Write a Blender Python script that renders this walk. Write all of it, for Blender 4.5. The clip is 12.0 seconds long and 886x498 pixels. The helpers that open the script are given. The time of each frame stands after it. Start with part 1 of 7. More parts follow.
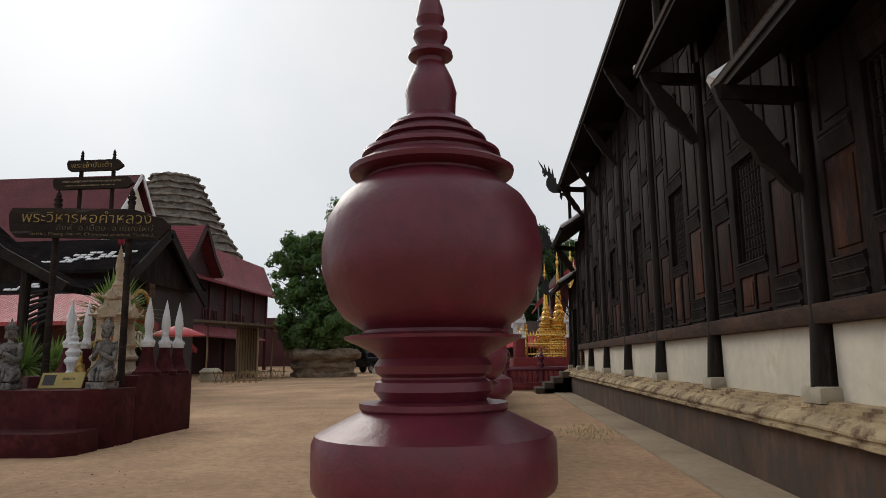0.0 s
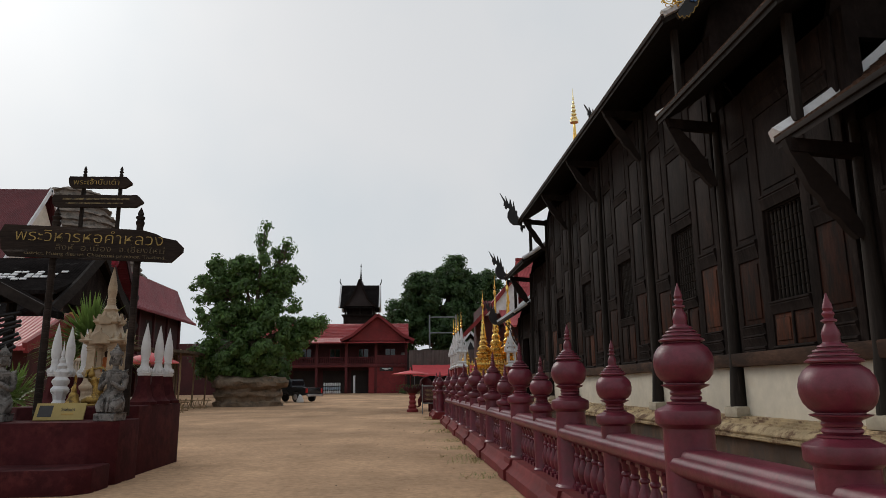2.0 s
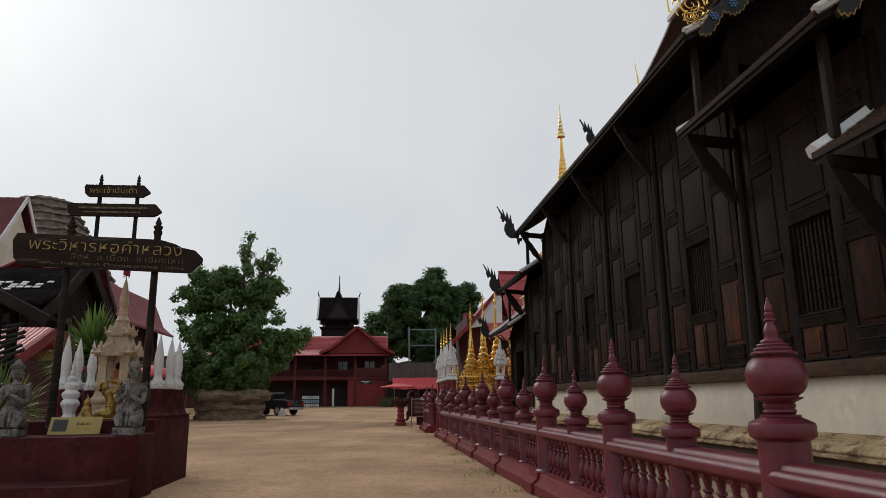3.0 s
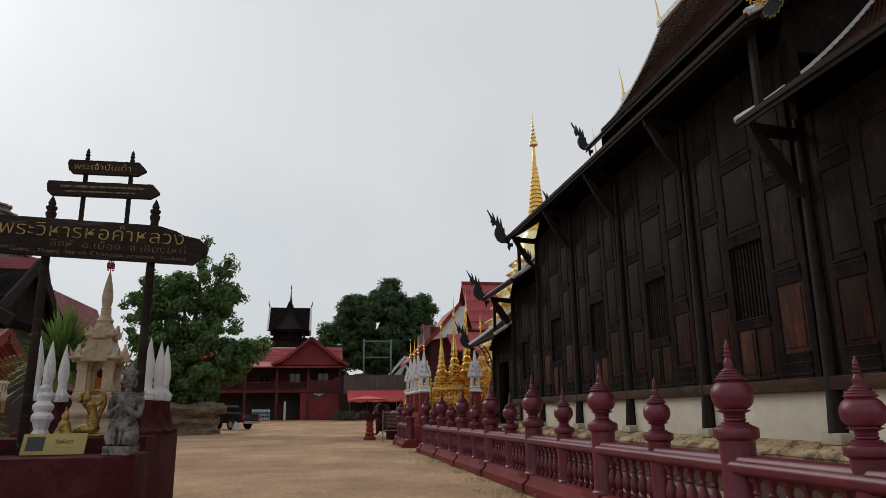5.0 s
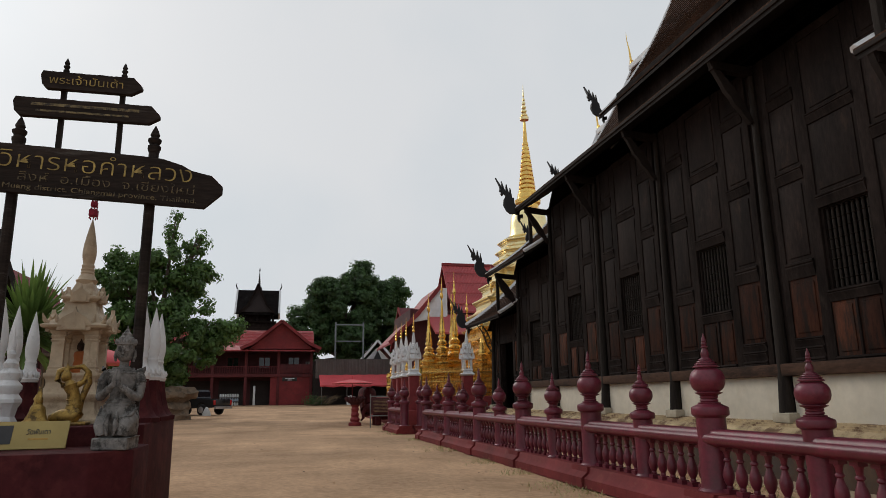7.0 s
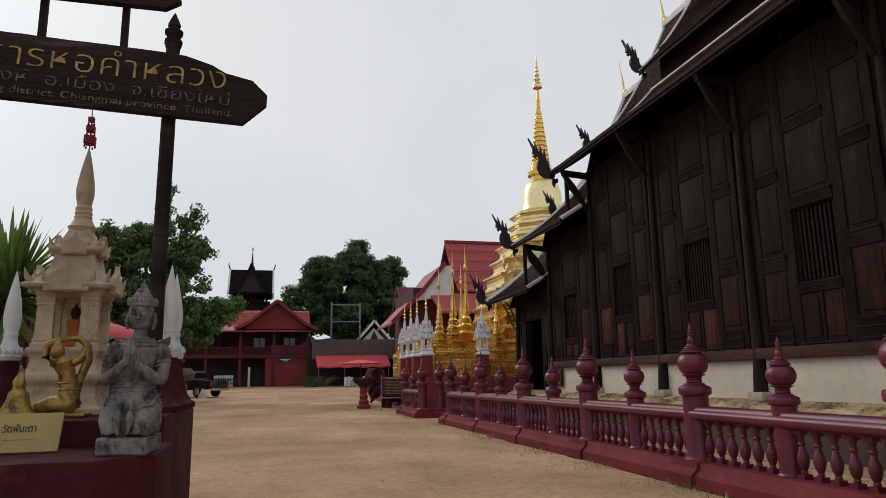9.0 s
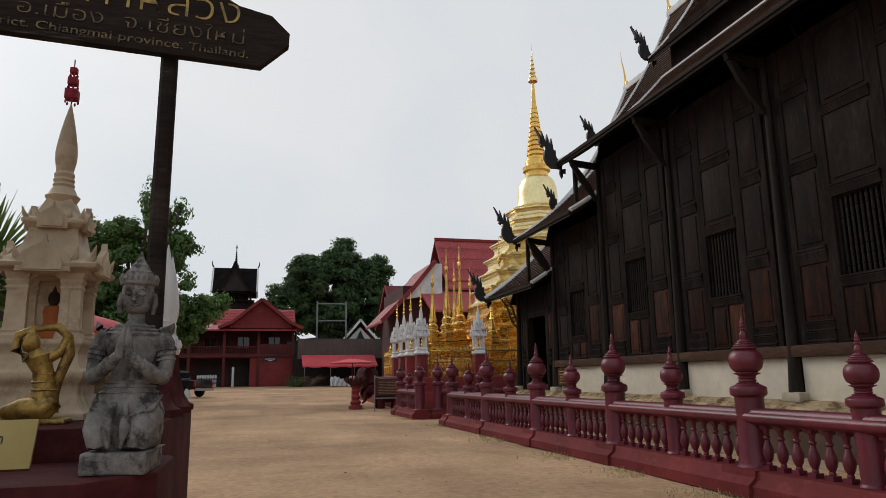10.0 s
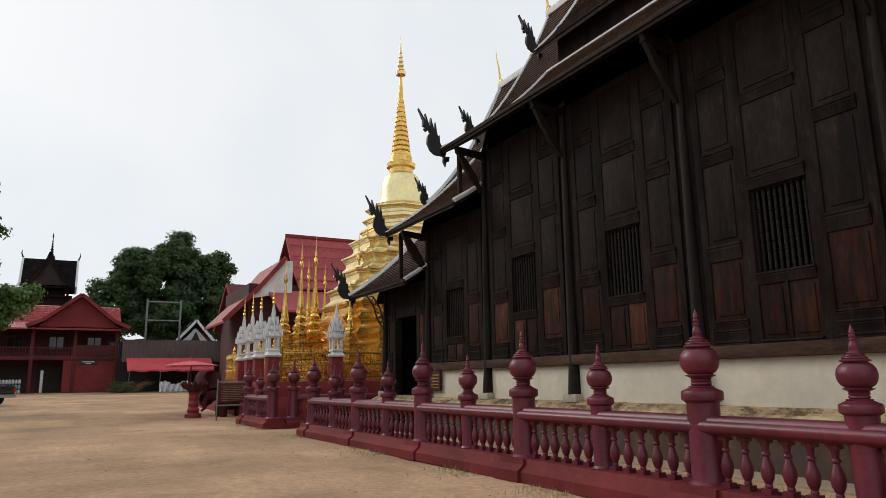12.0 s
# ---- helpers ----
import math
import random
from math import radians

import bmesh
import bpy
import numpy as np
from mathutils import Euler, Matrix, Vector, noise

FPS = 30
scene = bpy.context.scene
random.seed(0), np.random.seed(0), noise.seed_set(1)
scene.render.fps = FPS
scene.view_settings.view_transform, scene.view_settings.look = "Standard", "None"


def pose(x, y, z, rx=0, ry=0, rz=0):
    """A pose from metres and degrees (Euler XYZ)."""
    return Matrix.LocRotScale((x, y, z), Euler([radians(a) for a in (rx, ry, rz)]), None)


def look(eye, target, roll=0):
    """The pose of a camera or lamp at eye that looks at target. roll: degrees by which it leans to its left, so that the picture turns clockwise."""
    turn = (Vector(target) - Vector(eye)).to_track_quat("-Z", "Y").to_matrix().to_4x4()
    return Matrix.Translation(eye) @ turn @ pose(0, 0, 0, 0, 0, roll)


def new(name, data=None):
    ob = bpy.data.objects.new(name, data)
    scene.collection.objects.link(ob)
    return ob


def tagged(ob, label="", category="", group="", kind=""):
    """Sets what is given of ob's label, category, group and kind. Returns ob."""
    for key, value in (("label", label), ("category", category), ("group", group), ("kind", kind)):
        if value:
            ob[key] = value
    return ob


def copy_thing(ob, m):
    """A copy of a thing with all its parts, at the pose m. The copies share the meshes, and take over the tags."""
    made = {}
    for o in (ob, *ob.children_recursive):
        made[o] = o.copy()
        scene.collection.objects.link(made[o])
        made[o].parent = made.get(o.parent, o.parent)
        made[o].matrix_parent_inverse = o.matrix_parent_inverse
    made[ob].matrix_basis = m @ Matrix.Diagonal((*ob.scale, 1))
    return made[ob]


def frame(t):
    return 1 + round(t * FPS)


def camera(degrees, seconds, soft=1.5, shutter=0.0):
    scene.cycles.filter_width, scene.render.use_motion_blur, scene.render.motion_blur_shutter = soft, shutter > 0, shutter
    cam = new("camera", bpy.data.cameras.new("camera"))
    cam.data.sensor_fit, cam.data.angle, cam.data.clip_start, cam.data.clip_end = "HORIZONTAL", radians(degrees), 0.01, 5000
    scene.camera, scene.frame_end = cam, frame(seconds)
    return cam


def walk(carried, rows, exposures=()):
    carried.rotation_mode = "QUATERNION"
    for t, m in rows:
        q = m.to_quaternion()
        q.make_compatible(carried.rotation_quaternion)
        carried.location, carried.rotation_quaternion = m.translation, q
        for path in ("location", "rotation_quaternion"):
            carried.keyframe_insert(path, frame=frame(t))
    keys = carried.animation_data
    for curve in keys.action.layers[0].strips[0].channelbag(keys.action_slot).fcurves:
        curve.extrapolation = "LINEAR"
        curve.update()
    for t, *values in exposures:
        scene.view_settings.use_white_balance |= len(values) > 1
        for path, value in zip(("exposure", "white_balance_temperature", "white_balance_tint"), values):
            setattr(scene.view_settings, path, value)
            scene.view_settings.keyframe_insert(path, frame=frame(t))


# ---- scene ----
cam = camera(66.3, 12.0, soft=0.5)
METRES, EYE, TILT, LEAN, TURN = 12.0, 1.28, 0.25, 0.0, 4.5
ROWS = [
    (0.0, 0.0, 0.0, 0.0, 0.1, 8.98, 0.66),
    (0.5, -0.0419, -0.0041, -0.0019, -3.82, 9.61, 0.57),
    (1.0, -0.0833, -0.0039, 0.0013, -5.91, 10.13, 0.52),
    (1.5, -0.1240, -0.0054, 0.0024, -6.9, 10.78, 0.55),
    (2.0, -0.1612, -0.0012, 0.0036, -7.94, 11.21, 0.56),
    (2.5, -0.1947, 0.0007, 0.0050, -8.95, 11.82, 0.57),
    (3.0, -0.2249, 0.0114, 0.0043, -10.12, 12.24, 0.59),
    (5.0, -0.3146, 0.1358, 0.0042, -14.65, 13.26, 0.64),
    (5.5, -0.328, 0.1814, 0.0034, -15.83, 13.14, 0.66),
    (6.0, -0.3456, 0.2234, 0.0033, -16.52, 13.06, 0.63),
    (6.5, -0.3579, 0.2673, 0.0026, -17.17, 12.58, 0.67),
    (7.0, -0.3718, 0.3117, 0.0015, -17.61, 12.03, 0.68),
    (9.0, -0.4076, 0.4904, 0.0022, -18.44, 10.47, 0.78),
    (9.5, -0.4182, 0.5323, 0.0033, -18.78, 10.49, 0.73),
    (10.0, -0.422, 0.5772, 0.0013, -19.83, 10.45, 0.77),
    (10.5, -0.4259, 0.6185, 0.0007, -23.26, 10.44, 0.7),
    (11.0, -0.4264, 0.6572, 0.0015, -28.52, 10.52, 0.7),
    (11.5, -0.4274, 0.697, 0.0009, -31.86, 10.76, 0.68),
    (12.0, -0.4145, 0.7371, -0.0008, -33.07, 10.7, 0.7),
]
walk(cam, [(t, pose(0, 0, EYE, TILT, LEAN, TURN) @ pose(METRES * x, METRES * y, METRES * z, 90 + pitch, roll, yaw)) for t, x, y, z, yaw, pitch, roll in ROWS],
     exposures=[(0.0, -0.03), (0.5, 0.06), (1.2, -0.05), (3.0, -0.11), (6.0, -0.1), (9.0, 0.0), (10.5, 0.06), (11.2, 0.2), (12.0, 0.27)])

# ---- world, sun, exposure ----
world = bpy.data.worlds.new("hazy_sky")
scene.world = world
world.use_nodes = True
wn, wl = world.node_tree.nodes, world.node_tree.links
wn.clear()
SUN_EL, SUN_AZ = 33.0, -34.0
sky = wn.new("ShaderNodeTexSky")
sky.sky_type = "NISHITA"
sky.sun_disc = False
sky.sun_elevation = radians(SUN_EL)
sky.sun_rotation = radians(SUN_AZ)
sky.dust_density = 6.0
sky.air_density = 1.0
bg_sky = wn.new("ShaderNodeBackground")
bg_sky.inputs["Strength"].default_value = 0.0062
whs = wn.new("ShaderNodeHueSaturation")
whs.inputs["Saturation"].default_value = 0.3
wl.new(sky.outputs[0], whs.inputs["Color"])
wl.new(whs.outputs[0], bg_sky.inputs["Color"])
wtc = wn.new("ShaderNodeTexCoord")
wno = wn.new("ShaderNodeTexNoise")
wno.inputs["Scale"].default_value = 1.6
wno.inputs["Detail"].default_value = 5.0
wno.inputs["Roughness"].default_value = 0.5
wl.new(wtc.outputs["Generated"], wno.inputs["Vector"])
wra = wn.new("ShaderNodeValToRGB")
wra.color_ramp.elements[0].position, wra.color_ramp.elements[0].color = 0.36, (0.535, 0.605, 0.660, 1)
wra.color_ramp.elements[1].position, wra.color_ramp.elements[1].color = 0.66, (0.69, 0.705, 0.725, 1)
wl.new(wno.outputs["Fac"], wra.inputs["Fac"])
bg_haze = wn.new("ShaderNodeBackground")
bg_haze.inputs["Strength"].default_value = 1.0
wl.new(wra.outputs["Color"], bg_haze.inputs["Color"])
wadd = wn.new("ShaderNodeAddShader")
wout = wn.new("ShaderNodeOutputWorld")
wl.new(bg_sky.outputs[0], wadd.inputs[0])
wl.new(bg_haze.outputs[0], wadd.inputs[1])
wl.new(wadd.outputs[0], wout.inputs["Surface"])

sun_data = bpy.data.lights.new("sun", "SUN")
sun_data.energy, sun_data.angle, sun_data.color = 0.9, radians(25), (1.0, 0.95, 0.87)
sun = new("sun", sun_data)
_e, _a = radians(SUN_EL), radians(SUN_AZ)
sun.matrix_world = look((0, 0, 60), (-math.cos(_e) * math.sin(_a) * 50, -math.cos(_e) * math.cos(_a) * 50, 60 - math.sin(_e) * 50))


# ---- materials ----
def mat(name, base, rough=0.7, metal=0.0, var=0.22, big=0.7, fine=9.0, bump=0.25, stretch=(1, 1, 1), stain=None, stain_at=0.62,
        piece=0.0, spec=0.4, dist=0.01, wave=None):
    m = bpy.data.materials.new(name)
    m.use_nodes = True
    n, l = m.node_tree.nodes, m.node_tree.links
    b = n["Principled BSDF"]
    b.inputs["Roughness"].default_value = rough
    b.inputs["Metallic"].default_value = metal
    b.inputs["Specular IOR Level"].default_value = spec
    geo = n.new("ShaderNodeNewGeometry")
    mp = n.new("ShaderNodeMapping")
    mp.inputs["Scale"].default_value = stretch
    l.new(geo.outputs["Position"], mp.inputs["Vector"])
    n1, n2 = n.new("ShaderNodeTexNoise"), n.new("ShaderNodeTexNoise")
    for q, s, d in ((n1, big, 5.0), (n2, fine, 7.0)):
        q.inputs["Scale"].default_value = s
        q.inputs["Detail"].default_value = d
        q.inputs["Roughness"].default_value = 0.62
        l.new(mp.outputs[0], q.inputs["Vector"])
    r1 = n.new("ShaderNodeValToRGB")
    lo, hi = [max(0.0, c * (1 - var)) for c in base], [min(1.0, c * (1 + var)) for c in base]
    r1.color_ramp.elements[0].position, r1.color_ramp.elements[0].color = 0.3, (*lo, 1)
    r1.color_ramp.elements[1].position, r1.color_ramp.elements[1].color = 0.7, (*hi, 1)
    l.new(n1.outputs["Fac"], r1.inputs["Fac"])
    r2 = n.new("ShaderNodeValToRGB")
    r2.color_ramp.elements[0].position, r2.color_ramp.elements[0].color = 0.3, (1 - var * 0.8,) * 3 + (1,)
    r2.color_ramp.elements[1].position, r2.color_ramp.elements[1].color = 0.7, (1 + var * 0.3,) * 3 + (1,)
    l.new(n2.outputs["Fac"], r2.inputs["Fac"])
    mx = n.new("ShaderNodeMix")
    mx.data_type, mx.blend_type = "RGBA", "MULTIPLY"
    mx.inputs["Factor"].default_value = 1.0
    l.new(r1.outputs["Color"], mx.inputs["A"])
    l.new(r2.outputs["Color"], mx.inputs["B"])
    out = mx.outputs["Result"]
    if stain:
        n3 = n.new("ShaderNodeTexNoise")
        n3.inputs["Scale"].default_value = big * 2.3
        n3.inputs["Detail"].default_value = 9.0
        n3.inputs["Roughness"].default_value = 0.7
        l.new(mp.outputs[0], n3.inputs["Vector"])
        r3 = n.new("ShaderNodeValToRGB")
        r3.color_ramp.elements[0].position, r3.color_ramp.elements[0].color = stain_at - 0.06, (0, 0, 0, 1)
        r3.color_ramp.elements[1].position, r3.color_ramp.elements[1].color = stain_at + 0.06, (1, 1, 1, 1)
        l.new(n3.outputs["Fac"], r3.inputs["Fac"])
        ms = n.new("ShaderNodeMix")
        ms.data_type = "RGBA"
        l.new(r3.outputs["Color"], ms.inputs["Factor"])
        l.new(out, ms.inputs["A"])
        ms.inputs["B"].default_value = (*stain, 1)
        out = ms.outputs["Result"]
    if piece:
        oi = n.new("ShaderNodeObjectInfo")
        mr = n.new("ShaderNodeMapRange")
        mr.inputs["To Min"].default_value, mr.inputs["To Max"].default_value = 1 - piece, 1 + piece
        l.new(oi.outputs["Random"], mr.inputs["Value"])
        mv = n.new("ShaderNodeVectorMath")
        mv.operation = "SCALE"
        l.new(out, mv.inputs[0])
        l.new(mr.outputs[0], mv.inputs["Scale"])
        out = mv.outputs[0]
    l.new(out, b.inputs["Base Color"])
    height = n2.outputs["Fac"]
    if wave:
        wv = n.new("ShaderNodeTexWave")
        wv.bands_direction, wv.wave_profile = wave[0], "SIN"
        wv.inputs["Scale"].default_value = wave[1]
        l.new(geo.outputs["Position"], wv.inputs["Vector"])
        ad = n.new("ShaderNodeMath")
        ad.operation = "MULTIPLY_ADD"
        ad.inputs[1].default_value = wave[2]
        l.new(wv.outputs["Fac"], ad.inputs[0])
        l.new(n2.outputs["Fac"], ad.inputs[2])
        height = ad.outputs[0]
    bp = n.new("ShaderNodeBump")
    bp.inputs["Strength"].default_value = bump
    bp.inputs["Distance"].default_value = dist
    l.new(height, bp.inputs["Height"])
    l.new(bp.outputs[0], b.inputs["Normal"])
    return m


M = {}
M["dirt"] = mat("packed_dirt", (0.515, 0.325, 0.198), 0.95, var=0.34, big=0.22, fine=9.0, bump=0.9, dist=0.03, stain=(0.37, 0.23, 0.135), stain_at=0.6, spec=0.1)
M["concrete_strip"] = mat("dusty_concrete", (0.36, 0.27, 0.185), 0.9, var=0.2, big=0.5, fine=12, bump=0.3, spec=0.15)
M["red_paint"] = mat("maroon_paint", (0.142, 0.0202, 0.0355), 0.37, var=0.32, big=2.4, fine=26, bump=0.45, dist=0.005, stain=(0.105, 0.021, 0.029), stain_at=0.60, spec=0.42)
M["red_wall"] = mat("maroon_wall", (0.225, 0.034, 0.036), 0.72, var=0.25, big=0.8, fine=7, bump=0.3, stain=(0.15, 0.035, 0.035), stain_at=0.6, spec=0.25)
M["red_base"] = mat("maroon_concrete", (0.165, 0.024, 0.025), 0.78, var=0.28, big=1.1, fine=8, bump=0.4, dist=0.008, stain=(0.19, 0.055, 0.04), stain_at=0.64, spec=0.2)
# darker copy of the worn maroon concrete, with the backlit shade in its colour
M["red_pedestal"] = mat("worn_maroon_cement_backlit", (0.060, 0.0108, 0.0125), 0.82, var=0.35, big=1.3, fine=9, bump=0.45, dist=0.01, stain=(0.085, 0.018, 0.018), stain_at=0.56, spec=0.15)
M["red_roof"] = mat("red_roof_sheet", (0.32, 0.052, 0.058), 0.55, var=0.16, big=0.4, fine=4, bump=0.5, dist=0.05, wave=("Y", 2.4, 1.2))
M["red_roof_x"] = mat("red_roof_sheet_far", (0.40, 0.060, 0.064), 0.5, var=0.16, big=0.3, fine=4, bump=0.5, dist=0.05, wave=("X", 2.4, 1.2))
M["red_wood"] = mat("maroon_timber", (0.115, 0.017, 0.019), 0.7, var=0.3, big=0.7, fine=5, bump=0.3, stretch=(1, 1, 0.3))
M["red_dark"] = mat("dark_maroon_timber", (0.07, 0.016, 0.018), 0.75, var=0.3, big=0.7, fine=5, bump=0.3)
M["timber"] = mat("dark_teak", (0.0210, 0.0148, 0.0128), 0.85, var=0.5, big=1.3, fine=11, bump=0.5, dist=0.012, stretch=(1, 2.2, 0.6), stain=(0.036, 0.027, 0.0225), stain_at=0.64, spec=0.06)
M["timber_panel"] = mat("teak_panel", (0.0195, 0.0130, 0.0110), 0.8, var=0.5, big=1.1, fine=10, bump=0.5, dist=0.012, stretch=(1, 2.0, 0.6), stain=(0.034, 0.0205, 0.0150), stain_at=0.62, piece=0.22, spec=0.1)
M["timber_red"] = mat("reddish_teak_panel", (0.060, 0.0210, 0.0115), 0.8, var=0.5, big=1.3, fine=9, bump=0.5, dist=0.012, stretch=(1, 2.5, 0.5), stain=(0.022, 0.0135, 0.0105), stain_at=0.52, piece=0.6, spec=0.1)
M["timber_post"] = mat("weathered_post", (0.025, 0.019, 0.0155), 0.75, var=0.45, big=1.6, fine=12, bump=0.5, stretch=(3, 3, 0.3), stain=(0.046, 0.036, 0.03), stain_at=0.64, spec=0.12)
M["sill"] = mat("rusty_brown_sill", (0.080, 0.042, 0.027), 0.75, var=0.45, big=1.0, fine=9, bump=0.4, stretch=(1, 0.5, 2), stain=(0.030, 0.018, 0.013), stain_at=0.56, spec=0.12)
M["black_wood"] = mat("black_carved_wood", (0.022, 0.02, 0.021), 0.6, var=0.3, big=3, fine=20, bump=0.3)
M["soffit"] = mat("dark_roof_boards", (0.024, 0.0195, 0.0175), 0.85, var=0.4, big=1, fine=8, bump=0.4, spec=0.12, stretch=(1, 0.4, 1))
M["roof_tile"] = mat("brown_wooden_roof_tile", (0.105, 0.061, 0.043), 0.8, var=0.4, big=0.9, fine=6, bump=0.6, dist=0.03, stain=(0.075, 0.05, 0.04), stain_at=0.58, wave=("Y", 3.2, 0.9), spec=0.2)
M["fascia"] = mat("brown_fascia_board", (0.020, 0.0135, 0.011), 0.85, var=0.35, big=1.2, fine=10, bump=0.4, stretch=(1, 0.4, 1), spec=0.2)
M["plaster"] = mat("stained_plaster", (0.66, 0.59, 0.48), 0.88, var=0.12, big=0.8, fine=6, bump=0.3, stain=(0.60, 0.52, 0.40), stain_at=0.62, spec=0.15)
M["white"] = mat("white_lime_paint", (0.71, 0.70, 0.70), 0.7, var=0.12, big=1.5, fine=10, bump=0.2, stain=(0.47, 0.46, 0.45), stain_at=0.62, spec=0.25)
M["ochre"] = mat("ochre_moulding", (0.46, 0.345, 0.205), 0.88, var=0.3, big=1.4, fine=7, bump=0.8, dist=0.025, stain=(0.15, 0.09, 0.055), stain_at=0.54, spec=0.15)
M["brown_plinth"] = mat("brown_stained_plinth", (0.108, 0.067, 0.046), 0.85, var=0.4, big=1.2, fine=5, bump=0.6, dist=0.02, stretch=(1, 0.9, 0.5), stain=(0.075, 0.055, 0.045), stain_at=0.53, spec=0.2)
M["pad"] = mat("pale_stone_pad", (0.42, 0.36, 0.27), 0.9, var=0.2, big=2, fine=9, bump=0.5)
M["gold"] = mat("gilded_sheet", (1.0, 0.58, 0.16), 0.22, 0.82, var=0.2, big=1.6, fine=7, bump=0.45, dist=0.03, stain=(0.55, 0.22, 0.045), stain_at=0.6)
M["gold_pale"] = mat("pale_gilding", (1.0, 0.76, 0.40), 0.3, 0.86, var=0.14, big=1.0, fine=6, bump=0.35, dist=0.02, stain=(0.85, 0.52, 0.18), stain_at=0.6)
M["gold_paint"] = mat("gold_paint", (0.38, 0.235, 0.06), 0.45, 0.6, var=0.35, big=5, fine=30, bump=0.3, stain=(0.12, 0.075, 0.03), stain_at=0.55)
M["gold_dark"] = mat("shaded_gold_trim", (0.42, 0.24, 0.06), 0.5, 0.6, var=0.3, big=3, fine=12, bump=0.3)
M["letter"] = mat("gold_lettering", (0.40, 0.285, 0.085), 0.6, 0.2, var=0.5, big=6, fine=40, bump=0.1, stain=(0.13, 0.09, 0.035), stain_at=0.6)
M["letter_faded"] = mat("faded_lettering", (0.20, 0.15, 0.07), 0.7, 0.0, var=0.5, big=8, fine=40, bump=0.1, stain=(0.035, 0.026, 0.018), stain_at=0.52)
M["sign_wood"] = mat("sign_board_wood", (0.026, 0.018, 0.0145), 0.8, var=0.5, big=2.0, fine=16, bump=0.6, stretch=(0.35, 1, 2.5), stain=(0.075, 0.064, 0.056), stain_at=0.64, spec=0.15)
M["cream"] = mat("cream_plaster", (0.49, 0.375, 0.255), 0.68, var=0.18, big=2.0, fine=12, bump=0.3, stain=(0.33, 0.235, 0.15), stain_at=0.57)
M["statue"] = mat("weathered_grey_cement", (0.215, 0.20, 0.187), 0.9, var=0.45, big=4, fine=26, bump=0.9, dist=0.012, stain=(0.055, 0.051, 0.047), stain_at=0.555, spec=0.2)
M["stone"] = mat("old_brick_stupa", (0.22, 0.185, 0.155), 0.92, var=0.35, big=0.35, fine=2.2, bump=0.8, dist=0.2, stain=(0.10, 0.09, 0.08), stain_at=0.55)
M["rock"] = mat("brown_rock_planter", (0.20, 0.145, 0.10), 0.92, var=0.35, big=0.9, fine=4, bump=0.9, dist=0.06, stain=(0.11, 0.085, 0.06), stain_at=0.56)
M["old_tile"] = mat("blackened_roof_tile", (0.016, 0.0135, 0.013), 0.95, var=0.4, big=1, fine=8, bump=0.5, dist=0.03, stain=(0.038, 0.034, 0.032), stain_at=0.64, wave=("X", 2.6, 0.8), spec=0.0)
M["bark"] = mat("grey_bark", (0.13, 0.10, 0.075), 0.9, var=0.4, big=2, fine=14, bump=0.8, dist=0.02, stretch=(2, 2, 0.5))
M["leaf"] = mat("green_leaf", (0.088, 0.155, 0.042), 0.5, var=0.4, big=0.7, fine=3, bump=0.0, spec=0.35)
M["red_roof_long"] = mat("weathered_maroon_roof", (0.20, 0.034, 0.042), 0.6, var=0.2, big=0.4, fine=4, bump=0.5, dist=0.05, wave=("Y", 2.4, 1.2), spec=0.25)
M["leaf_dark"] = mat("dark_green_leaf", (0.048, 0.092, 0.030), 0.55, var=0.4, big=0.35, fine=1.5, bump=0.0, spec=0.3)
M["palm"] = mat("palm_leaf", (0.10, 0.16, 0.045), 0.5, var=0.3, big=2, fine=12, bump=0.1)
M["grass"] = mat("dry_grass", (0.40, 0.37, 0.17), 0.8, var=0.4, big=1.5, fine=9, bump=0.0)
M["bamboo"] = mat("dry_bamboo", (0.27, 0.185, 0.10), 0.7, var=0.35, big=1.5, fine=12, bump=0.3, stretch=(3, 3, 0.3))
M["thatch"] = mat("brown_thatch", (0.12, 0.085, 0.055), 0.9, var=0.45, big=1.6, fine=14, bump=0.7, dist=0.03, stretch=(3, 3, 0.3))
M["corrugated"] = mat("grey_brown_corrugated_sheet", (0.165, 0.135, 0.125), 0.6, var=0.15, big=0.4, fine=3, bump=0.6, dist=0.06, wave=("X", 1.9, 1.4), spec=0.3)
M["awning"] = mat("red_awning_cloth", (0.62, 0.075, 0.085), 0.65, var=0.12, big=0.6, fine=4, bump=0.2)
M["tarp"] = mat("white_tarpaulin", (0.62, 0.63, 0.64), 0.6, var=0.15, big=1.2, fine=5, bump=0.5, dist=0.05)
M["car_paint"] = mat("black_car_paint", (0.018, 0.020, 0.022), 0.22, var=0.1, big=1, fine=10, bump=0.0, spec=0.5)
M["tyre"] = mat("tyre_rubber", (0.02, 0.02, 0.02), 0.85, var=0.2, big=4, fine=30, bump=0.3)
M["rim"] = mat("grey_alloy", (0.42, 0.42, 0.43), 0.35, 0.8, var=0.1)
M["lamp_red"] = mat("red_lens", (0.45, 0.02, 0.02), 0.25)
M["glass_dark"] = mat("tinted_glass", (0.012, 0.014, 0.016), 0.06, var=0.05, bump=0.0, spec=0.6)
M["steel"] = mat("painted_steel", (0.20, 0.21, 0.21), 0.5, 0.3, var=0.2, big=2, fine=12, bump=0.1)
M["plaque"] = mat("yellow_plaque", (0.37, 0.27, 0.09), 0.55, 0.1, var=0.08, big=3, fine=20, bump=0.05)
M["black_board"] = mat("dark_notice_board", (0.035, 0.032, 0.032), 0.5, var=0.2, big=3, fine=12, bump=0.1)
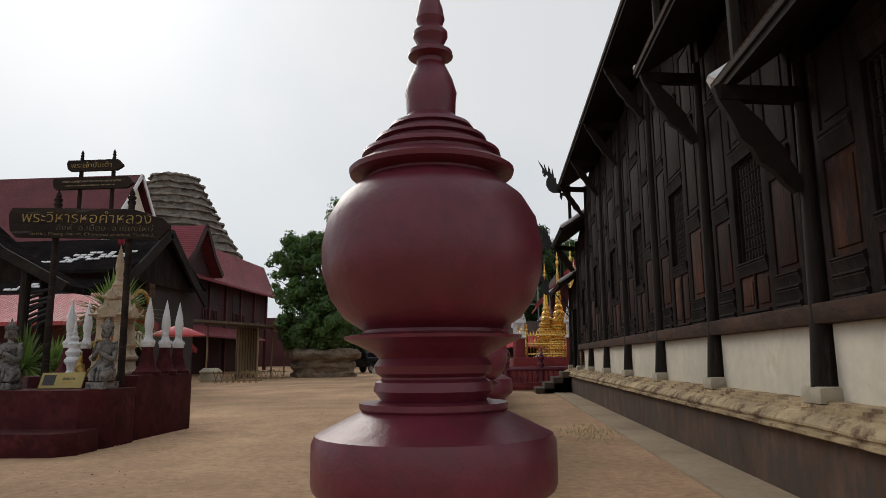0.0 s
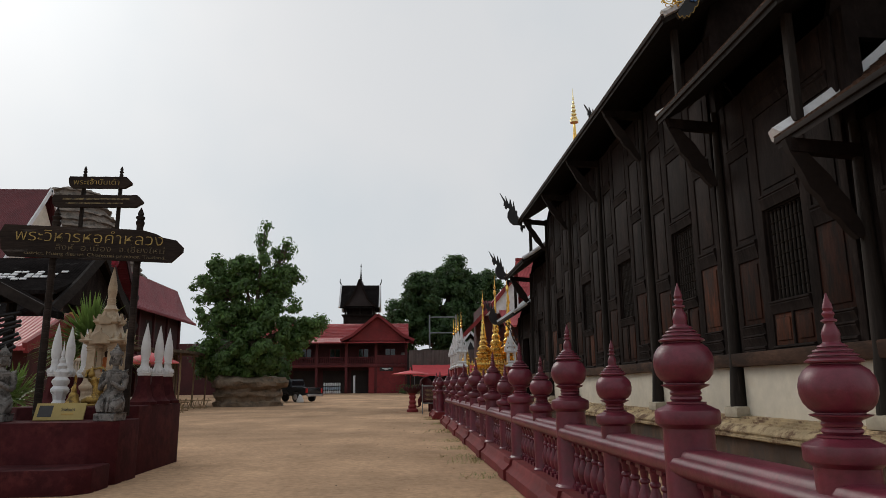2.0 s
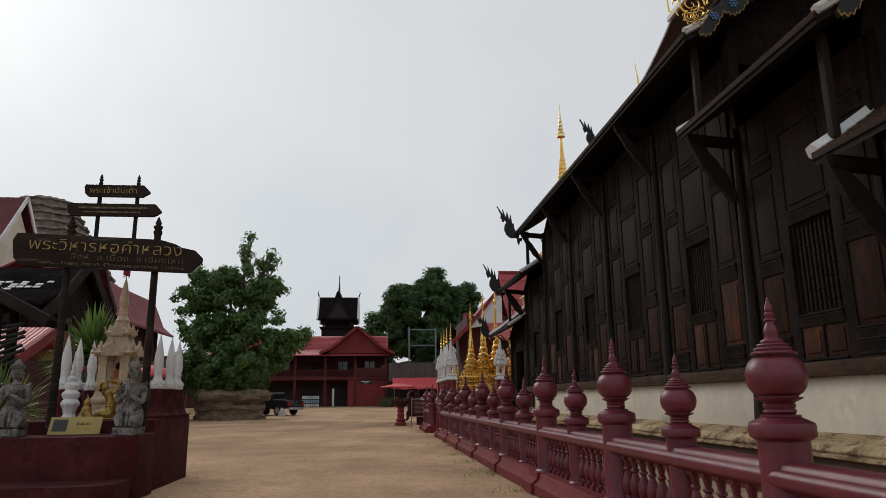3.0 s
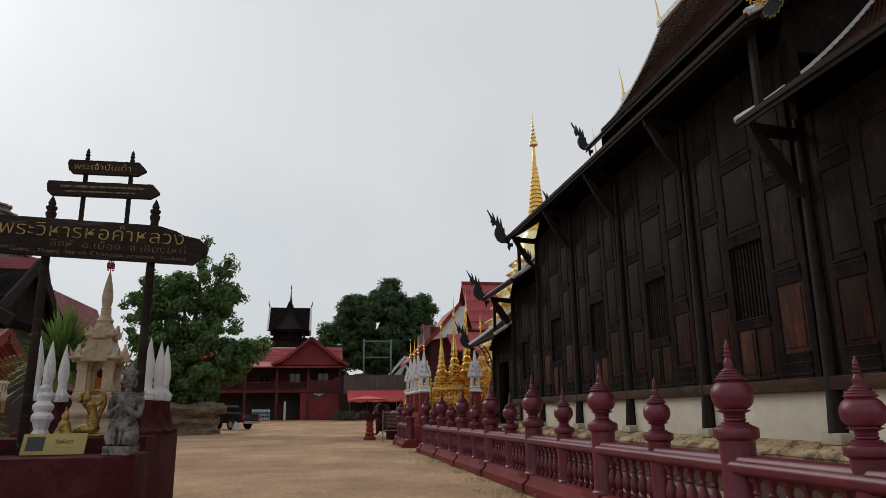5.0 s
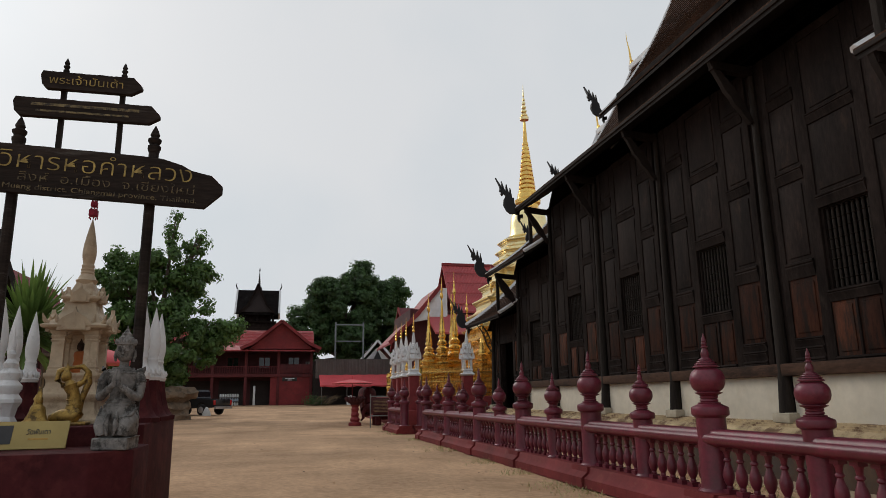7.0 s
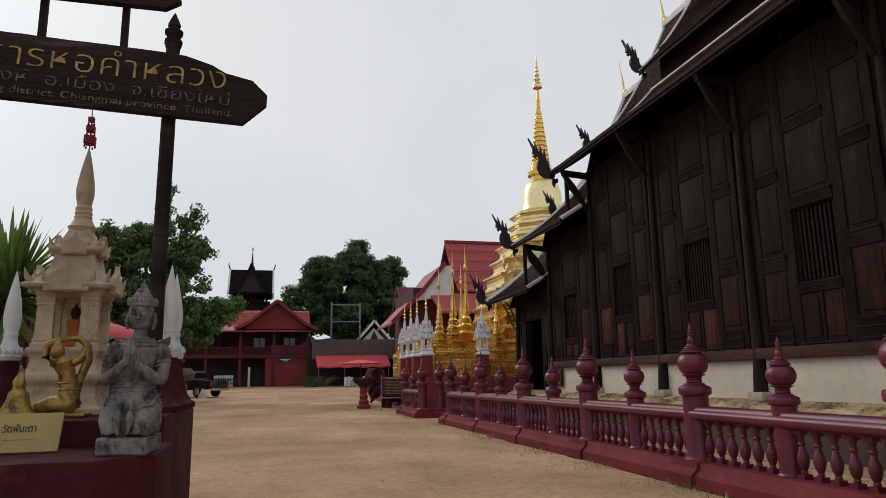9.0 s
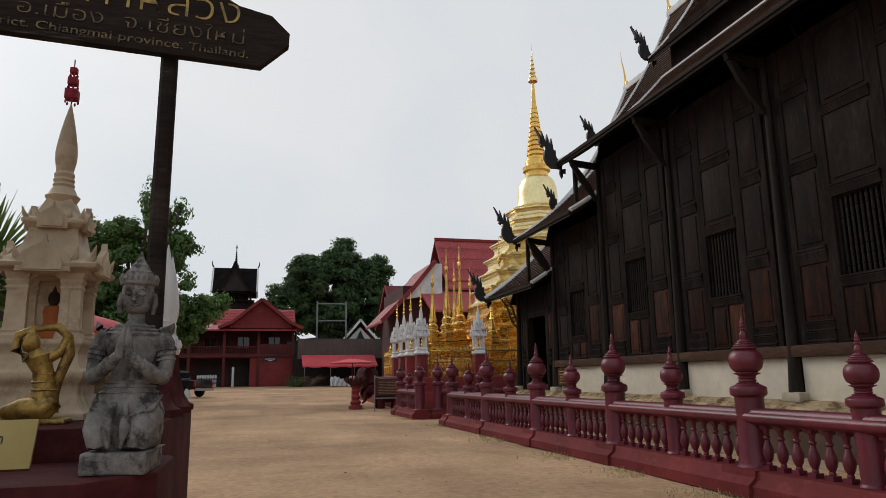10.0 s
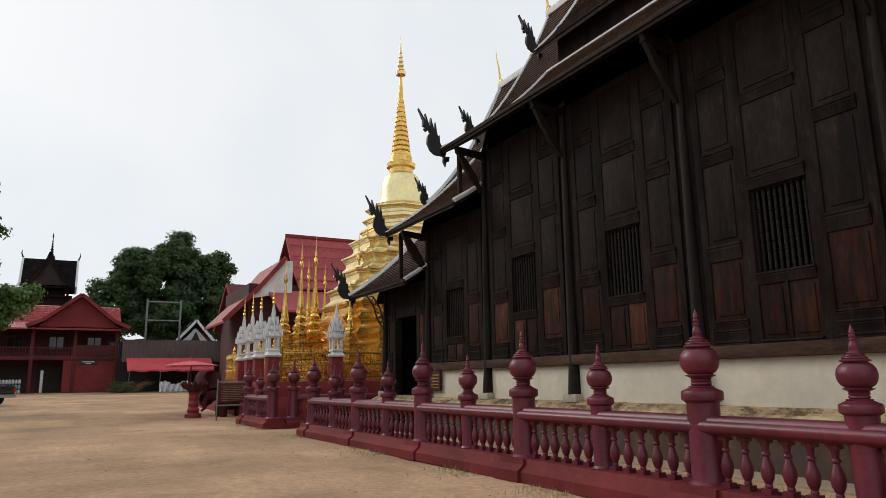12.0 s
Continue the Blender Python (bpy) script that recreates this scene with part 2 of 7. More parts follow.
M["garland"] = mat("red_flower_garland", (0.30, 0.012, 0.035), 0.7, var=0.35, big=14, fine=60, bump=0.6)
M["orange"] = mat("orange_robe", (0.50, 0.13, 0.02), 0.6, var=0.2)
M["mosaic"] = mat("blue_mosaic", (0.05, 0.11, 0.24), 0.25, 0.2, var=0.4, big=9, fine=40, bump=0.2)
M["red_roof_old"] = mat("old_maroon_roof", (0.125, 0.026, 0.030), 0.75, var=0.25, big=0.5, fine=5, bump=0.5, dist=0.05, wave=("X", 2.4, 1.0))
# shade of unlit interiors as a colour; also on the chapel wall and tower gable
M["shade"] = mat("dark_room_shade", (0.035, 0.026, 0.024), 0.85, var=0.3)
# maroon boards of the long house, darkened in colour for the shade they stand in
M["maroon_shaded"] = mat("shaded_maroon_boards", (0.042, 0.0115, 0.0125), 0.8, var=0.35, big=0.8, fine=6, bump=0.3, stretch=(1, 1, 0.3))
M["crate"] = mat("pale_blue_plastic", (0.36, 0.46, 0.56), 0.45, var=0.2, big=3, fine=20, bump=0.1)


for key, tint in (("leaf", (0.11, 0.21, 0.04, 1)), ("leaf_dark", (0.10, 0.18, 0.045, 1)), ("palm", (0.18, 0.28, 0.06, 1))):
    nt = M[key].node_tree
    tr, mixer = nt.nodes.new("ShaderNodeBsdfTranslucent"), nt.nodes.new("ShaderNodeMixShader")
    tr.inputs["Color"].default_value = tint
    mixer.inputs["Fac"].default_value = 0.35
    gi, mrn, vm = nt.nodes.new("ShaderNodeNewGeometry"), nt.nodes.new("ShaderNodeMapRange"), nt.nodes.new("ShaderNodeVectorMath")
    mrn.inputs["To Min"].default_value, mrn.inputs["To Max"].default_value = 0.45, 1.55
    vm.operation = "SCALE"
    nt.links.new(gi.outputs["Random Per Island"], mrn.inputs["Value"])
    nt.links.new(nt.nodes["Principled BSDF"].inputs["Base Color"].links[0].from_socket, vm.inputs[0])
    nt.links.new(mrn.outputs[0], vm.inputs["Scale"])
    nt.links.new(vm.outputs[0], nt.nodes["Principled BSDF"].inputs["Base Color"])
    nt.links.new(nt.nodes["Principled BSDF"].outputs[0], mixer.inputs[1])
    nt.links.new(tr.outputs[0], mixer.inputs[2])
    nt.links.new(mixer.outputs[0], nt.nodes["Material Output"].inputs["Surface"])


# faint wheel tracks running up the yard
nt = M["dirt"].node_tree
gi, mp, tn = nt.nodes.new("ShaderNodeNewGeometry"), nt.nodes.new("ShaderNodeMapping"), nt.nodes.new("ShaderNodeTexNoise")
mp.inputs["Rotation"].default_value = (0, 0, radians(5))
mp.inputs["Scale"].default_value = (1.1, 0.16, 1.0)
tn.inputs["Scale"].default_value, tn.inputs["Detail"].default_value, tn.inputs["Roughness"].default_value = 1.0, 6.0, 0.6
tr, mxr = nt.nodes.new("ShaderNodeValToRGB"), nt.nodes.new("ShaderNodeMix")
tr.color_ramp.elements[0].position, tr.color_ramp.elements[0].color = 0.32, (0.90, 0.895, 0.89, 1)
tr.color_ramp.elements[1].position, tr.color_ramp.elements[1].color = 0.68, (1.05, 1.055, 1.06, 1)
mxr.data_type, mxr.blend_type = "RGBA", "MULTIPLY"
mxr.inputs["Factor"].default_value = 1.0
nt.links.new(gi.outputs["Position"], mp.inputs["Vector"])
nt.links.new(mp.outputs[0], tn.inputs["Vector"])
nt.links.new(tn.outputs["Fac"], tr.inputs["Fac"])
nt.links.new(nt.nodes["Principled BSDF"].inputs["Base Color"].links[0].from_socket, mxr.inputs["A"])
nt.links.new(tr.outputs["Color"], mxr.inputs["B"])
nt.links.new(mxr.outputs["Result"], nt.nodes["Principled BSDF"].inputs["Base Color"])


# ---- mesh helpers ----
def box(bm, x0, y0, z0, x1, y1, z1):
    vs = [bm.verts.new((x, y, z)) for z in (z0, z1) for x, y in ((x0, y0), (x1, y0), (x1, y1), (x0, y1))]
    for q in ((3, 2, 1, 0), (4, 5, 6, 7), (0, 1, 5, 4), (1, 2, 6, 5), (2, 3, 7, 6), (3, 0, 4, 7)):
        bm.faces.new([vs[i] for i in q])
    return vs


def soft_box(bm, x0, y0, z0, x1, y1, z1, r=0.02):
    sub = bmesh.new()
    box(sub, x0, y0, z0, x1, y1, z1)
    bmesh.ops.bevel(sub, geom=sub.edges[:], offset=r, segments=2, profile=0.6, affect="EDGES")
    me = bpy.data.meshes.new("tmp")
    sub.to_mesh(me)
    sub.free()
    bm.from_mesh(me)
    bpy.data.meshes.remove(me)


def lathe(bm, prof, seg=24, at=(0, 0, 0), turn=0.0, smooth=True, cap=True, sx=1.0, sy=1.0):
    """prof: (radius, height) from bottom to top."""
    rings = []
    for r, z in prof:
        r = max(r, 0.0015)
        rings.append([bm.verts.new((at[0] + sx * r * math.cos(turn + 2 * math.pi * i / seg), at[1] + sy * r * math.sin(turn + 2 * math.pi * i / seg), at[2] + z)) for i in range(seg)])
    for a, b in zip(rings, rings[1:]):
        for i in range(seg):
            f = bm.faces.new((a[i], a[(i + 1) % seg], b[(i + 1) % seg], b[i]))
            f.smooth = smooth
    if cap:
        bm.faces.new(rings[0][::-1])
        bm.faces.new(rings[-1])


def tube(bm, pts, radii, seg=8, smooth=True):
    pts = [Vector(p) for p in pts]
    rings = []
    for i, p in enumerate(pts):
        d = (pts[min(i + 1, len(pts) - 1)] - pts[max(i - 1, 0)]).normalized()
        u = d.orthogonal().normalized() if abs(d.z) < 0.95 else Vector((1, 0, 0)).cross(d).normalized()
        if i and abs(u.dot(pu)) < 0.9:
            u = (pu - d * pu.dot(d)).normalized()
        pu = u
        v = d.cross(u)
        r = radii[i] if isinstance(radii, (list, tuple)) else radii
        rings.append([bm.verts.new(p + r * (u * math.cos(2 * math.pi * k / seg) + v * math.sin(2 * math.pi * k / seg))) for k in range(seg)])
    for a, b in zip(rings, rings[1:]):
        for k in range(seg):
            f = bm.faces.new((a[k], a[(k + 1) % seg], b[(k + 1) % seg], b[k]))
            f.smooth = smooth
    bm.faces.new(rings[0][::-1])
    bm.faces.new(rings[-1])


def prism(bm, poly, axis, a, b):
    """Extrudes a polygon along an axis: 'x' polygon is (y, z), 'y' (x, z), 'z' (x, y)."""
    def at(p, h):
        return {"x": (h, p[0], p[1]), "y": (p[0], h, p[1]), "z": (p[0], p[1], h)}[axis]
    lo, hi = [bm.verts.new(at(p, a)) for p in poly], [bm.verts.new(at(p, b)) for p in poly]
    n = len(poly)
    bm.faces.new(lo[::-1])
    bm.faces.new(hi)
    for i in range(n):
        bm.faces.new((lo[i], lo[(i + 1) % n], hi[(i + 1) % n], hi[i]))


def slab(bm, prof, y0, y1, thick, axis="y"):
    """A sheet along an (x, z) profile, swept along y (or with axes swapped), with thickness below it."""
    low = [(x, z - thick) for x, z in prof]
    prism(bm, list(prof) + low[::-1], axis, y0, y1)


def beam(bm, p, q, w, h):
    """A square-cut timber from p to q."""
    p, q = Vector(p), Vector(q)
    d = (q - p).normalized()
    s = d.cross(Vector((0, 0, 1)))
    s = s.normalized() if s.length > 0.01 else Vector((1, 0, 0))
    u = s.cross(d)
    c = [s * (a * w / 2) + u * (b * h / 2) for a, b in ((-1, -1), (1, -1), (1, 1), (-1, 1))]
    lo, hi = [bm.verts.new(p + v) for v in c], [bm.verts.new(q + v) for v in c]
    bm.faces.new(lo[::-1])
    bm.faces.new(hi)
    for i in range(4):
        bm.faces.new((lo[i], lo[(i + 1) % 4], hi[(i + 1) % 4], hi[i]))


def make(bm, name, sharp=35):
    bmesh.ops.recalc_face_normals(bm, faces=bm.faces[:])
    me = bpy.data.meshes.new(name)
    bm.to_mesh(me)
    bm.free()
    me.set_sharp_from_angle(angle=radians(sharp))
    return me


def part(name, bm, material, parent=None, label="", sharp=35):
    me = bm if isinstance(bm, bpy.types.Mesh) else make(bm, name, sharp)
    if not me.materials:
        me.materials.append(M[material])
    ob = new(name, me)
    if parent:
        ob.parent = parent
    if label:
        ob["label"] = label
    return ob


def thing(name, label, category, m=None, group="", kind=""):
    ob = new(name)
    if m is not None:
        ob.matrix_basis = m
    return tagged(ob, label, category, group, kind)


def lettering(text, size, parent, m, material, name="lettering", width=None, offset=0.0, split=True):
    cu = bpy.data.curves.new("text", "FONT")
    cu.body, cu.size, cu.align_x, cu.align_y, cu.extrude, cu.offset = text, size, "CENTER", "CENTER", 0.004, offset
    ob = bpy.data.objects.new("text", cu)
    scene.collection.objects.link(ob)
    bpy.context.view_layer.update()
    me = bpy.data.meshes.new_from_object(ob.evaluated_get(bpy.context.evaluated_depsgraph_get()))
    bpy.data.objects.remove(ob)
    me.materials.clear()
    xs = [v.co.x for v in me.vertices]
    if width and xs:
        k = width / (max(xs) - min(xs))
        for v in me.vertices:
            v.co.x *= k
    if not split:
        o = part(name, me, material, parent)
        o.matrix_basis = m
        o["kind"] = "stuff"
        return o
    bm = bmesh.new()
    bm.from_mesh(me)
    left = set(bm.verts)
    while left:
        island, todo = set(), [left.pop()]
        while todo:
            v = todo.pop()
            island.add(v)
            for e in v.link_edges:
                w = e.other_vert(v)
                if w in left:
                    left.discard(w)
                    todo.append(w)
        order = {v: i for i, v in enumerate(island)}
        faces = {f for v in island for f in v.link_faces}
        piece = bpy.data.meshes.new("letter")
        piece.from_pydata([v.co for v in order], [], [[order[v] for v in f.verts] for f in faces])
        part("letter", piece, material, parent).matrix_basis = m
    bm.free()


def rise(y):
    """Height of the yard, which climbs gently away to the far buildings."""
    return 0.0 if y < 32 else (y - 32) * 0.0105 if y < 90 else 58 * 0.0105


# ---- ground ----
bm = bmesh.new()
xs = [-400, -120, -60] + [-40 + i * 1.0 for i in range(61)] + [40, 80, 200, 400]
ys = [-200, -60, -20] + [-10 + i * 1.0 for i in range(66)] + [60, 70, 80, 90, 100, 130, 200, 400]
grid = [[bm.verts.new((x, y, rise(y) + (0.02 * noise.noise(Vector((x * 0.35, y * 0.35, 0))) - 0.012 if -40 < x < 20 and -10 < y < 55 else -0.03))) for x in xs] for y in ys]
for r0, r1 in zip(grid, grid[1:]):
    for i in range(len(xs) - 1):
        bm.faces.new((r0[i], r0[i + 1], r1[i + 1], r1[i])).smooth = True
tagged(part("ground", bm, "dirt"), "packed sandy dirt yard with wheel marks", "ground", kind="structure")

bm = bmesh.new()
for k in range(9):
    soft_box(bm, 2.02, 0.5 + k * 3.0, -0.06, 2.66, 3.47 + k * 3.0, 0.025, 0.012)
tagged(part("pavement", bm, "concrete_strip"), "narrow dusty concrete apron along the plinth", "pavement", kind="structure")


# ---- balustrade ----
RX = -0.13
SHAFT = [(0.195, 0.0), (0.195, 0.03), (0.168, 0.055), (0.158, 0.09), (0.156, 0.79), (0.182, 0.808), (0.195, 0.818), (0.199, 0.83), (0.199, 0.888), (0.193, 0.902), (0.118, 0.938), (0.122, 0.942), (0.122, 0.951), (0.086, 0.954)]
BALL = [(0.092, 0.962), (0.099, 0.970), (0.096, 0.984), (0.086, 0.989), (0.086, 0.992), (0.095, 0.998), (0.098, 1.010), (0.090, 1.022), (0.098, 1.030), (0.122, 1.042), (0.147, 1.053), (0.148, 1.058), (0.118, 1.063), (0.117, 1.068),
        (0.148, 1.088), (0.171, 1.12), (0.185, 1.165), (0.187, 1.205), (0.178, 1.252), (0.156, 1.290), (0.122, 1.318), (0.113, 1.323), (0.113, 1.327), (0.141, 1.333), (0.143, 1.341), (0.126, 1.352)]
SPIRE = [(0.112, 1.358), (0.112, 1.363), (0.121, 1.366), (0.119, 1.373), (0.098, 1.382), (0.089, 1.385), (0.089, 1.389), (0.098, 1.392), (0.095, 1.399), (0.077, 1.406), (0.068, 1.409), (0.068, 1.413), (0.075, 1.416), (0.070, 1.424), (0.050, 1.434),
         (0.043, 1.442), (0.044, 1.47), (0.046, 1.485), (0.039, 1.51), (0.025, 1.54), (0.025, 1.548), (0.040, 1.554), (0.039, 1.562), (0.023, 1.571), (0.024, 1.578), (0.031, 1.592), (0.031, 1.60), (0.021, 1.612), (0.026, 1.626), (0.022, 1.65), (0.012, 1.68), (0.003, 1.712)]
BIG = SHAFT + BALL + SPIRE
big_mesh = bmesh.new()
lathe(big_mesh, BIG, 36)
big_mesh = make(big_mesh, "post", 24)
big_mesh.materials.append(M["red_paint"])
small_mesh = bmesh.new()
lathe(small_mesh, [(r * (0.68 if z < 0.75 else 0.80), z if z < 0.5 else 0.5 + (z - 0.5) * 0.775) for r, z in BIG], 24)
small_mesh = make(small_mesh, "post", 24)
small_mesh.materials.append(M["red_paint"])
bal_mesh = bmesh.new()
box(bal_mesh, -0.05, -0.05, 0.0, 0.05, 0.05, 0.05)
lathe(bal_mesh, [(0.03, 0.05), (0.035, 0.07), (0.028, 0.085), (0.05, 0.13), (0.061, 0.18), (0.056, 0.23), (0.036, 0.285), (0.026, 0.32), (0.04, 0.335), (0.04, 0.35), (0.027, 0.365), (0.034, 0.41), (0.045, 0.435)], 12)
box(bal_mesh, -0.048, -0.048, 0.435, 0.048, 0.048, 0.48)
bal_mesh = make(bal_mesh, "baluster", 40)
bal_mesh.materials.append(M["red_paint"])


def balustrade(length, bays, m, label, last_big=True):
    """A run along local y from 0; big posts every second place."""
    root = thing("balustrade", label, "balustrade", m, kind="structure")
    bm = bmesh.new()
    prism(bm, [(-0.30, 0.0), (0.30, 0.0), (0.30, 0.13), (0.27, 0.15), (0.215, 0.20), (0.20, 0.265), (0.185, 0.28), (-0.185, 0.28), (-0.20, 0.265), (-0.215, 0.20), (-0.27, 0.15), (-0.30, 0.13)], "y", -0.28, length + 0.28)
    part("base", bm, "red_base", root)
    bm = bmesh.new()
    prism(bm, [(-0.09, 0.755), (0.09, 0.755), (0.13, 0.78), (0.15, 0.80), (0.155, 0.84), (0.14, 0.875), (0.11, 0.885), (0.10, 0.915), (0.07, 0.93), (-0.07, 0.93), (-0.10, 0.915), (-0.11, 0.885), (-0.14, 0.875), (-0.155, 0.84), (-0.15, 0.80), (-0.13, 0.78)], "y", 0, length)
    part("rail", bm, "red_paint", root, sharp=50)
    step = length / bays
    for k in range(bays + 1):
        big = k % 2 == 0
        p = part("post", big_mesh if big else small_mesh, "red_paint", root)
        p.matrix_basis = pose(0, k * step - (0 if big else 0.03), 0.26, 0, 0, 37 * k)
        if big:
            bm = bmesh.new()
            prism(bm, [(-0.335, 0.0), (0.335, 0.0), (0.335, 0.14), (0.30, 0.165), (0.245, 0.215), (0.235, 0.285), (-0.235, 0.285), (-0.245, 0.215), (-0.30, 0.165), (-0.335, 0.14)], "y", k * step - 0.27, k * step + 0.27)
            part("foot", bm, "red_base", root)
        if k < bays:
            n = 6
            for i in range(n):
                b = part("baluster", bal_mesh, "red_paint", root)
                b.matrix_basis = pose(0, k * step + step * (i + 1.05) / (n + 1.1) + 0.0, 0.278, 0, 0, 0)
    return root


balustrade(24.14, 16, pose(-0.108, 1.14, 0, 0, 0, 0.18), "maroon concrete balustrade with turned balusters and lotus-bud finials")
balustrade(3.05, 2, pose(-0.32, 28.65, 0), "short maroon balustrade beside the passage, with bud finials")
balustrade(3.0, 2, pose(-0.32 + 0.62, 28.65, 0, 0, 0, -90), "maroon balustrade turning in beside the passage")


# ---- wooden assembly hall ----
AX = 8.6
WX = 3.0
TIERS = [(6.95, 9.3, 22.72), (5.47, 6.3, 26.15), (3.98, 3.2, 29.38)]
RUNS = [(6.95, 9.3, 22.72, (1, 1)), (5.47, 6.3, 9.82, (1, 0)), (5.47, 22.1, 26.15, (0, 1)), (3.98, 3.2, 6.82, (1, 0)), (3.98, 25.1, 29.38, (0, 1))]
hall = thing("assembly_hall", "dark weathered teak temple hall with tiered curved roofs", "temple", kind="")


def roof_low(e):
    x0 = 2.27 if e < 4.5 else 2.15
    up, bow = (1.86, 0.96) if e > 6 else (2.0, 1.15)
    return [(x0 + (5.65 - x0) * s, e + up * s + bow * s * s) for s in [i / 10 for i in range(11)]]


def roof_top(e):
    lift = 3.36 if e > 6 else 3.47
    return [(5.2 + (AX - 5.2) * s, e + lift + 2.97 * s + 2.23 * s * s) for s in [i / 10 for i in range(11)]]


def mirrored(prof):
    return [(2 * AX - x, z) for x, z in prof]


def courses(bm, prof, y0, y1, lap=0.16, thick=0.03):
    """Overlapping rows of wooden tiles up a curved slope."""
    pts = [Vector((x, 0, z)) for x, z in prof]
    seg = [(b - a).length for a, b in zip(pts, pts[1:])]
    total = sum(seg)
    def at(s):
        for a, b, d in zip(pts, pts[1:], seg):
            if s <= d:
                return a.lerp(b, s / d)
            s -= d
        return pts[-1]
    n = int(total / lap)
    for k in range(n):
        a, b = at(total * k / n), at(total * (k + 1.25) / n)
        nrm = Vector((-(b.z - a.z), 0, b.x - a.x)).normalized()
        lo, hi = a + nrm * (thick + 0.03), b + nrm * 0.012
        q = [lo, hi, hi - nrm * 0.02, lo - nrm * thick]
        prism(bm, [(v.x, v.z) for v in q], "y", y0, y1)


for e, y0, y1, ends in RUNS:
    for side in (0, 1):
        for prof, edge in ((roof_low(e), 0), (roof_top(e), 1)):
            pr = mirrored(prof) if side else prof
            bm = bmesh.new()
            slab(bm, pr, y0 + 0.02, y1 - 0.02, 0.10)
            part("roof_boarding", bm, "soffit", hall)
            if not side:
                bm = bmesh.new()
                courses(bm, pr, y0, y1)
                part("roof_tiles", bm, "roof_tile", hall, sharp=20)
            else:
                bm = bmesh.new()
                slab(bm, [(x, z + 0.05) for x, z in pr], y0, y1, 0.05)
                part("roof_tiles", bm, "roof_tile", hall)
            for yy in (y0, y1):
                bm = bmesh.new()
                tube(bm, [(x, yy, z + 0.06) for x, z in pr], 0.11 if e < 4.5 and yy == y1 and not side else 0.065, 6)
                part("verge", bm, "white", hall, "white lime-plastered verge")
        # eave board
        pr = mirrored(roof_low(e)) if side else roof_low(e)
        x0 = pr[0][0]
        bm = bmesh.new()
        soft_box(bm, x0 - 0.03, y0, e - 0.035, x0 + 0.03, y1, e + 0.03, 0.01)
        part("eave_board", bm, "fascia", hall)
        # white flashing where the lower roof meets the clerestory
        bm = bmesh.new()
        xf, zf = pr[-1]
        soft_box(bm, xf - 0.14, y0 + 0.1, zf - 0.02, xf - 0.02, y1 - 0.1, zf + 0.04, 0.012)
        part("flashing", bm, "white", hall)
        # clerestory
        bm = bmesh.new()
        xc = 2 * AX - 5.62 if side else 5.62
        box(bm, xc - 0.05, y0 + 0.6, e + 2.0, xc + 0.05, y1 - 0.6, e + 3.95)
        part("clerestory", bm, "timber", hall)
    # gable boards
    for yy in [y for y, on in ((y0 + 0.55, ends[0]), (y1 - 0.55, ends[1])) if on]:
        up = roof_top(e)
        poly = [(3.0, e - 0.2)] + [(x, z - 0.1) for x, z in roof_low(e)[3:]] + [(x, z - 0.1) for x, z in up[2:]]
        poly = poly + [(2 * AX - x, z) for x, z in poly[::-1][1:]]
        bm = bmesh.new()
        prism(bm, poly, "y", yy - 0.05, yy + 0.05)
        part("gable", bm, "timber", hall)
    bm = bmesh.new()
    soft_box(bm, AX - 0.14, y0 - 0.1, e + 8.6, AX + 0.14, y1 + 0.1, e + 8.85, 0.04)
    part("ridge", bm, "white", hall)

# walls of the hall
COLS = [3.45, 6.52, 9.62, 12.74, 15.87, 18.94, 22.05, 25.09, 28.0]


def wall_top(y):
    return 6.85 if 9.76 <= y <= 22.05 else 5.5 if 6.7 <= y <= 25.09 else 4.1


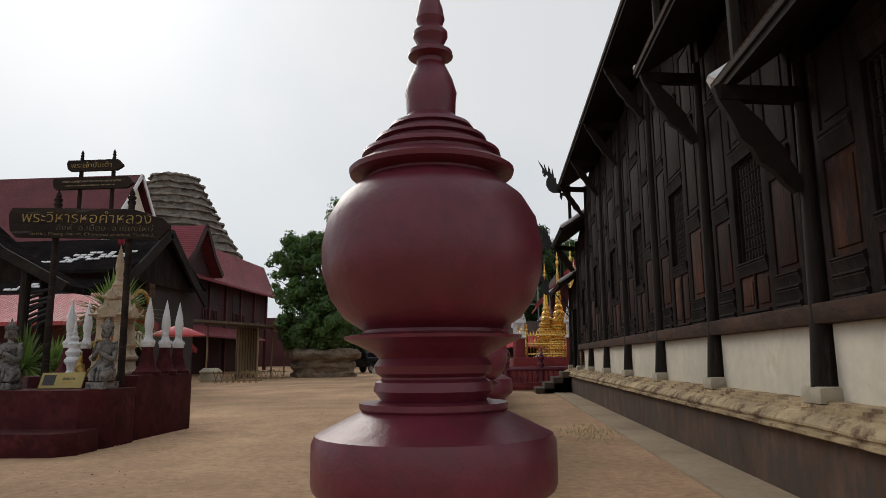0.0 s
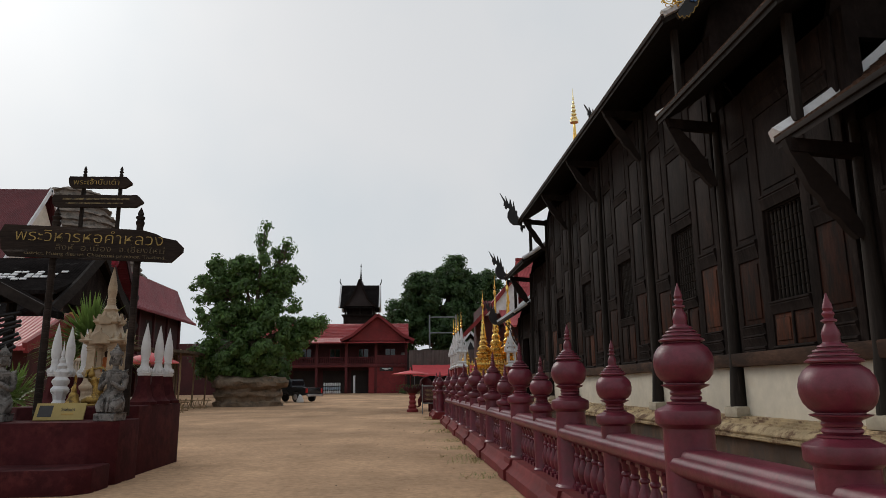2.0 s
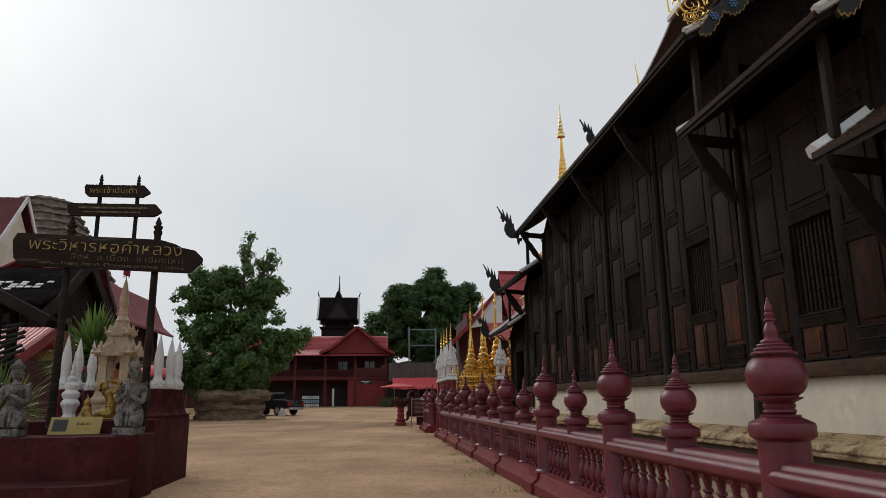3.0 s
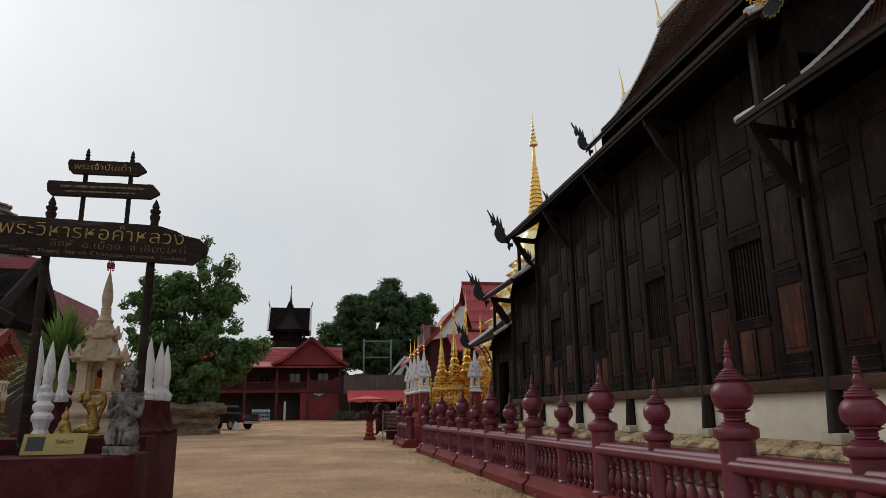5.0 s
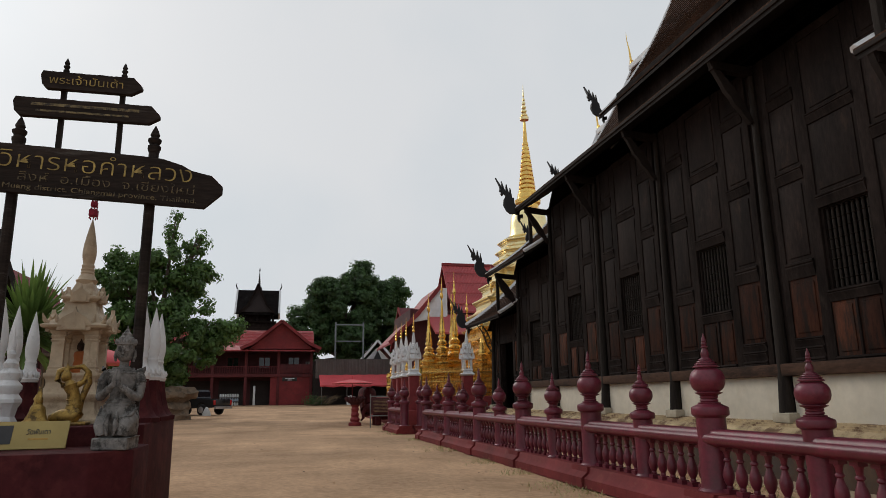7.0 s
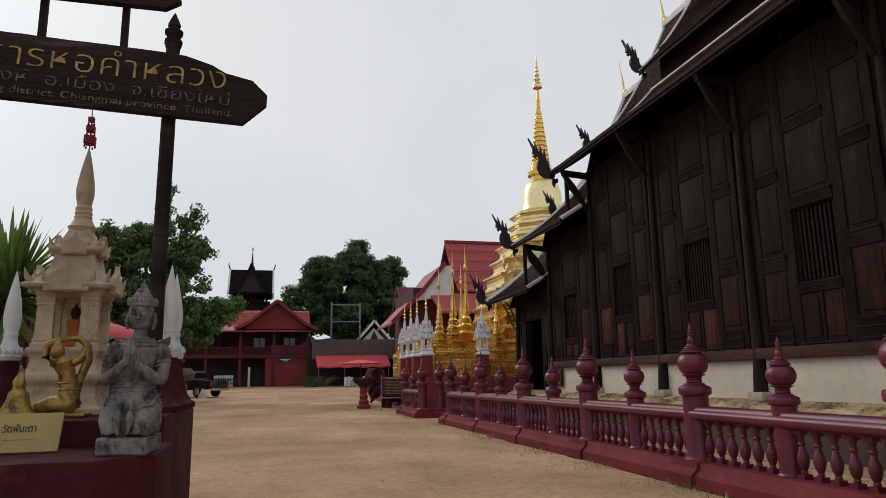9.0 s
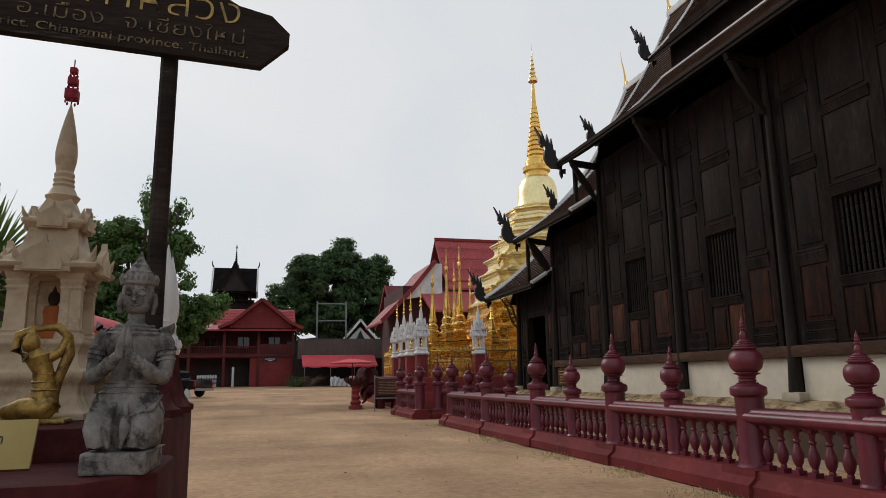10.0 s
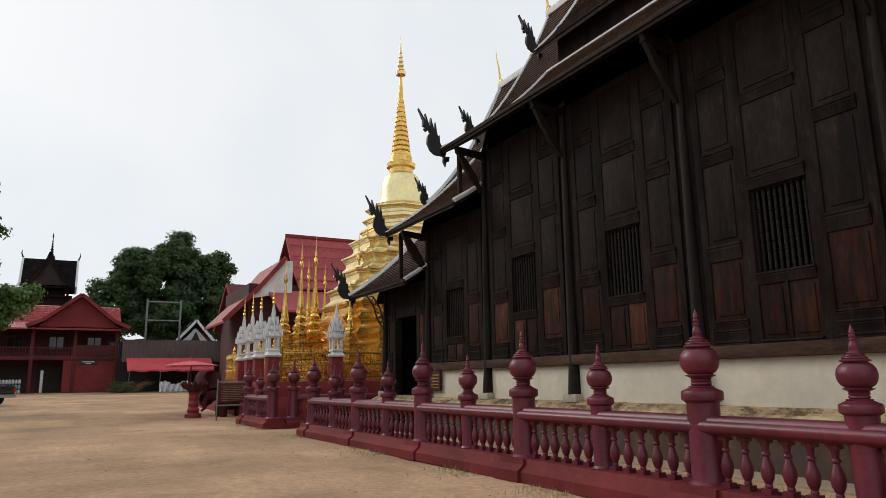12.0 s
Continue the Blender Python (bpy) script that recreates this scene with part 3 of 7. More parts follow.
wall = thing("wall_west", "dark teak panelled wall with barred windows", "wall", kind="structure")
rng = random.Random(7)
for k, (a, b) in enumerate(zip(COLS, COLS[1:])):
    mid, top = (a + b) / 2, wall_top((a + b) / 2)
    door = k == len(COLS) - 2
    zl = 2.77 if 9.7 <= mid <= 22.1 else 2.40
    zh = zl + 1.2
    hw = 0.41
    if door:
        za, zb, ya, yb = 0.9, 3.15, 25.85, 27.2
    else:
        za, zb, ya, yb = zl, zh, mid - hw, mid + hw
    # boarding behind the frames, with the opening left through it
    bm = bmesh.new()
    if not door:
        box(bm, WX + 0.02, a, 1.56, WX + 0.18, b, za)
    box(bm, WX + 0.02, a, za if not door else 0.9, WX + 0.18, ya, zb)
    box(bm, WX + 0.02, yb, za if not door else 0.9, WX + 0.18, b, zb)
    box(bm, WX + 0.02, a, zb, WX + 0.18, b, top)
    part("boarding", bm, "timber", wall)
    # stiles
    for y, w in ((ya - 0.14, 0.2), (yb + 0.14, 0.2), (a + 0.26, 0.13), (b - 0.26, 0.13)):
        bm = bmesh.new()
        soft_box(bm, WX - 0.030, y - w / 2, 1.62 if not door else 0.9, WX + 0.02, y + w / 2, top - 0.02, 0.015)
        part("stile", bm, "timber", wall)
    spans = [(a + 0.325, ya - 0.24, 0), (ya - 0.04, yb + 0.04, 1), (yb + 0.24, b - 0.325, 0)]
    for s0, s1, centre in spans:
        if door and centre:
            zs = [3.15, 3.45, top - 0.1]
        elif centre:
            zs = [1.62, 1.80, zl - 0.19, zl - 0.02, zh + 0.02, zh + 0.22, zh + 1.35, zh + 1.52, top - 0.15]
        else:
            o = 0.12 if s0 < mid else 0.0
            zs = [1.62, 1.82, 1.98, 2.12, 3.02 + o, 3.28 + o, 4.55 + o, 4.75 + o, 5.85 + o, 6.05 + o]
        zs = [z for z in zs if z < top - 0.1]
        zs.append(top - 0.02)
        for i, (q0, q1) in enumerate(zip(zs, zs[1:])):
            if centre and not door and abs(q0 - (zl - 0.02)) < 0.01:
                continue
            bm = bmesh.new()
            if q1 - q0 < 0.3:
                h = q1 - q0
                prism(bm, [(WX + 0.02, q0), (WX - 0.028, q0), (WX - 0.032, q0 + h * 0.15), (WX - 0.045, q0 + h * 0.45), (WX - 0.060, q0 + h * 0.68), (WX - 0.052, q0 + h * 0.76), (WX - 0.066, q0 + h * 0.84), (WX - 0.062, q1 - 0.012), (WX - 0.036, q1), (WX + 0.02, q1)], "y", s0 + 0.004, s1 - 0.004)
                part("rail", bm, "timber", wall)
            elif centre and q1 < 2.7 and not door:
                for u0, u1 in ((s0, (s0 + s1) / 2 - 0.02), ((s0 + s1) / 2 + 0.02, s1)):
                    bm = bmesh.new()
                    soft_box(bm, WX - 0.008, u0, q0, WX + 0.03, u1, q1, 0.008)
                    soft_box(bm, WX - 0.024, u0 + 0.06, q0 + 0.06, WX + 0.0, u1 - 0.06, q1 - 0.06, 0.016)
                    part("panel", bm, "timber_red", wall)
                bm = bmesh.new()
                soft_box(bm, WX - 0.03, (s0 + s1) / 2 - 0.018, q0 + 0.002, WX + 0.02, (s0 + s1) / 2 + 0.018, q1 - 0.002, 0.006)
                part("mullion", bm, "timber", wall)
            else:
                soft_box(bm, WX - 0.01, s0 - 0.01, q0, WX + 0.03, s1 + 0.01, q1, 0.008)
                soft_box(bm, WX - 0.026, s0 + 0.07, q0 + 0.07, WX + 0.0, s1 - 0.07, q1 - 0.07, 0.016)
                low = q1 < 3.3
                part("panel", bm, "timber_red" if (low and rng.random() < 0.7) else "timber_panel", wall)
    if not door:
        n = 9
        for i in range(n):
            bm = bmesh.new()
            h = zh - zl
            prof = []
            for j in range(8):
                z0, d = h * j / 8, h / 8
                prof += [(0.017, z0), (0.023, z0 + d * 0.25), (0.023, z0 + d * 0.6), (0.016, z0 + d * 0.8), (0.028, z0 + d * 0.84), (0.028, z0 + d * 0.95), (0.017, z0 + d * 0.98)]
            lathe(bm, prof, 8, (WX + 0.06, ya + (i + 0.5) * (yb - ya) / n, zl))
            part("window_bar", bm, "timber_post", wall)

for y in COLS:
    top = max(wall_top(y - 0.1), wall_top(y + 0.1)) if y < 27.9 else 4.1
    bm = bmesh.new()
    tube(bm, [(WX - 0.05, y, 0.98), (WX - 0.03, y, 1.62), (WX - 0.02, y, top)], [0.125, 0.10, 0.05], 14)
    tagged(part("pillar", bm, "timber_post"), "round weathered teak pillar set in the wall", "pillar", "pillars of the hall", "structure")
    bm = bmesh.new()
    soft_box(bm, WX - 0.2, y - 0.2, 0.84, WX + 0.1, y + 0.2, 1.0, 0.05)
    tagged(part("pillar_pad", bm, "pad"), "worn pale stone pad under a teak pillar", "stone pad", "pads under the pillars", "structure")
bm = bmesh.new()
soft_box(bm, WX - 0.12, 3.4, 1.555, WX + 0.16, 25.2, 1.745, 0.02)
tagged(part("sill_beam", bm, "sill"), "dark brown timber sill beam over the plaster", "beam", kind="structure")

# plinth of the hall
plinth = thing("plinth", "plastered plinth with an ochre moulding and stained brown foot", "plinth", kind="structure")
for a, b in zip(COLS[:-1], COLS[1:]):
    if a > 25:
        continue
    bm = bmesh.new()
    soft_box(bm, WX, a + 0.12, 0.80, WX + 0.3, b - 0.12, 1.56, 0.02)
    part("plaster_panel", bm, "plaster", plinth)
bm = bmesh.new()
prism(bm, [(3.3, 0.60), (2.60, 0.60), (2.57, 0.615), (2.57, 0.645), (2.62, 0.65), (2.62, 0.672), (2.60, 0.68), (2.60, 0.70), (2.635, 0.74), (2.69, 0.775), (2.74, 0.785), (2.74, 0.81), (2.80, 0.812), (2.80, 0.84), (2.86, 0.842), (2.86, 0.868), (2.99, 0.872), (3.3, 0.88)], "y", 3.4, 28.3)
bmesh.ops.subdivide_edges(bm, edges=[e for e in bm.edges if abs(e.verts[0].co.y - e.verts[1].co.y) > 1], cuts=90)
for v in bm.verts:
    if v.co.x < 3.0:
        v.co += 0.005 * noise.noise_vector(v.co * 2.1) + 0.008 * noise.noise_vector(v.co * 9)
part("moulding", bm, "ochre", plinth, "crumbling ochre moulding", sharp=28)
bm = bmesh.new()
box(bm, 2.66, 3.4, -0.05, 3.3, 28.3, 0.602)
part("foot", bm, "brown_plinth", plinth)
# rest of the shell, which closes the hall
bm = bmesh.new()
box(bm, 2 * AX - 3.2, 3.6, 0, 2 * AX - 3.0, 28.0, 4.1)
box(bm, 2 * AX - 3.2, 6.8, 4.1, 2 * AX - 3.0, 25.1, 5.5)
box(bm, 2 * AX - 3.2, 9.8, 5.5, 2 * AX - 3.0, 22.1, 6.9)
tagged(part("wall_east", bm, "timber"), "dark teak wall", "wall", kind="structure")
for nm, yy in (("wall_south", 3.6), ("wall_north", 27.85)):
    bm = bmesh.new()
    prism(bm, [(3.2, 0.0), (2 * AX - 3.2, 0), (2 * AX - 3.2, 4.0), (2 * AX - 5.65, 7.0), (5.65, 7.0), (3.2, 4.2)], "y", yy, yy + 0.15)
    tagged(part(nm, bm, "timber"), "dark teak end wall", "wall", kind="structure")
# added sheet that keeps sky from showing through the windows; indoor shade in its colour
bm = bmesh.new()
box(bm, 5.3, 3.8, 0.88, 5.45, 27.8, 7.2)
tagged(part("inner_wall", bm, "shade"), "dark sheet added inside the hall behind the windows", "wall", kind="structure")
# the floor has the indoor shade in its colour too
bm = bmesh.new()
box(bm, 3.2, 3.8, 0.7, 2 * AX - 3.2, 27.8, 0.88)
tagged(part("floor", bm, "shade"), "dark floor of the hall", "floor", kind="structure")

# brackets under the eaves; the props' darker colour paints in the shade there
for y in COLS[:-1]:
    for dy in (-0.0,):
        e = wall_top(y + (0.1 if y < 16 else -0.1))
        e = {6.85: 6.95, 5.5: 5.47, 4.1: 3.98}[e]
        br = thing("eave_bracket", "carved dark timber bracket propping the eave", "bracket", group="eave brackets")
        bm = bmesh.new()
        n = 9
        out, inn = [], []
        for i in range(n + 1):
            s = i / n
            x, z = WX - 0.10 - 0.70 * s ** 1.15, e - 1.16 + 1.08 * s
            w = (0.09 + 0.17 * math.sin(math.pi * min(1, s * 1.05)) + 0.03 * math.sin(s * 24)) * (0.55 if e > 6 else 0.8)
            out.append((x - w * 0.75, z - w * 0.35))
            inn.append((x + w * 0.35, z + w * 0.25))
        prism(bm, out + inn[::-1], "y", y - 0.045, y + 0.045)
        part("prop", bm, "fascia", br)
        bm = bmesh.new()
        beam(bm, (WX, y, e - 0.22), (2.22, y, e - 0.16), 0.12, 0.15)
        part("tie_beam", bm, "timber", br)
lat = thing("lattice_bracket", "black openwork timber bracket under the end eave", "bracket")
for off in (0.0, 0.26):
    bm = bmesh.new()
    tube(bm, [(2.36 + off * 0.8 + 0.62 * s + 0.05 * math.sin(s * 6.28), 28.08, 3.93 - 1.06 * s - off * 0.05 * (1 - s)) for s in [i / 12 for i in range(13)]], 0.022, 6)
    part("rail", bm, "black_wood", lat)
for i in range(8):
    s = (i + 0.5) / 8
    bm = bmesh.new()
    cx, cz0 = 2.36 + 0.104 + 0.62 * s + 0.05 * math.sin(s * 6.28), 3.92 - 1.06 * s
    tube(bm, [(cx + 0.075 * math.cos(a), 28.08 + 0.012 * (-1) ** i, cz0 + 0.062 * math.sin(a)) for a in [j * math.pi / 5 for j in range(11)]], 0.014, 5)
    part("scroll", bm, "black_wood", lat)
# short posts that carry a higher eave on the roof below
for (e, y0, y1), (e2, a0, a1) in zip(TIERS, TIERS[1:]):
    for yy in (y0 + 0.42, y1 - 0.35):
        bm = bmesh.new()
        soft_box(bm, 2.44, yy - 0.05, e2 + 0.2, 2.54, yy + 0.05, e + 0.02, 0.015)
        tagged(part("eave_post", bm, "timber_post"), "short squared timber post under a roof corner", "post", "posts under the roof corners", "structure")

# carved finials at the roof corners
NAGA = [(0.14, -0.02), (0.03, 0.0), (-0.13, 0.0), (-0.25, 0.09), (-0.335, 0.26), (-0.325, 0.43), (-0.26, 0.54), (-0.30, 0.62), (-0.36, 0.545), (-0.42, 0.60), (-0.40, 0.66), (-0.455, 0.68), (-0.44, 0.81),
        (-0.57, 1.10), (-0.41, 0.86), (-0.365, 0.76), (-0.385, 1.0), (-0.27, 0.68), (-0.235, 0.92), (-0.155, 0.60), (-0.12, 0.82), (-0.06, 0.48), (-0.01, 0.50), (0.0, 0.32), (0.06, 0.22), (0.2, 0.2)]
DROP = [(0.10, -0.02), (0.26, 0.0), (0.25, -0.12), (0.19, -0.10), (0.15, -0.26), (0.09, -0.14)]


def finial(x, y, z, k, gold=False):
    bm = bmesh.new()
    prism(bm, [(px * k, pz * k) for px, pz in NAGA], "y", -0.045, 0.045)
    prism(bm, [(px * k, pz * k) for px, pz in DROP], "y", -0.035, 0.035)
    ob = part("roof_finial", bm, "gold" if gold else "black_wood")
    ob.matrix_basis = pose(x, y, z)
    tagged(ob, "black carved serpent-head finial on a roof corner", "finial", "roof corner finials")


for e, y0, y1 in TIERS:
    for yy in (y0, y1):
        if yy == y1:
            finial(roof_low(e)[0][0] - 0.03, yy, e - (0.12 if e > 6 else 0.03), 1.04)
        finial(5.24, yy, e + (3.40 if e > 6 else 3.45), 0.92)
        bm = bmesh.new()
        pts = [(0.0, 0.0), (0.05, 0.35), (-0.02, 0.8), (-0.16, 1.25), (-0.2, 1.7)]
        sgn = -1 if yy < 15 else 1
        tube(bm, [(0, sgn * (0.15 + q * -1.0 * 0.9), z) for q, z in pts], [0.06, 0.045, 0.03, 0.018, 0.004], 8)
        lathe(bm, [(0.02, 0), (0.08, 0.08), (0.085, 0.15), (0.04, 0.24)], 10)
        ob = part("ridge_finial", bm, "gold")
        ob.matrix_basis = pose(AX, yy, e + 8.8)
        tagged(ob, "slender gilded horn finial on the roof ridge", "finial", "gilded ridge finials")

# gilded mosaic end boards of the near gables
for e, y0, y1 in TIERS:
    gb = thing("gable_end_board", "gilded and mosaic carved board under the verge", "carving", group="mosaic gable boards")
    pr = [(x, z) for x, z in roof_low(e)][:7]
    low = []
    for i in range(25):
        s = i / 24
        x, z = 2.34 + 0.9 * s, e + 0.26 + 2.0 * (0.9 * s / 3.5) + 1.15 * (0.9 * s / 3.5) ** 2
        low.append((x, z - 0.12 - 0.26 * abs(math.sin(s * 5.2 + 0.5)) * (1 - 0.35 * s) - 0.05 * (i % 2)))
    bm = bmesh.new()
    prism(bm, [(x + 0.12, z + 0.26) for x, z in pr[:6] if 2.2 < x < 3.2] + low[::-1], "y", y0 - 0.09, y0 - 0.03)
    part("board", bm, "black_wood", gb)
    bm = bmesh.new()
    for (xa, za), (xb, zb) in zip(low, low[1:]):
        tube(bm, [(xa, y0 - 0.1, za), (xb, y0 - 0.1, zb)], 0.008, 5)
    part("gold_edging", bm, "gold_paint", gb)
    for j, (dx, dz, r) in enumerate(((0.16, 0.34, 0.24), (0.30, 0.16, 0.13), (0.14, 0.12, 0.11))):
        bm = bmesh.new()
        turns = [q * 0.32 for q in range(44)]
        tube(bm, [(r * (1 - a / 15.5) * math.cos(a + j), r * (1 - a / 15.5) * math.sin(a + j), -0.02) for a in turns], [r * 0.085 * (1 - a / 22) for a in turns], 7)
        for u in range(9):
            a = u * 0.7 + j
            tube(bm, [(r * math.cos(a), r * math.sin(a), -0.02), (r * 1.22 * math.cos(a + 0.15), r * 1.22 * math.sin(a + 0.15), -0.03), (r * 1.30 * math.cos(a + 0.42), r * 1.30 * math.sin(a + 0.42), -0.02)], [r * 0.09, r * 0.08, r * 0.02], 6)
        ob = part("gold_scroll", bm, "gold", gb)
        ob.matrix_basis = pose(2.1 + dx, y0 - 0.1, e + 0.16 + dz, 90, 0, 0)
    for j in range(2):
        bm = bmesh.new()
        for q in range(7):
            a = q * math.pi / 3
            rr = 0 if q == 6 else 0.055
            lathe(bm, [(0.026, 0), (0.024, 0.02)], 8, (rr * math.cos(a), rr * math.sin(a), 0))
        ob = part("mosaic_flower", bm, "mosaic", gb)
        ob.matrix_basis = pose(2.62 + j * 0.34, y0 - 0.092, e + 0.30 + j * 0.24, 90, 0, 0)


# ---- steps and notice by the hall door ----
bm = bmesh.new()
for i in range(4):
    soft_box(bm, 1.35 + i * 0.33, 25.7, 0.0, 2.66, 27.3, 0.19 * (i + 1), 0.02)
tagged(part("door_steps", bm, "brown_plinth"), "dark stone steps up to the hall door", "steps", kind="structure")
nb = thing("notice_plate", "brown notice plate with gold lettering bars on the wall", "notice", pose(2.93, 24.6, 1.02))
bm = bmesh.new()
soft_box(bm, -0.03, -0.3, 0, 0.02, 0.3, 0.5, 0.01)
part("plate", bm, "timber_red", nb)
for i in range(5):
    bm = bmesh.new()
    box(bm, -0.036, -0.22 + 0.03 * (i % 2), 0.08 + i * 0.08, -0.03, 0.22 - 0.04 * (i % 3), 0.105 + i * 0.08)
    part("text_bar", bm, "letter", nb)

# ---- red pedestal of the shrine ----
ped = thing("shrine_pedestal", "stepped maroon concrete pedestal carrying a small shrine", "pedestal")
PX = -7.1


def octo(x0, y0, x1, y1, c):
    return [(x0 + c, y0), (x1 - c, y0), (x1, y0 + c), (x1, y1 - c), (x1 - c, y1), (x0 + c, y1), (x0, y1 - c), (x0, y0 + c)]


def bevelled(bm, r=0.025):
    bmesh.ops.bevel(bm, geom=bm.edges[:], offset=r, segments=2, profile=0.6, affect="EDGES")
    return bm


bm = bmesh.new()
prism(bm, octo(-8.2, 10.95, -6.14, 13.75, 0.35), "z", -0.03, 1.07)
part("upper_tier", bevelled(bm), "red_pedestal", ped)
bm = bmesh.new()
prism(bm, octo(-8.16, 10.02, -6.04, 11.4, 0.3), "z", -0.03, 0.88)
part("lower_tier", bevelled(bm), "red_pedestal", ped)
bm = bmesh.new()
prism(bm, octo(-8.0, 9.3, -6.03, 10.3, 0.22), "z", -0.03, 0.31)
part("step", bevelled(bm), "red_pedestal", ped)


# ---- kneeling worshipper statues ----
def kneeling_statue(m):
    bm = bmesh.new()
    soft_box(bm, -0.21, -0.20, 0.0, 0.21, 0.24, 0.115, 0.018)
    # folded legs under a wrapped skirt
    lathe(bm, [(0.15, 0.10), (0.195, 0.14), (0.205, 0.22), (0.195, 0.31), (0.165, 0.39), (0.135, 0.45), (0.122, 0.48)], 28, (0, 0.04, 0), sy=0.92)
    for s in (-1, 1):
        tube(bm, [(s * 0.10, 0.08, 0.30), (s * 0.105, -0.04, 0.27), (s * 0.10, -0.125, 0.21), (s * 0.095, -0.14, 0.13)], [0.10, 0.105, 0.09, 0.06], 16)
        for i in range(4):
            tube(bm, [(s * (0.185 - 0.015 * i), 0.02 - 0.04 * i, 0.40 - 0.02 * i), (s * (0.16 - 0.02 * i), -0.10 - 0.02 * i, 0.33 - 0.045 * i), (s * 0.03, -0.165, 0.29 - 0.05 * i)], [0.012, 0.016, 0.010], 7)
        tube(bm, [(s * 0.03, -0.15, 0.36), (s * 0.05, -0.20, 0.24), (s * 0.035, -0.21, 0.14)], [0.02, 0.026, 0.012], 8)
    for zz, rr in ((0.465, 0.132), (0.445, 0.145), (0.415, 0.160)):
        lathe(bm, [(rr * 0.96, zz - 0.011), (rr * 1.06, zz), (rr * 0.96, zz + 0.011)], 28, (0, 0.04, 0), sy=0.86, cap=False)
    # torso, collar and neck
    lathe(bm, [(0.122, 0.46), (0.115, 0.50), (0.118, 0.54), (0.136, 0.60), (0.158, 0.66), (0.166, 0.705), (0.152, 0.745), (0.105, 0.775), (0.062, 0.79), (0.050, 0.805), (0.047, 0.87)], 28, (0, 0.04, 0), sy=0.66)
    for zz, rr in ((0.775, 0.112), (0.755, 0.142), (0.735, 0.160)):
        lathe(bm, [(rr * 0.98, zz - 0.012), (rr * 1.04, zz), (rr * 0.98, zz + 0.010)], 28, (0, 0.035, 0), sy=0.68, cap=False)
    for s in (-1, 1):
        tube(bm, [(s * 0.150, 0.04, 0.735), (s * 0.186, 0.035, 0.68), (s * 0.200, 0.02, 0.59), (s * 0.198, -0.01, 0.50)], [0.050, 0.052, 0.046, 0.044], 14)
        tube(bm, [(s * 0.198, -0.01, 0.50), (s * 0.165, -0.07, 0.505), (s * 0.085, -0.135, 0.565), (s * 0.030, -0.165, 0.615)], [0.046, 0.044, 0.034, 0.026], 14)
        tube(bm, [(s * 0.028, -0.162, 0.60), (s * 0.020, -0.172, 0.66), (s * 0.015, -0.170, 0.71), (s * 0.010, -0.162, 0.765)], [0.026, 0.025, 0.019, 0.007], 10)
        for j in range(3):
            z = 0.65 - j * 0.028
            tube(bm, [(s * 0.192, 0.026, z + 0.008), (s * 0.195, 0.024, z - 0.008)], [0.055, 0.057], 14)
        tube(bm, [(s * 0.088, -0.132, 0.563), (s * 0.068, -0.145, 0.58)], [0.041, 0.039], 12)
        tube(bm, [(s * 0.165, 0.04, 0.735), (s * 0.205, 0.04, 0.765), (s * 0.222, 0.045, 0.80)], [0.048, 0.026, 0.004], 8)
        tube(bm, [(s * 0.083, 0.04, 0.965), (s * 0.090, 0.035, 0.90), (s * 0.085, 0.03, 0.845)], [0.015, 0.019, 0.010], 8)
    # head, face and crown
    lathe(bm, [(0.012, 0.842), (0.045, 0.850), (0.066, 0.872), (0.078, 0.910), (0.083, 0.955), (0.082, 1.00), (0.078, 1.03)], 26, (0, 0.03, 0), sy=1.02)
    tube(bm, [(0, -0.052, 0.972), (0, -0.066, 0.938), (0, -0.064, 0.918), (0, -0.050, 0.912)], [0.007, 0.010, 0.014, 0.006], 8)
    for s in (-1, 1):
        tube(bm, [(s * 0.010, -0.053, 0.975), (s * 0.034, -0.050, 0.985), (s * 0.058, -0.030, 0.973)], [0.005, 0.007, 0.004], 6)
        tube(bm, [(s * 0.016, -0.048, 0.953), (s * 0.033, -0.049, 0.950), (s * 0.052, -0.035, 0.953)], [0.006, 0.011, 0.005], 8)
        tube(bm, [(0, -0.050, 0.889), (s * 0.012, -0.049, 0.892), (s * 0.024, -0.040, 0.890)], [0.009, 0.008, 0.003], 6)
    lathe(bm, [(0.085, 1.005), (0.098, 1.012), (0.100, 1.026), (0.090, 1.036), (0.094, 1.044), (0.084, 1.052), (0.070, 1.075), (0.072, 1.082), (0.058, 1.092), (0.046, 1.115), (0.048, 1.121), (0.034, 1.133), (0.022, 1.155), (0.012, 1.175), (0.003, 1.205)], 24, (0, 0.03, 0))
    for i in range(20):
        a = i * math.pi / 10
        lathe(bm, [(0.011, 0), (0.014, 0.018), (0.003, 0.042)], 6, (0.092 * math.cos(a), 0.03 + 0.092 * math.sin(a), 1.028))
    for v in bm.verts:
        v.co += 0.003 * noise.noise_vector(v.co * 22)
        if 0.115 < v.co.z < 0.44:
            v.co += 0.011 * noise.noise_vector(v.co * 24)
        v.co.x *= 0.73 if v.co.z < 0.1155 else 0.87 + 0.09 * min(1, max(0, (v.co.z - 0.80) / 0.05))
        v.co.y *= 0.9
        v.co.z *= 0.945
    ob = part("kneeling_statue", bm, "statue", sharp=60)
    ob.matrix_basis = m
    return tagged(ob, "weathered grey cement kneeling figure with pressed palms", "statue", "kneeling statues before the shrine")


kneeling_statue(pose(-6.225, 10.4, 0.88, 0, 1.2, -4))
kneeling_statue(pose(-7.86, 10.45, 0.88, 0, 0, 8))

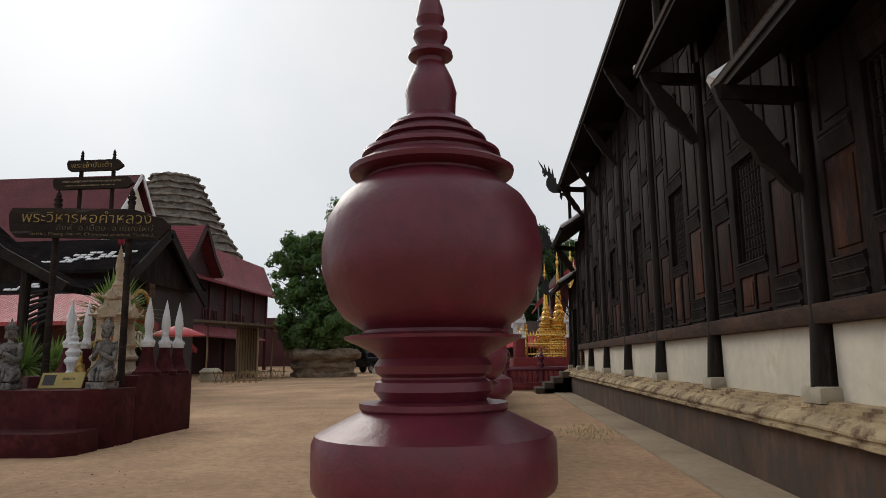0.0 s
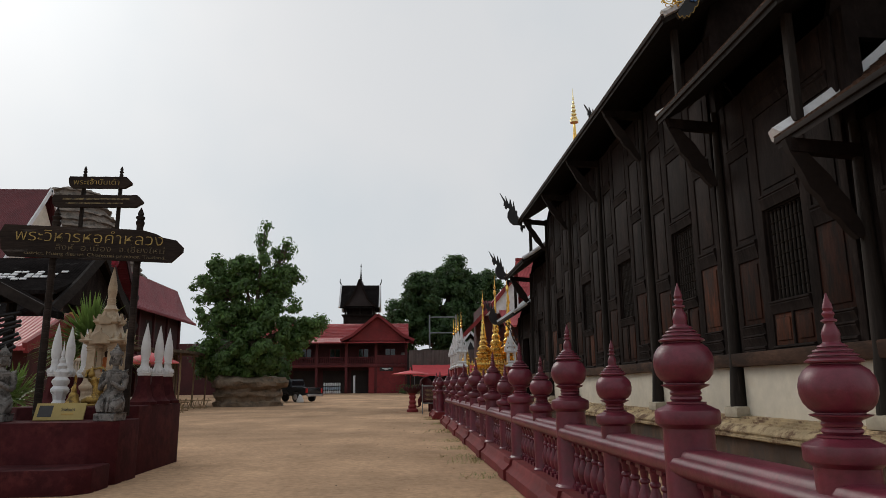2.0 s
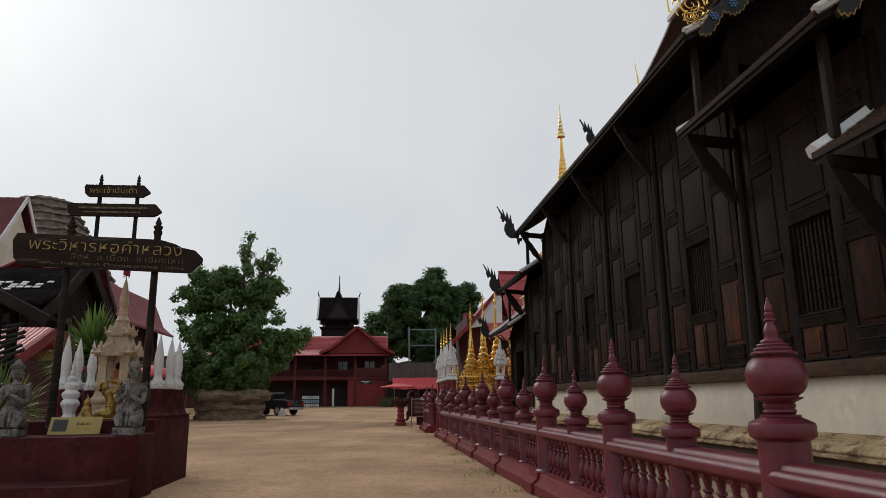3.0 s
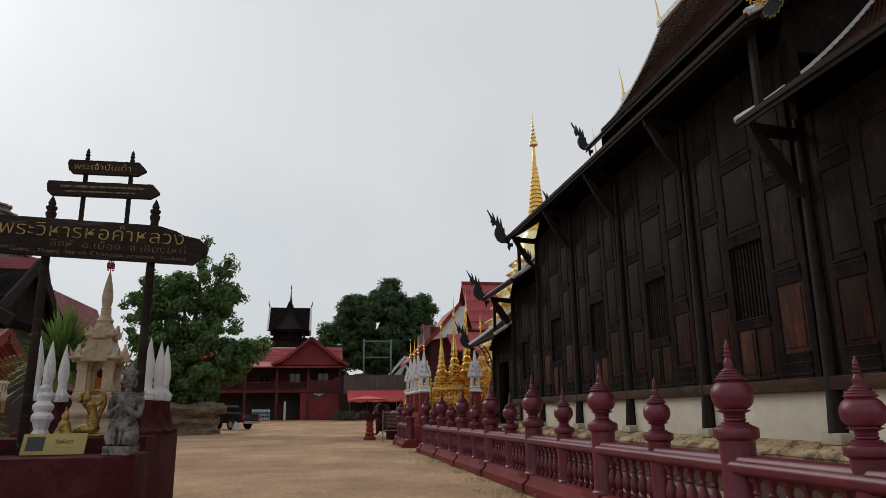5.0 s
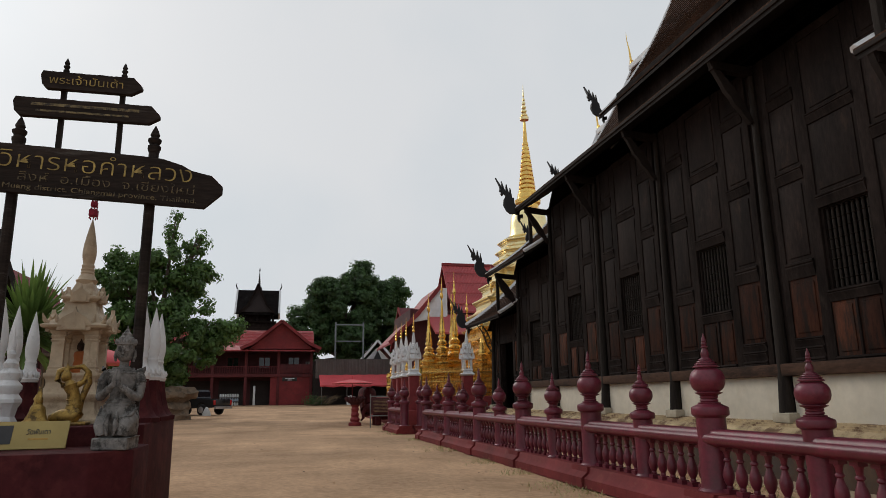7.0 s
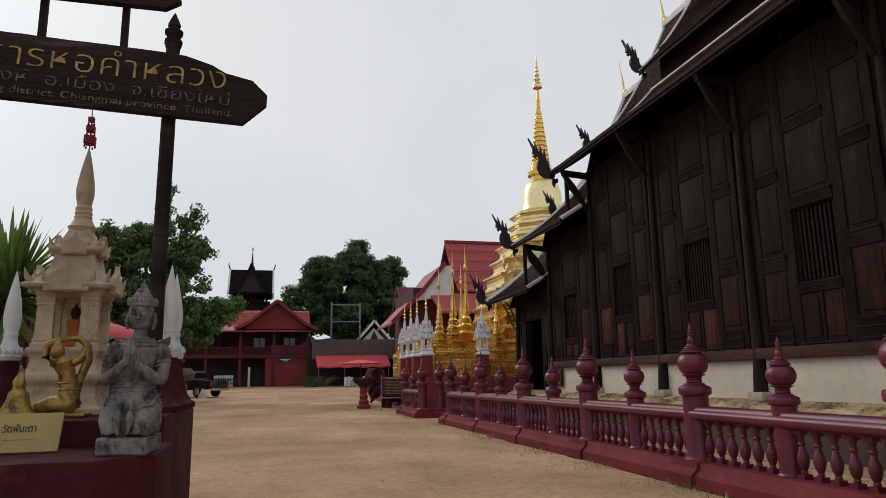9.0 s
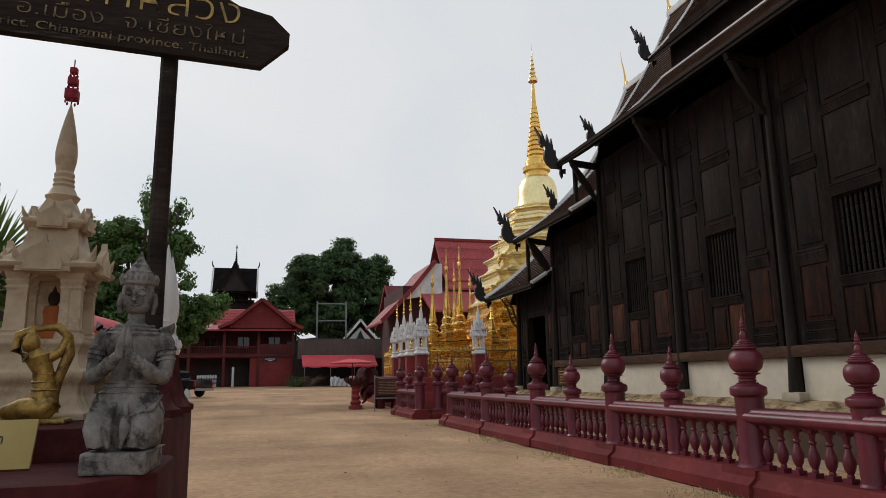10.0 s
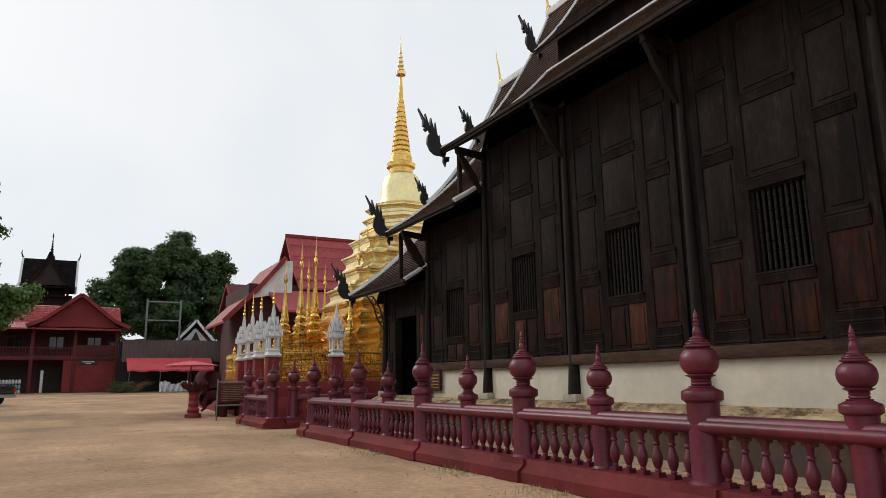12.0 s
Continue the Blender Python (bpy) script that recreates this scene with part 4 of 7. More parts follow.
# ---- plaque leaning on the upper tier ----
pl = thing("plaque", "yellow plaque with dark script leaning on the pedestal", "plaque", pose(-7.0, 10.62, 0.885, -24, 0, 2))
bm = bmesh.new()
soft_box(bm, -0.42, -0.012, 0.0, 0.30, 0.012, 0.27, 0.005)
part("board", bm, "plaque", pl)
bm = bmesh.new()
box(bm, -0.37, -0.016, 0.05, -0.17, -0.0125, 0.23)
part("dark_square", bm, "black_board", pl)
o = lettering("วัดพันเตา", 0.07, pl, pose(0.05, -0.0135, 0.16, 90, 0, 0), "black_board", width=0.2)
bm = bmesh.new()
box(bm, -0.03, -0.016, 0.085, 0.14, -0.0125, 0.10)
part("text_bar", bm, "gold_dark", pl)

# ---- sign boards on two posts ----
sg = thing("sign_post", "weathered dark wooden sign boards with gold script on two posts", "sign", pose(-6.84, 10.86, 0.075))
for x in (-0.66, 0.66):
    bm = bmesh.new()
    tube(bm, [(x * 1.0, 0, 0.86), (x * 0.995, 0, 2.2), (x * 1.0, 0, 4.0)], [0.06, 0.055, 0.052], 10)
    lathe(bm, [(0.055, 3.86), (0.068, 3.90), (0.068, 3.93), (0.045, 3.95), (0.07, 3.985), (0.07, 4.01), (0.04, 4.03), (0.05, 4.06), (0.032, 4.11), (0.004, 4.17)], 12, (x, 0, 0))
    part("post", bm, "sign_wood", sg)


ASKEW = pose(0, 0, 3.55, 0, 2.4, 0) @ pose(0, 0, -3.55)


def board(name, x0, x1, z0, z1, tip, label="", ragged=0.0, y=-0.075):
    bm = bmesh.new()
    r = random.Random(len(name) + int(z0 * 10))
    topl = []
    n = 26
    for i in range(n + 1):
        s = i / n
        droop = ragged * max(0, (s - 0.8) / 0.2) * (0.8 + 0.5 * r.random())
        topl.append((x0 + (x1 - x0) * s, z1 - droop + 0.006 * (r.random() - 0.5)))
    c = (z1 - z0)
    poly = [(x0, z0 + c * 0.22), (x0 + c * 0.22, z0)] + [(x1 - c * 0.1, z0 - 0.0), (x1 + tip, z0 + c * 0.35), (x1 + tip, z0 + c * 0.5)] + topl[::-1] + [(x0 - c * 0.1, z0 + c * 0.75)]
    prism(bm, poly, "y", y - 0.035, y + 0.035)
    ob = part(name, bm, "sign_wood", sg, label)
    ob.matrix_basis = ASKEW if ragged else Matrix()
    return ob


board("main_board", -1.42, 1.28, 3.29, 3.80, 0.12, "long weathered board with large gold script", 0.16)
board("middle_board", -0.70, 0.62, 4.15, 4.35, 0.09)
board("top_board", -0.47, 0.42, 4.47, 4.66, 0.09)
for x in (-0.28, 0.30):
    bm = bmesh.new()
    soft_box(bm, x - 0.025, -0.035, 3.74, x + 0.025, 0.02, 4.70, 0.006)
    lathe(bm, [(0.026, 4.69), (0.034, 4.72), (0.02, 4.74), (0.034, 4.77), (0.02, 4.79), (0.028, 4.81), (0.003, 4.87)], 8, (x, -0.01, 0))
    part("upright", bm, "timber_post", sg)
lettering("พระวิหารหอคำหลวง", 0.26, sg, ASKEW @ pose(-0.07, -0.112, 3.63, 90, 0, 0), "letter", width=2.3, offset=-0.004)
lettering("สิงห์  อ.เมือง  จ.เชียงใหม่", 0.13, sg, ASKEW @ pose(0.27, -0.112, 3.46, 90, 0, 0), "letter_faded", width=1.7, offset=-0.002)
lettering("district, Muang district. Chiangmai province. Thailand.", 0.075, sg, ASKEW @ pose(0.05, -0.112, 3.355, 90, 0, 0), "letter_faded", width=2.2, split=False)
lettering("พระเจ้าปันเต้า", 0.12, sg, pose(-0.04, -0.112, 4.56, 90, 0, 0), "letter", width=0.72, offset=-0.001)
bm = bmesh.new()
box(bm, -0.55, -0.114, 4.265, 0.5, -0.1105, 4.295)
box(bm, -0.5, -0.114, 4.20, 0.4, -0.1105, 4.22)
part("text_bar", bm, "letter_faded", sg)

# ---- spirit house ----
sh = thing("spirit_house", "cream plaster spirit house with tiered flame roof and spire", "spirit house", pose(-7.05, 12.12, 1.07) @ Matrix.Diagonal((0.84, 0.84, 1.0, 1.0)))
q4 = math.pi / 4
def ledge(half):
    return half * math.sqrt(2)


bm = bmesh.new()
lathe(bm, [(ledge(w), z) for w, z in ((0.40, 0.0), (0.40, 0.047), (0.37, 0.065), (0.345, 0.112), (0.325, 0.168), (0.325, 0.233), (0.345, 0.261), (0.36, 0.289), (0.36, 0.333), (0.335, 0.35), (0.31, 0.403), (0.30, 0.455), (0.315, 0.499), (0.335, 0.525), (0.335, 0.56))], 4, (0, 0, 0), q4, False)
part("base", bevelled(bm, 0.01), "cream", sh)
for sx in (-1, 1):
    for sy in (-1, 1):
        for dx, dy in ((0, 0), (-0.075 * sx, 0.02 * sy)):
            bm = bmesh.new()
            k = 1.0 if dx == 0 else 0.72
            lathe(bm, [(r * k, z) for r, z in ((0.105, 0.56), (0.105, 0.587), (0.085, 0.605), (0.092, 0.624), (0.075, 0.642), (0.068, 0.778), (0.066, 0.905), (0.085, 0.924), (0.07, 0.942), (0.092, 0.969), (0.075, 0.987), (0.105, 1.033))], 4, (sx * 0.235 + dx, sy * 0.235 + dy, 0), q4, False)
            part("column", bm, "cream", sh)
bm = bmesh.new()
lathe(bm, [(ledge(w), z) for w, z in ((0.30, 1.024), (0.33, 1.051), (0.40, 1.06), (0.42, 1.093), (0.37, 1.11), (0.29, 1.16), (0.225, 1.246), (0.20, 1.331), (0.19, 1.38))], 4, (0, 0, 0), q4, False)
part("roof", bevelled(bm, 0.008), "cream", sh)
bm = bmesh.new()
lathe(bm, [(ledge(w), z) for w, z in ((0.18, 1.368), (0.22, 1.396), (0.245, 1.413), (0.245, 1.44), (0.20, 1.456), (0.15, 1.511), (0.115, 1.587), (0.10, 1.62))], 4, (0, 0, 0), q4, False)
part("upper_roof", bevelled(bm, 0.006), "cream", sh)
bm = bmesh.new()
lathe(bm, [(0.10, 1.587), (0.13, 1.62), (0.145, 1.649), (0.12, 1.666), (0.10, 1.706), (0.085, 1.724), (0.092, 1.741), (0.082, 1.758), (0.09, 1.781), (0.08, 1.798), (0.086, 1.827), (0.072, 1.85), (0.075, 1.87), (0.090, 1.941), (0.092, 2.002), (0.082, 2.084), (0.062, 2.185), (0.038, 2.287), (0.016, 2.368), (0.004, 2.409)], 18)
part("spire", bm, "cream", sh)
for r, z, k in ((0.335, 1.08, 0.17), (0.195, 1.42, 0.12)):
    for i in range(4):
        for dx, lean in ((-1, 0.9), (0, 1.5), (1, 0.9)):
            bm = bmesh.new()
            a = q4 + i * math.pi / 2
            cx, cy = (r * 1.2 * math.cos(a), r * 1.2 * math.sin(a))
            tx, ty = -math.sin(a) * dx * k * 0.45 - math.cos(a) * abs(dx) * k * 0.45, math.cos(a) * dx * k * 0.45 - math.sin(a) * abs(dx) * k * 0.45
            tube(bm, [(cx + tx + math.cos(a) * k * q * lean, cy + ty + math.sin(a) * k * q * lean, z + k * h) for q, h in ((0, 0), (0.28, 0.12), (0.5, 0.42), (0.62, 0.85))], [k * 0.2, k * 0.21, k * 0.15, 0.004], 7)
            part("flame", bm, "cream", sh)
    for i in range(4):
        a = i * math.pi / 2
        w = r * 0.62
        for name, dep, kk in (("pediment", 0.03, 1.0), ("pediment_panel", 0.045, 0.72)):
            bm = bmesh.new()
            prism(bm, [(-w * kk, -0.04 * kk), (w * kk, -0.04 * kk), (w * 0.98 * kk, k * 0.28 * kk), (w * 0.72 * kk, k * 0.62 * kk), (w * 0.32 * kk, k * 0.86 * kk), (w * 0.1 * kk, k * 1.0 * kk), (0, k * 1.35 * kk), (-w * 0.1 * kk, k * 1.0 * kk), (-w * 0.32 * kk, k * 0.86 * kk), (-w * 0.72 * kk, k * 0.62 * kk), (-w * 0.98 * kk, k * 0.28 * kk)], "y", -dep, 0.02)
            part(name, bm, "cream", sh).matrix_basis = pose(r * 1.12 * math.sin(a), -r * 1.12 * math.cos(a), z - 0.01, 0, 0, math.degrees(a))
bm = bmesh.new()
soft_box(bm, -0.20, 0.20, 0.56, 0.20, 0.25, 1.08, 0.01)
part("back_wall", bm, "cream", sh)
bm = bmesh.new()
prism(bm, [(-0.19, 1.07), (-0.19, 0.88), (-0.15, 0.92), (-0.12, 0.98), (-0.05, 1.02), (0, 1.05), (0.05, 1.02), (0.12, 0.98), (0.15, 0.92), (0.19, 0.88), (0.19, 1.07)], "y", -0.265, -0.235)
part("arch", bm, "cream", sh)
bm = bmesh.new()
for z, s in ((2.44, 0.055), (2.56, 0.042), (2.66, 0.032)):
    soft_box(bm, -s, -s, z, s, s, z + 1.55 * s, 0.01)
    for i in range(5):
        lathe(bm, [(0.006, 0), (0.011, 0.015), (0.003, 0.03)], 6, (s * math.cos(i * 1.26), s * math.sin(i * 1.26), z - 0.035))
tube(bm, [(0, 0, 2.38), (0, 0, 2.78)], 0.006, 5)
part("garland", bm, "garland", sh, "string of red flower blocks")
bm = bmesh.new()
lathe(bm, [(0.10, 0.0), (0.11, 0.04), (0.085, 0.09), (0.07, 0.15), (0.085, 0.21), (0.07, 0.245), (0.025, 0.26)], 14, sy=0.7)
part("robed_image", bm, "orange", sh, "small image in an orange robe").matrix_basis = pose(0.02, -0.05, 0.56)
bm = bmesh.new()
lathe(bm, [(0.022, 0.25), (0.045, 0.28), (0.05, 0.31), (0.04, 0.345), (0.02, 0.36), (0.003, 0.40)], 12)
part("image_head", bm, "sill", sh, "dark bronze head").matrix_basis = pose(0.02, -0.05, 0.56)

# ---- gilded figures in front of the spirit house ----
bm = bmesh.new()
soft_box(bm, -0.24, -0.10, 0, 0.20, 0.12, 0.035, 0.015)
tube(bm, [(-0.16, 0.0, 0.07), (-0.06, -0.03, 0.09), (0.06, -0.02, 0.10), (0.10, 0.0, 0.15)], [0.05, 0.07, 0.085, 0.07], 12)
tube(bm, [(0.04, 0, 0.08), (0.055, 0, 0.22), (0.035, -0.01, 0.33), (0.0, -0.02, 0.42)], [0.095, 0.075, 0.06, 0.075], 14)
tube(bm, [(0.0, -0.02, 0.42), (-0.03, -0.03, 0.47)], [0.06, 0.03], 10)
lathe(bm, [(0.01, 0.445), (0.045, 0.46), (0.055, 0.50), (0.045, 0.545), (0.03, 0.56), (0.032, 0.575), (0.015, 0.60), (0.003, 0.64)], 14, (-0.04, -0.03, 0))
tube(bm, [(-0.06, -0.02, 0.41), (-0.13, -0.02, 0.47), (-0.12, -0.02, 0.56), (-0.04, 0.0, 0.60), (0.05, 0.0, 0.60)], [0.035, 0.032, 0.028, 0.026, 0.016], 10)
tube(bm, [(0.06, -0.01, 0.41), (0.13, 0.0, 0.46), (0.16, 0.0, 0.55), (0.10, 0.0, 0.61), (0.02, 0.0, 0.60)], [0.035, 0.033, 0.030, 0.034, 0.016], 10)
tube(bm, [(0.155, 0.01, 0.56), (0.17, 0.01, 0.44), (0.12, 0.01, 0.28), (0.10, 0.0, 0.10)], [0.03, 0.035, 0.03, 0.02], 9)
for k in range(3):
    lathe(bm, [(0.074 - k * 0.006, 0.20 + k * 0.05), (0.083 - k * 0.006, 0.212 + k * 0.05), (0.072 - k * 0.006, 0.224 + k * 0.05)], 14, (0.052 - 0.006 * k, 0, 0), cap=False)
for v in bm.verts:
    v.co += 0.006 * noise.noise_vector(v.co * 22)
ob = part("dancing_figure", bm, "gold_paint", sharp=60)
ob.matrix_basis = pose(-6.92, 11.42, 1.07)
tagged(ob, "gilded bending figure on a low base before the shrine", "statue")
bm = bmesh.new()
lathe(bm, [(0.17, 0), (0.18, 0.04), (0.12, 0.08), (0.10, 0.14), (0.085, 0.22), (0.05, 0.26), (0.055, 0.32), (0.03, 0.38), (0.004, 0.46)], 14, sy=0.75)
bmesh.ops.subdivide_edges(bm, edges=bm.edges[:], cuts=1)
for v in bm.verts:
    v.co *= 0.86
    v.co += 0.016 * noise.noise_vector(v.co * 14) + 0.009 * noise.noise_vector(v.co * 38)
ob = part("seated_figure", bm, "gold_paint", sharp=60)
ob.matrix_basis = pose(-7.18, 11.3, 1.07)
tagged(ob, "small gilded seated figure on the pedestal", "statue")


# ---- white bud spires on maroon bells ----
def bud_spire(x, y, k=1.0):
    t = thing("bud_spire", "white pointed bud spire on a maroon bell base", "spire", pose(x, y, 1.07), "white bud spires round the shrine")
    bm = bmesh.new()
    lathe(bm, [(0.25, 0), (0.25, 0.05), (0.21, 0.07), (0.165, 0.14), (0.13, 0.26), (0.105, 0.40), (0.10, 0.50)], 8)
    part("bell_base", bm, "red_pedestal", t)
    bm = bmesh.new()
    prof = [(0.10, 0.49), (0.115, 0.53), (0.10, 0.55), (0.108, 0.58), (0.095, 0.61), (0.07, 0.66), (0.062, 0.72), (0.07, 0.745), (0.06, 0.77), (0.078, 0.85), (0.082, 0.93), (0.07, 1.06), (0.045, 1.2), (0.02, 1.32), (0.003, 1.40)]
    lathe(bm, [(r, 0.5 + (z - 0.5) * k) for r, z in prof], 16)
    part("bud", bm, "white", t)
    for j in range(12):
        bm = bmesh.new()
        a = j * math.pi / 6
        lathe(bm, [(0.014, 0), (0.022, 0.03), (0.003, 0.075)], 6, (0.105 * math.cos(a), 0.105 * math.sin(a), 0.55))
        part("petal", bm, "white", t)


for x, y in ((-6.35, 12.0), (-6.33, 12.6), (-6.36, 13.2), (-7.85, 12.0), (-7.9, 12.6), (-7.9, 13.2), (-7.45, 13.2)):
    bud_spire(x, y)
ms = thing("small_stupa", "small white tiered stupa on the pedestal", "stupa", pose(-7.66, 11.85, 1.07) @ Matrix.Diagonal((0.72, 0.72, 0.92, 1.0)))
bm = bmesh.new()
lathe(bm, [(0.17, 0), (0.17, 0.05), (0.13, 0.1), (0.16, 0.2), (0.21, 0.26), (0.21, 0.30), (0.15, 0.36)], 8, smooth=False)
part("base", bm, "white", ms)
bm = bmesh.new()
lathe(bm, [(0.14, 0.35), (0.19, 0.42), (0.19, 0.46), (0.12, 0.52), (0.15, 0.58), (0.15, 0.61), (0.09, 0.66), (0.11, 0.72), (0.06, 0.77), (0.07, 0.83), (0.035, 0.88), (0.045, 0.94), (0.02, 1.02), (0.003, 1.2)], 12)
part("tiered_top", bm, "white", ms)


# ---- plants by the shrine ----
def spiky_plant(m, n, length, name, label, material="palm", seed=1):
    r = random.Random(seed)
    t = thing(name, label, "plant", m)
    bm = bmesh.new()
    tube(bm, [(0, 0, 0), (0.03, 0, 0.6), (0.0, 0.02, 1.15)], [0.09, 0.075, 0.07], 9)
    part("trunk", bm, "bark", t)
    bm = bmesh.new()
    for i in range(n):
        a, up = r.uniform(0, 6.283), r.uniform(-0.35, 1.45)
        L = length * r.uniform(0.7, 1.05)
        d = Vector((math.cos(a) * math.cos(up), math.sin(a) * math.cos(up), math.sin(up)))
        s = Vector((-math.sin(a), math.cos(a), 0))
        base = Vector((0, 0, r.uniform(0.95, 1.2)))
        w, prev = 0.028 * length, None
        for j in range(6):
            u = j / 5
            c = base + d * L * u - Vector((0, 0, 0.28 * L * u * u * math.cos(up)))
            ww = w * (0.6 + 1.2 * u) * (1 - u ** 2.2) + 0.001
            cur = (bm.verts.new(c - s * ww), bm.verts.new(c + Vector((0, 0, -0.3 * ww))), bm.verts.new(c + s * ww))
            if prev:
                bm.faces.new((prev[0], prev[1], cur[1], cur[0]))
                bm.faces.new((prev[1], prev[2], cur[2], cur[1]))
            prev = cur
    o = part("leaves", bm, material, t, "long pointed green leaves")
    o["kind"] = "stuff"


spiky_plant(pose(-8.3, 14.2, 1.15), 300, 1.12, "yucca_plant", "spiky green yucca with drooping lower leaves", seed=4)
spiky_plant(pose(-9.35, 12.9, 0.1), 150, 0.9, "palm_plant", "yellowish green garden palm beside the pedestal", seed=9)
spiky_plant(pose(-9.9, 14.6, 0.0), 130, 1.0, "palm_plant", "green garden palm behind the pedestal", seed=12)
pr_ = thing("parasol", "open red ceremonial parasol on a thin pole", "parasol", pose(-7.55, 15.6, 0))
bm = bmesh.new()
lathe(bm, [(0.62, 1.9), (0.6, 1.93), (0.3, 2.06), (0.02, 2.14)], 16, smooth=False)
part("canopy", bm, "awning", pr_)
bm = bmesh.new()
tube(bm, [(0, 0, 0), (0, 0, 2.2)], 0.018, 6)
part("pole", bm, "bamboo", pr_)


# ---- roofs and houses ----
def gable_house(name, label, m, length, half, eave, ridge, wall_mat, roof_mat, over=0.5, barge="white", floors=()):
    """Local: ridge along x from 0 to length; front wall at y = -half."""
    h = thing(name, label, "house", m)
    s = (ridge - eave) / half
    bm = bmesh.new()
    prism(bm, [(-half + 0.6, 0), (half - 0.6, 0), (half - 0.6, eave - 0.2 * s), (0, ridge - 1.0), (-half + 0.6, eave - 0.2 * s)], "x", 0.5, length - 0.5)
    part("wall", bm, wall_mat, h)
    for sd in (-1, 1):
        bm = bmesh.new()
        prof = [(sd * (half + over - (half + over) * u), eave - over * s + (ridge - eave + over * s) * (0.86 * u + 0.14 * u * u)) for u in [i / 6 for i in range(7)]]
        low = [(y, z - 0.12) for y, z in prof]
        prism(bm, prof + low[::-1], "x", 0, length)
        part("roof", bm, roof_mat, h)
        for xx in (0.0, length):
            bm = bmesh.new()
            for (ya, za), (yb, zb) in zip(prof, prof[1:]):
                beam(bm, (xx, ya, za - 0.05), (xx, yb, zb - 0.05), 0.12, 0.3)
            part("barge_board", bm, barge, h)
    return h


# two-storey red monastery building at the far end of the yard
rz = rise(88)
rb = thing("monastery_building", "two-storey maroon timber building with red roof and balcony", "building", pose(0, 88, rz))
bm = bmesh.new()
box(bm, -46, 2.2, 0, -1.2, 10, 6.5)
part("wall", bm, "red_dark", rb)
bm = bmesh.new()
box(bm, -6.1, 0.0, 0, -1.2, 2.2, 3.3)
part("front_wall", bm, "red_wall", rb)
bm = bmesh.new()
soft_box(bm, -24, -0.15, 3.25, -1.1, 2.3, 3.62, 0.03)
part("balcony_floor", bm, "red_wood", rb)
for x in [-1.35, -5.2, -8.95, -12.7, -16.4, -20.2]:
    bm = bmesh.new()
    soft_box(bm, x - 0.16, -0.1, 0, x + 0.16, 0.22, 6.4, 0.02)
    part("post", bm, "red_wood", rb)
for xa, xb in ((-8.8, -5.35), (-12.55, -9.1), (-16.25, -12.85), (-20, -16.55)):
    bm = bmesh.new()
    soft_box(bm, xa, -0.02, 4.42, xb, 0.1, 4.55, 0.02)
    soft_box(bm, xa, 0.0, 3.68, xb, 0.08, 3.78, 0.02)
    part("rail", bm, "red_wood", rb)
    n = 13
    for i in range(n):
        bm = bmesh.new()
        xx = xa + (xb - xa) * (i + 0.5) / n
        lathe(bm, [(0.04, 3.78), (0.07, 3.95), (0.035, 4.15), (0.06, 4.3), (0.04, 4.42)], 6, (xx, 0.04, 0))
        part("baluster", bm, "red_wood", rb)
bm = bmesh.new()
soft_box(bm, -5.1, -0.02, 3.65, -1.5, 0.1, 4.75, 0.02)
part("balcony_panel", bm, "red_wood", rb)
for x, z in ((-3.4, 4.9), (-6.9, 4.9), (-10.6, 4.9), (-14.3, 4.9)):
    w = part("window", (lambda b: (soft_box(b, x - 0.75, 2.1, z - 0.6, x + 0.75, 2.25, z + 0.9, 0.02), b)[1])(bmesh.new()), "red_wood", rb)
    part("pane", (lambda b: (box(b, x - 0.62, 2.06, z - 0.45, x - 0.05, 2.09, z + 0.75), box(b, x + 0.05, 2.06, z - 0.45, x + 0.62, 2.09, z + 0.75), b)[2])(bmesh.new()), "glass_dark", w)
# dark sheets on the wall that paint the shade of the doorways
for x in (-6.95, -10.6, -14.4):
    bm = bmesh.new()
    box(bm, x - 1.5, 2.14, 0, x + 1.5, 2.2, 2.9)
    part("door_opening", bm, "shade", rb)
bm = bmesh.new()
soft_box(bm, -4.7, -0.06, 2.75, -3.0, -0.01, 3.2, 0.02)
nbd = part("notice_board", bm, "black_board", rb, "black board with white script")
for i in range(2):
    bm = bmesh.new()
    box(bm, -4.4 + 0.3 * i, -0.075, 3.02 - 0.16 * i, -3.3 - 0.3 * i, -0.065, 3.1 - 0.16 * i)
    part("text_bar", bm, "white", nbd)
bm = bmesh.new()
slab(bm, [(-1.3, 6.35), (1.2, 7.1), (5.2, 9.25)], -26, -1.0, 0.14, "x")
part("roof_front", bm, "red_roof_x", rb)
bm = bmesh.new()
slab(bm, [(5.2, 9.25), (11.5, 6.4)], -26, -1.0, 0.14, "x")
part("roof_back", bm, "red_roof_x", rb)
for i in range(9):
    bm = bmesh.new()
    beam(bm, (-25.9, 1.4 + i * 0.42, 7.28 + i * 0.225), (-1.05, 1.4 + i * 0.42, 7.28 + i * 0.225), 0.06, 0.06)
    part("roof_batten", bm, "red_roof_x", rb)
for sd in (-1, 1):
    bm = bmesh.new()
    slab(bm, [(-4.95 + sd * 4.6, 6.55), (-4.95 + sd * 3.2, 7.15), (-4.95, 9.75)], -1.9, 5.0, 0.14, "y")
    part("gable_roof", bm, "red_roof", rb)
    bm = bmesh.new()
    for (xa, za), (xb, zb) in zip([(sd * 4.65, 6.5), (sd * 3.2, 7.12)], [(sd * 3.2, 7.12), (0, 9.78)]):
        beam(bm, (-4.95 + xa, -1.93, za), (-4.95 + xb, -1.93, zb), 0.1, 0.34)
    part("barge_board", bm, "red_wall", rb)
bm = bmesh.new()
